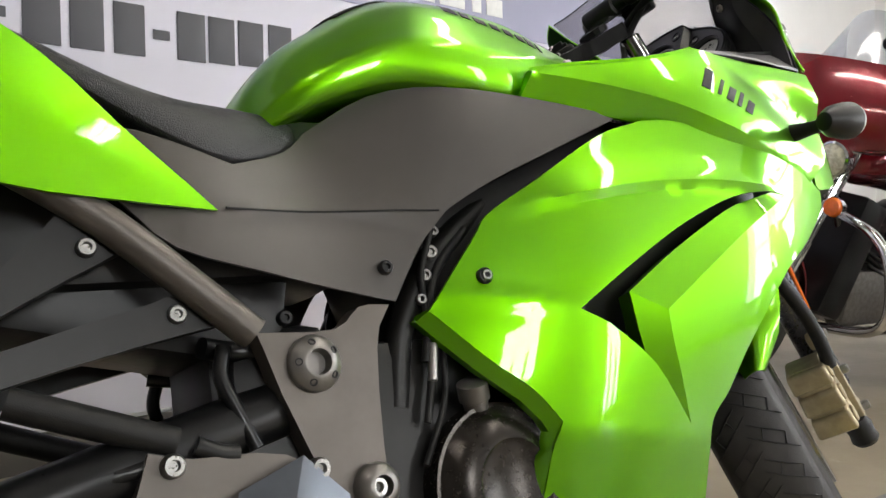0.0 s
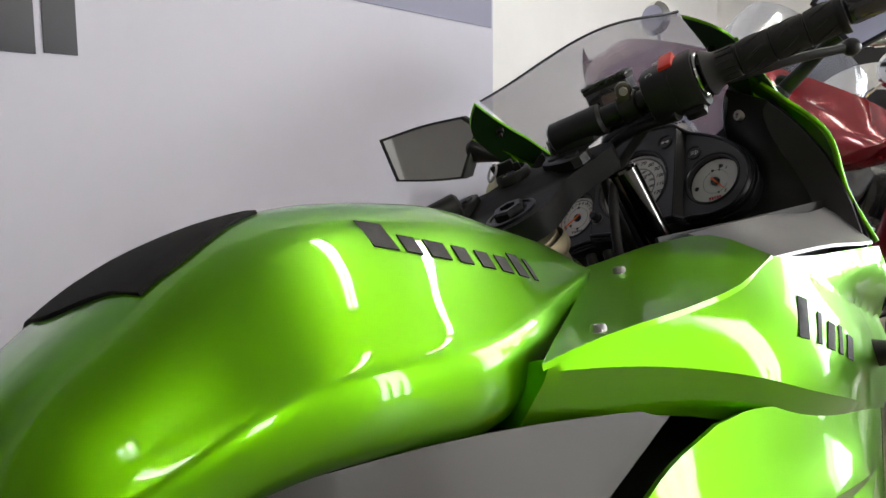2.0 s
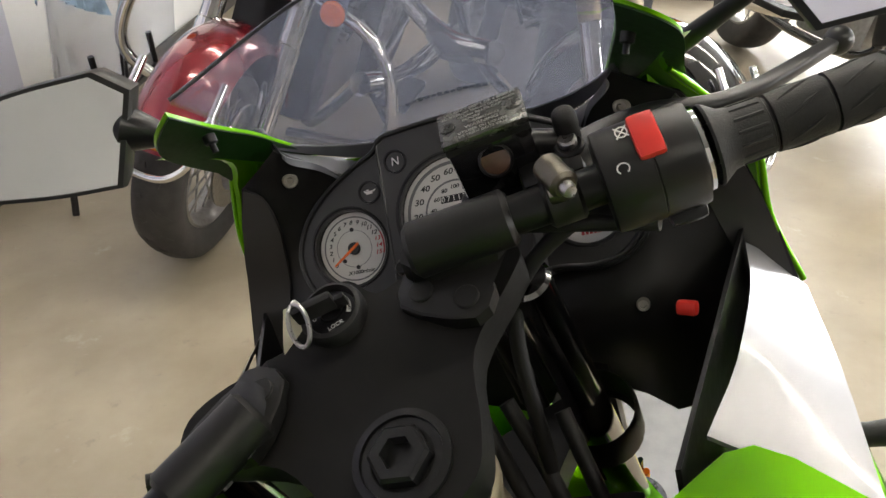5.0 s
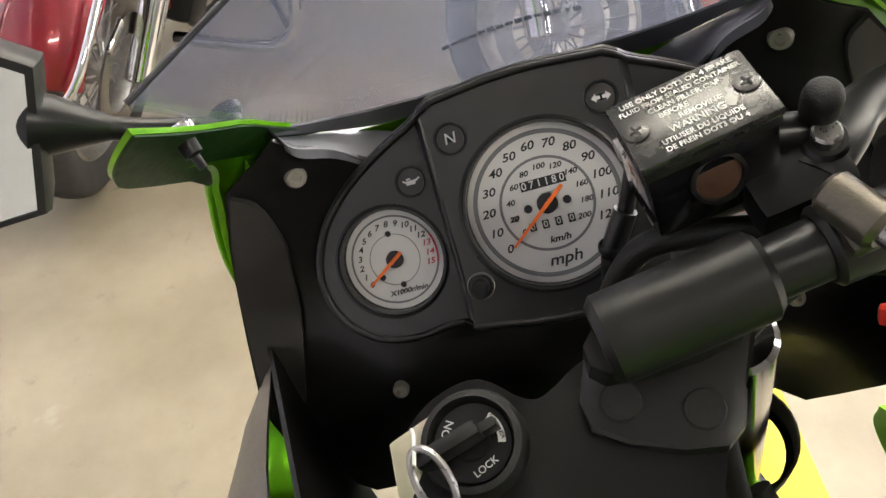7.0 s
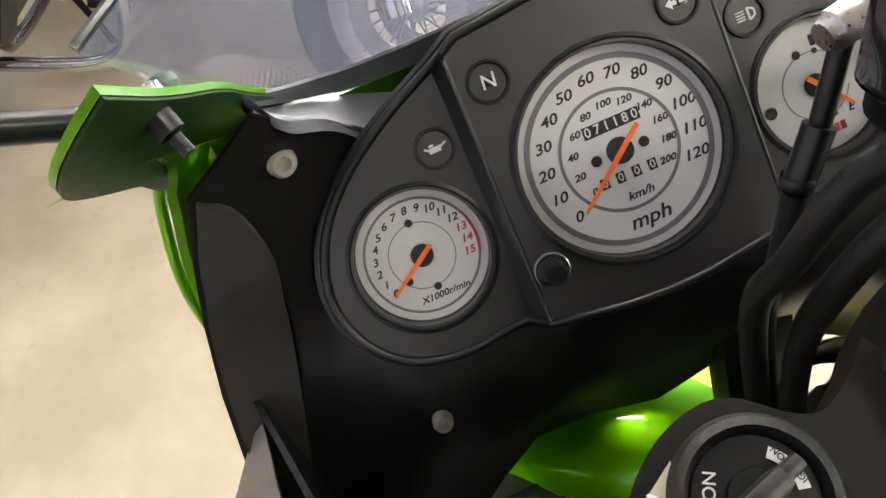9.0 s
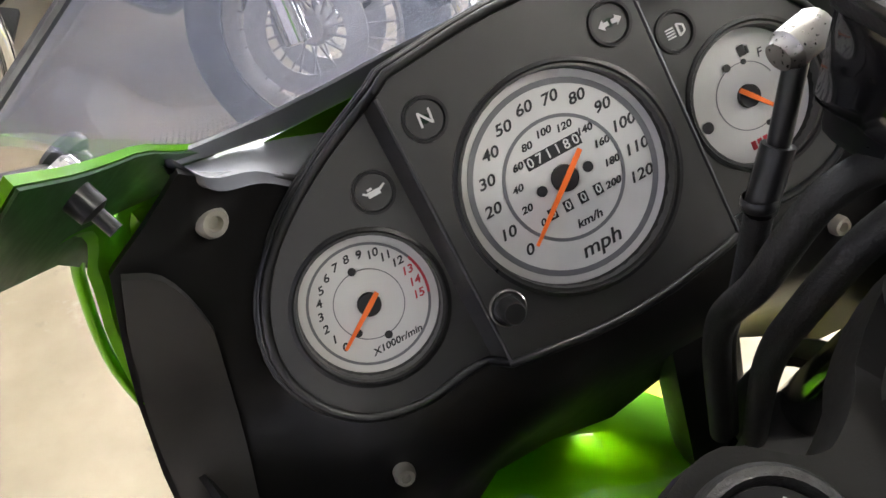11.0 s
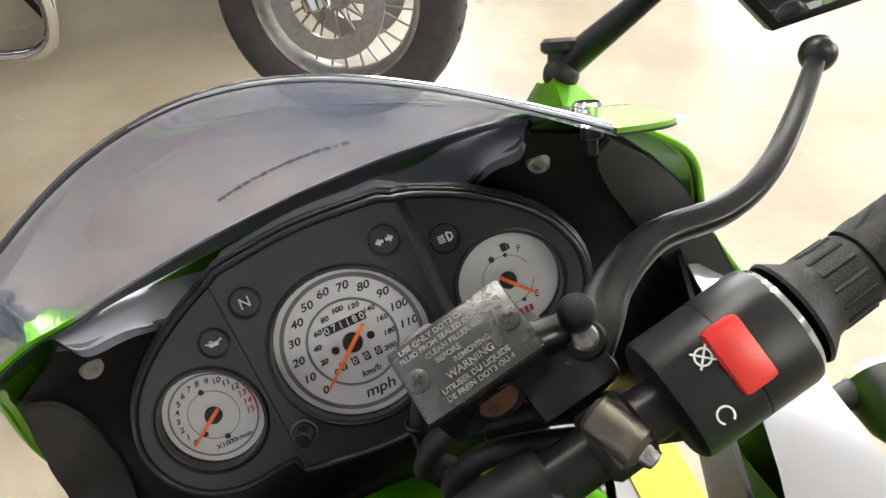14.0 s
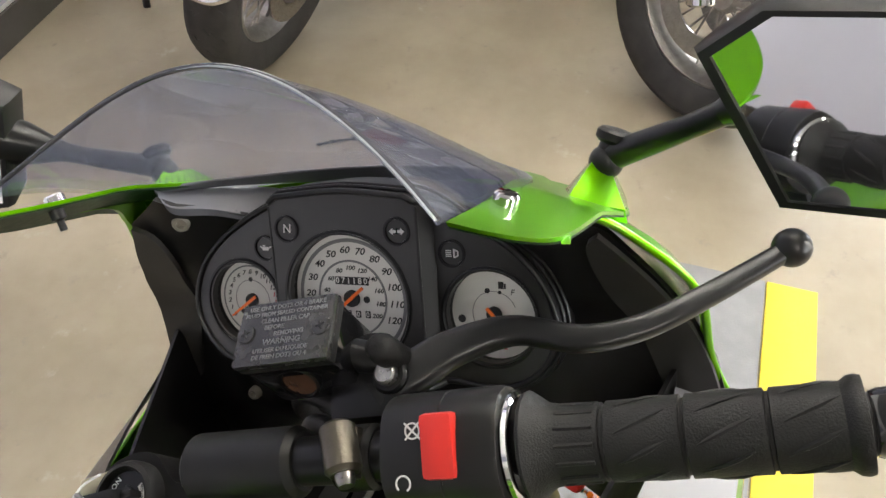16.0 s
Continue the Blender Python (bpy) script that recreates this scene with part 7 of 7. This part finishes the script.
def cruiser(m, body, name_label, batwing, turn=0.0, group="parked cruisers"):
    """A heavy touring motorcycle that faces along its own +x."""
    ob = thing("touring_motorcycle", m, name_label, "motorcycle", group)
    wheel("front_wheel", V(0, 0, 0.315), V(0, 1, 0), 0.315, 0.13, ob, 0.215, 28, ALLOY, "plain black tyre")
    wheel("rear_wheel", V(-1.62, 0, 0.315), V(0, 1, 0), 0.315, 0.15, ob, 0.205, 28, ALLOY, "plain black tyre")
    ax = V(-0.46, 0, 0.89).normalized()
    bm = bmesh.new()
    rows = []
    for k in range(25):
        a = radians(20 + 150 * k / 24)
        c = V(math.cos(a), 0, math.sin(a))
        flare = 0.345 + 0.02 * max(0, math.cos(a) - 0.7)
        rows.append([V(0, 0, 0.315) + c * (flare - 0.055 * abs(t) ** 3) + V(0, t * 0.098, 0) for t in (-1, -0.85, -0.5, 0, 0.5, 0.85, 1)] + [V(0, 0, 0.315) + c * (flare - 0.005 - 0.055 * abs(t) ** 3) + V(0, t * 0.094, 0) for t in (1, 0.85, 0.5, 0, -0.5, -0.85, -1)])
    loft(bm, rows)
    for s in (-1, 1):
        disc = bmesh.new()
        lathe(disc, [(0.095, -0.003), (0.145, -0.003), (0.145, 0.003), (0.095, 0.003)], V(0, s * 0.078, 0.315), V(0, 1, 0), 48, closed=True)
        part("brake_disc", disc, STEEL, ob)
    fender = part("front_fender", bm, body, ob, "deep glossy mudguard", 50)
    bm = bmesh.new()
    sweep(bm, [V(0.20, 0.103, 0.60), V(0.315, 0.100, 0.46), V(0.345, 0.06, 0.40), V(0.350, 0.0, 0.385), V(0.345, -0.06, 0.40), V(0.315, -0.100, 0.46), V(0.20, -0.103, 0.60)], 0.010, 10, 6)
    part("fender_trim", bm, CHROME, fender, "chrome mudguard trim")
    bm = bmesh.new()
    box(bm, (0.05, 0.06, 0.035), pose(0.33, 0, 0.475, 0, 40, 0), 0.014)
    part("fender_lamp", bm, AMBER, fender, "amber mudguard lamp")
    bm = bmesh.new()
    box(bm, (0.085, 0.012, 0.020), pose(0.12, 0.103, 0.47, 0, 30, 0), 0.005)
    part("fender_badge", bm, CHROME, fender)
    for s in (-1, 1):
        leg = bpy.data.objects.new("fork_leg", None)
        scene.collection.objects.link(leg)
        leg.parent = ob
        bm = bmesh.new()
        rod(bm, V(0.0, s * 0.115, 0.30), V(0.0, s * 0.115, 0.30) + ax * 0.34, 0.034)
        part("slider", bm, CHROME, leg, "polished fork slider")
        bm = bmesh.new()
        rod(bm, V(0.0, s * 0.115, 0.30) + ax * 0.33, V(0.0, s * 0.115, 0.30) + ax * 0.72, 0.030)
        part("fork_cover", bm, CHROME if batwing else GOLD, leg, "bright fork cover")
        lamp = bpy.data.objects.new("passing_lamp", None)
        scene.collection.objects.link(lamp)
        lamp.parent = ob
        c = V(-0.08, s * 0.20, 0.895)
        bm = bmesh.new()
        lathe(bm, [(0.0, -0.075), (0.035, -0.065), (0.053, -0.03), (0.060, 0.0), (0.060, 0.010), (0.052, 0.014)], c, V(1, 0, 0), 32)
        part("shell", bm, CHROME, lamp)
        bm = bmesh.new()
        lathe(bm, [(0.053, 0.010), (0.040, 0.018), (0.0, 0.022)], c, V(1, 0, 0), 32)
        part("lens", bm, LAMP_GLASS, lamp, "fluted pale lamp glass")
        bm = bmesh.new()
        lathe(bm, [(0.0, -0.05), (0.022, -0.045), (0.032, -0.02), (0.034, 0.0)], V(-0.09, s * 0.235, 0.745), V(1, 0, 0), 24)
        sig = part("signal_lamp", bm, CHROME, ob)
        bm = bmesh.new()
        lathe(bm, [(0.033, 0.0), (0.028, 0.012), (0.0, 0.018)], V(-0.09, s * 0.235, 0.745), V(1, 0, 0), 24)
        part("lens", bm, AMBER, sig, "amber lens")
        if batwing:
            bm = bmesh.new()
            sweep(bm, [V(-0.33, s * 0.08, 0.70), V(-0.26, s * 0.30, 0.66), V(-0.24, s * 0.40, 0.54), V(-0.26, s * 0.39, 0.36), V(-0.34, s * 0.10, 0.26)], 0.018, 14, 7)
            part("engine_guard", bm, CHROME, ob, "chrome engine guard bar")
        bm = bmesh.new()
        sweep(bm, [V(-0.36, s * 0.06, 1.02), V(-0.40, s * 0.22, 1.10), V(-0.52, s * 0.38, 1.06), V(-0.66, s * 0.44, 1.03)], 0.013, 12, 6)
        hb = part("handlebar", bm, CHROME, ob)
        bm = bmesh.new()
        rod(bm, V(-0.60, s * 0.42, 1.04), V(-0.72, s * 0.46, 1.02), 0.019)
        part("grip", bm, RUBBER, hb)
        bm = bmesh.new()
        sweep(bm, [V(-0.46, s * 0.33, 1.08), V(-0.44, s * 0.36, 1.18), V(-0.45, s * 0.40, 1.25)], 0.006, 8, 4)
        mir = part("mirror", bm, CHROME, ob)
        bm = bmesh.new()
        lathe(bm, [(0.0, -0.03), (0.045, -0.02), (0.060, 0.0), (0.056, 0.004), (0, 0.004)], V(-0.45, s * 0.42, 1.28), V(-1, 0, 0), 26)
        part("mirror_head", bm, CHROME, mir)
        bm = bmesh.new()
        box(bm, (0.50, 0.18, 0.26), pose(-1.72, s * 0.30, 0.62), 0.05, 4)
        part("saddle_bag", bm, body, ob, "hard glossy side case")
        bm = bmesh.new()
        sweep(bm, [V(-0.70, s * 0.20, 0.34), V(-1.1, s * 0.28, 0.28), V(-2.05, s * 0.31, 0.27)], 0.042, 16, 5)
        part("exhaust", bm, CHROME, ob)
        bm = bmesh.new()
        box(bm, (0.30, 0.11, 0.03), pose(-0.85, s * 0.32, 0.30), 0.01)
        part("footboard", bm, RUBBER, ob)
    head = bpy.data.objects.new("headlight", None)
    scene.collection.objects.link(head)
    head.parent = ob
    bm = bmesh.new()
    lathe(bm, [(0.0, -0.15), (0.07, -0.13), (0.098, -0.05), (0.102, 0.0), (0.106, 0.004), (0.106, 0.016), (0.094, 0.020)], V(-0.08, 0, 0.925), V(1, 0, -0.03), 40)
    part("shell", bm, CHROME, head)
    bm = bmesh.new()
    lathe(bm, [(0.095, 0.014), (0.070, 0.026), (0.0, 0.034)], V(-0.08, 0, 0.925), V(1, 0, -0.03), 40)
    part("lens", bm, LAMP_GLASS, head, "fluted pale headlight glass")
    bm = bmesh.new()
    box(bm, (0.10, 0.40, 0.05), pose(-0.16, 0, 0.865), 0.02)
    box(bm, (0.14, 0.26, 0.16), pose(-0.20, 0, 0.80), 0.03)
    part("lamp_bar", bm, CHROME, ob, "chrome nacelle and lamp bar")
    if batwing:
        bm = bmesh.new()
        rows = []
        for t in np.linspace(-1, 1, 25):
            y = 0.60 * t - 0.08
            top, low = 1.225 - 0.07 * t * t - 0.06 * t ** 8, 0.915 + 0.10 * abs(t) ** 3 + 0.06 * t ** 8
            fx = -0.12 - 0.30 * t * t
            rows.append([V(fx - 0.14, y, top), V(fx - 0.03, y, top * 0.6 + low * 0.4), V(fx, y, low + 0.05), V(fx - 0.03, y, low), V(fx - 0.10, y, low - 0.01), V(fx - 0.16, y, top * 0.5 + low * 0.5), V(fx - 0.18, y, top - 0.01)])
        loft(bm, rows)
        part("batwing_fairing", bm, body, ob, "glossy batwing fairing", 50)
        bm = bmesh.new()
        rows = [[V(-0.30 - 0.12 * s - 0.28 * t * t, 0.34 * t * (1 - 0.25 * s), 1.20 - 0.09 * t * t + 0.20 * s * (1 - 0.35 * t * t)) for s in (0, 0.5, 1)] for t in np.linspace(-1, 1, 17)]
        loft(bm, [r + [p + V(-0.004, 0, 0) for p in r[::-1]] for r in rows])
        part("windshield", bm, CLEAR, ob, "smoky clear windshield").visible_shadow = False
    else:
        bm = bmesh.new()
        rows = [[V(-0.16 - 0.22 * s - 0.10 * t * t, 0.30 * t * (1 - 0.15 * s), 1.00 + 0.44 * s - 0.05 * t * t * s) for s in (0, 0.5, 1)] for t in np.linspace(-1, 1, 17)]
        loft(bm, [r + [p + V(-0.004, 0, 0) for p in r[::-1]] for r in rows])
        part("windshield", bm, CLEAR, ob, "tall clear windshield").visible_shadow = False
    bm = bmesh.new()
    rows = []
    for x, z, wy, hz in ((-0.42, 0.86, 0.07, 0.06), (-0.50, 0.88, 0.13, 0.10), (-0.65, 0.88, 0.165, 0.115), (-0.85, 0.84, 0.15, 0.10), (-1.00, 0.78, 0.09, 0.06)):
        rows.append([V(x, wy * math.cos(a), z + hz * math.sin(a)) for a in (2 * math.pi * k / 20 for k in range(20))])
    loft(bm, rows)
    part("fuel_tank", bm, body, ob, "glossy fuel tank", 60)
    bm = bmesh.new()
    rows = []
    for x, z, wy, hz in ((-0.92, 0.76, 0.10, 0.04), (-1.10, 0.72, 0.17, 0.05), (-1.30, 0.76, 0.18, 0.07), (-1.48, 0.83, 0.15, 0.06), (-1.80, 0.82, 0.12, 0.05)):
        rows.append([V(x, wy * math.cos(a), z + hz * math.sin(a)) for a in (2 * math.pi * k / 20 for k in range(20))])
    loft(bm, rows)
    part("seat", bm, VINYL, ob, "black vinyl seat", 60)
    bm = bmesh.new()
    box(bm, (0.16, 0.30, 0.46), pose(-0.44, 0, 0.52, 0, -18, 0), 0.03)
    cooler = part("oil_cooler", bm, SATIN, ob, "black cooler behind the fork")
    for k in range(9):
        bm = bmesh.new()
        box(bm, (0.012, 0.26, 0.012), pose(-0.365 - 0.0145 * k + 0.02, 0, 0.36 + k * 0.040, 0, -18, 0), 0.003)
        part("cooling_fin", bm, CAST, cooler)
    bm = bmesh.new()
    box(bm, (0.50, 0.20, 0.24), pose(-0.80, 0, 0.34), 0.04)
    part("crankcase", bm, ALLOY, ob)
    for dx, tilt in ((-0.09, 22), (0.09, -22)):
        bm = bmesh.new()
        box(bm, (0.12, 0.16, 0.26), pose(-0.78 - dx * 1.5, 0, 0.57, 0, -tilt, 0), 0.02)
        barrel = part("cylinder", bm, SATIN, ob, "black finned cylinder")
        for k in range(9):
            bm = bmesh.new()
            box(bm, (0.15, 0.20, 0.010), pose(-0.78 - dx * (1 + k * 0.14), 0, 0.46 + k * 0.026, 0, -tilt, 0), 0.003)
            part("cooling_fin", bm, SATIN, barrel)
    bm = bmesh.new()
    lathe(bm, [(0.085, 0.0), (0.085, 0.02), (0.07, 0.035), (0.0, 0.04)], V(-0.78, -0.14, 0.60), V(0, -1, 0), 32)
    part("air_cleaner", bm, CHROME, ob)
    bm = bmesh.new()
    for s in (-1, 1):
        sweep(bm, [V(-0.34, s * 0.05, 0.80), V(-0.46, s * 0.09, 0.50), V(-0.50, s * 0.11, 0.24), V(-1.20, s * 0.12, 0.22), V(-1.60, s * 0.12, 0.32)], 0.02, 12, 6)
    part("frame", bm, GLOSS, ob)
    bm = bmesh.new()
    sweep(bm, [V(-1.00, 0.14, 0.24), V(-0.98, 0.26, 0.12), V(-0.96, 0.36, 0.012)], 0.012, 10, 4)
    part("side_stand", bm, SATIN, ob)
    # the fork stands turned to the left
    swing = Matrix.Rotation(radians(turn), 4, "Z")
    for child in ob.children if turn else ():
        if child.name.split(".")[0] in ("front_wheel", "brake_disc", "front_fender", "fork_leg", "passing_lamp", "signal_lamp", "headlight", "lamp_bar", "handlebar", "mirror"):
            child.matrix_basis = swing @ child.matrix_basis
    return ob


cruiser(pose(1.93, 1.21, 0.012, -16, 0, 176), DARKRED, "dark red touring motorcycle with a batwing fairing and chrome lamps", True)
cruiser(pose(2.04, 0.08, 0.012, -14, 0, 200), GLOSS, "gloss black touring motorcycle with chrome trim and amber lamps", False, 36.0)
cruiser(pose(2.75, -1.10, 0.012, -14, 0, 196), GLOSS, "gloss black touring motorcycle with chrome trim and amber lamps", False, 30.0)

# two spare windshields with blue cloths over them, leaning on the wall
for x, y in ((2.24, 1.70), (2.56, 1.66)):
    ob = thing("spare_windshield", pose(x, y, 0.0, 0, 0, TURN), "clear windshield on a dark stand under a blue cloth", "windshield", "spare windshields")
    bm = bmesh.new()
    rows = [[V(0.24 * t, -0.06 * t * t - 0.05 * s, 0.30 + 0.545 * s * (1 - 0.28 * t * t)) for s in (0, 0.33, 0.66, 1)] for t in np.linspace(-1, 1, 15)]
    loft(bm, [r + [p + V(0, 0.004, 0) for p in r[::-1]] for r in rows])
    part("pane", bm, CLEAR, ob).visible_shadow = False
    bm = bmesh.new()
    rows = []
    for t in np.linspace(-1, 1, 21):
        fold = 0.012 * math.sin(t * 17 + x)
        rows.append([V(0.15 * t, -0.075 - 0.03 * t * t + fold, 0.60 - 0.06 * t), V(0.145 * t, -0.07 + fold * 0.5, 0.765 - 0.10 * t * t), V(0.14 * t, -0.045, 0.860 - 0.13 * t * t), V(0.14 * t, -0.02, 0.765 - 0.12 * t * t), V(0.14 * t, -0.025, 0.755 - 0.12 * t * t), V(0.135 * t, -0.046, 0.850 - 0.13 * t * t), V(0.14 * t, -0.065 + fold * 0.5, 0.760 - 0.10 * t * t)])
    loft(bm, rows)
    part("cloth", bm, CLOTH, ob, "light blue cloth", 60)
    bm = bmesh.new()
    for s in (-1, 1):
        sweep(bm, [V(s * 0.20, -0.02, 0.012), V(s * 0.16, -0.02, 0.20), V(s * 0.12, -0.02, 0.42)], 0.011, 10, 4)
    sweep(bm, [V(-0.2, -0.02, 0.30), V(0.2, -0.02, 0.30)], 0.010, 10, 3, False)
    part("stand", bm, BLACK, ob)
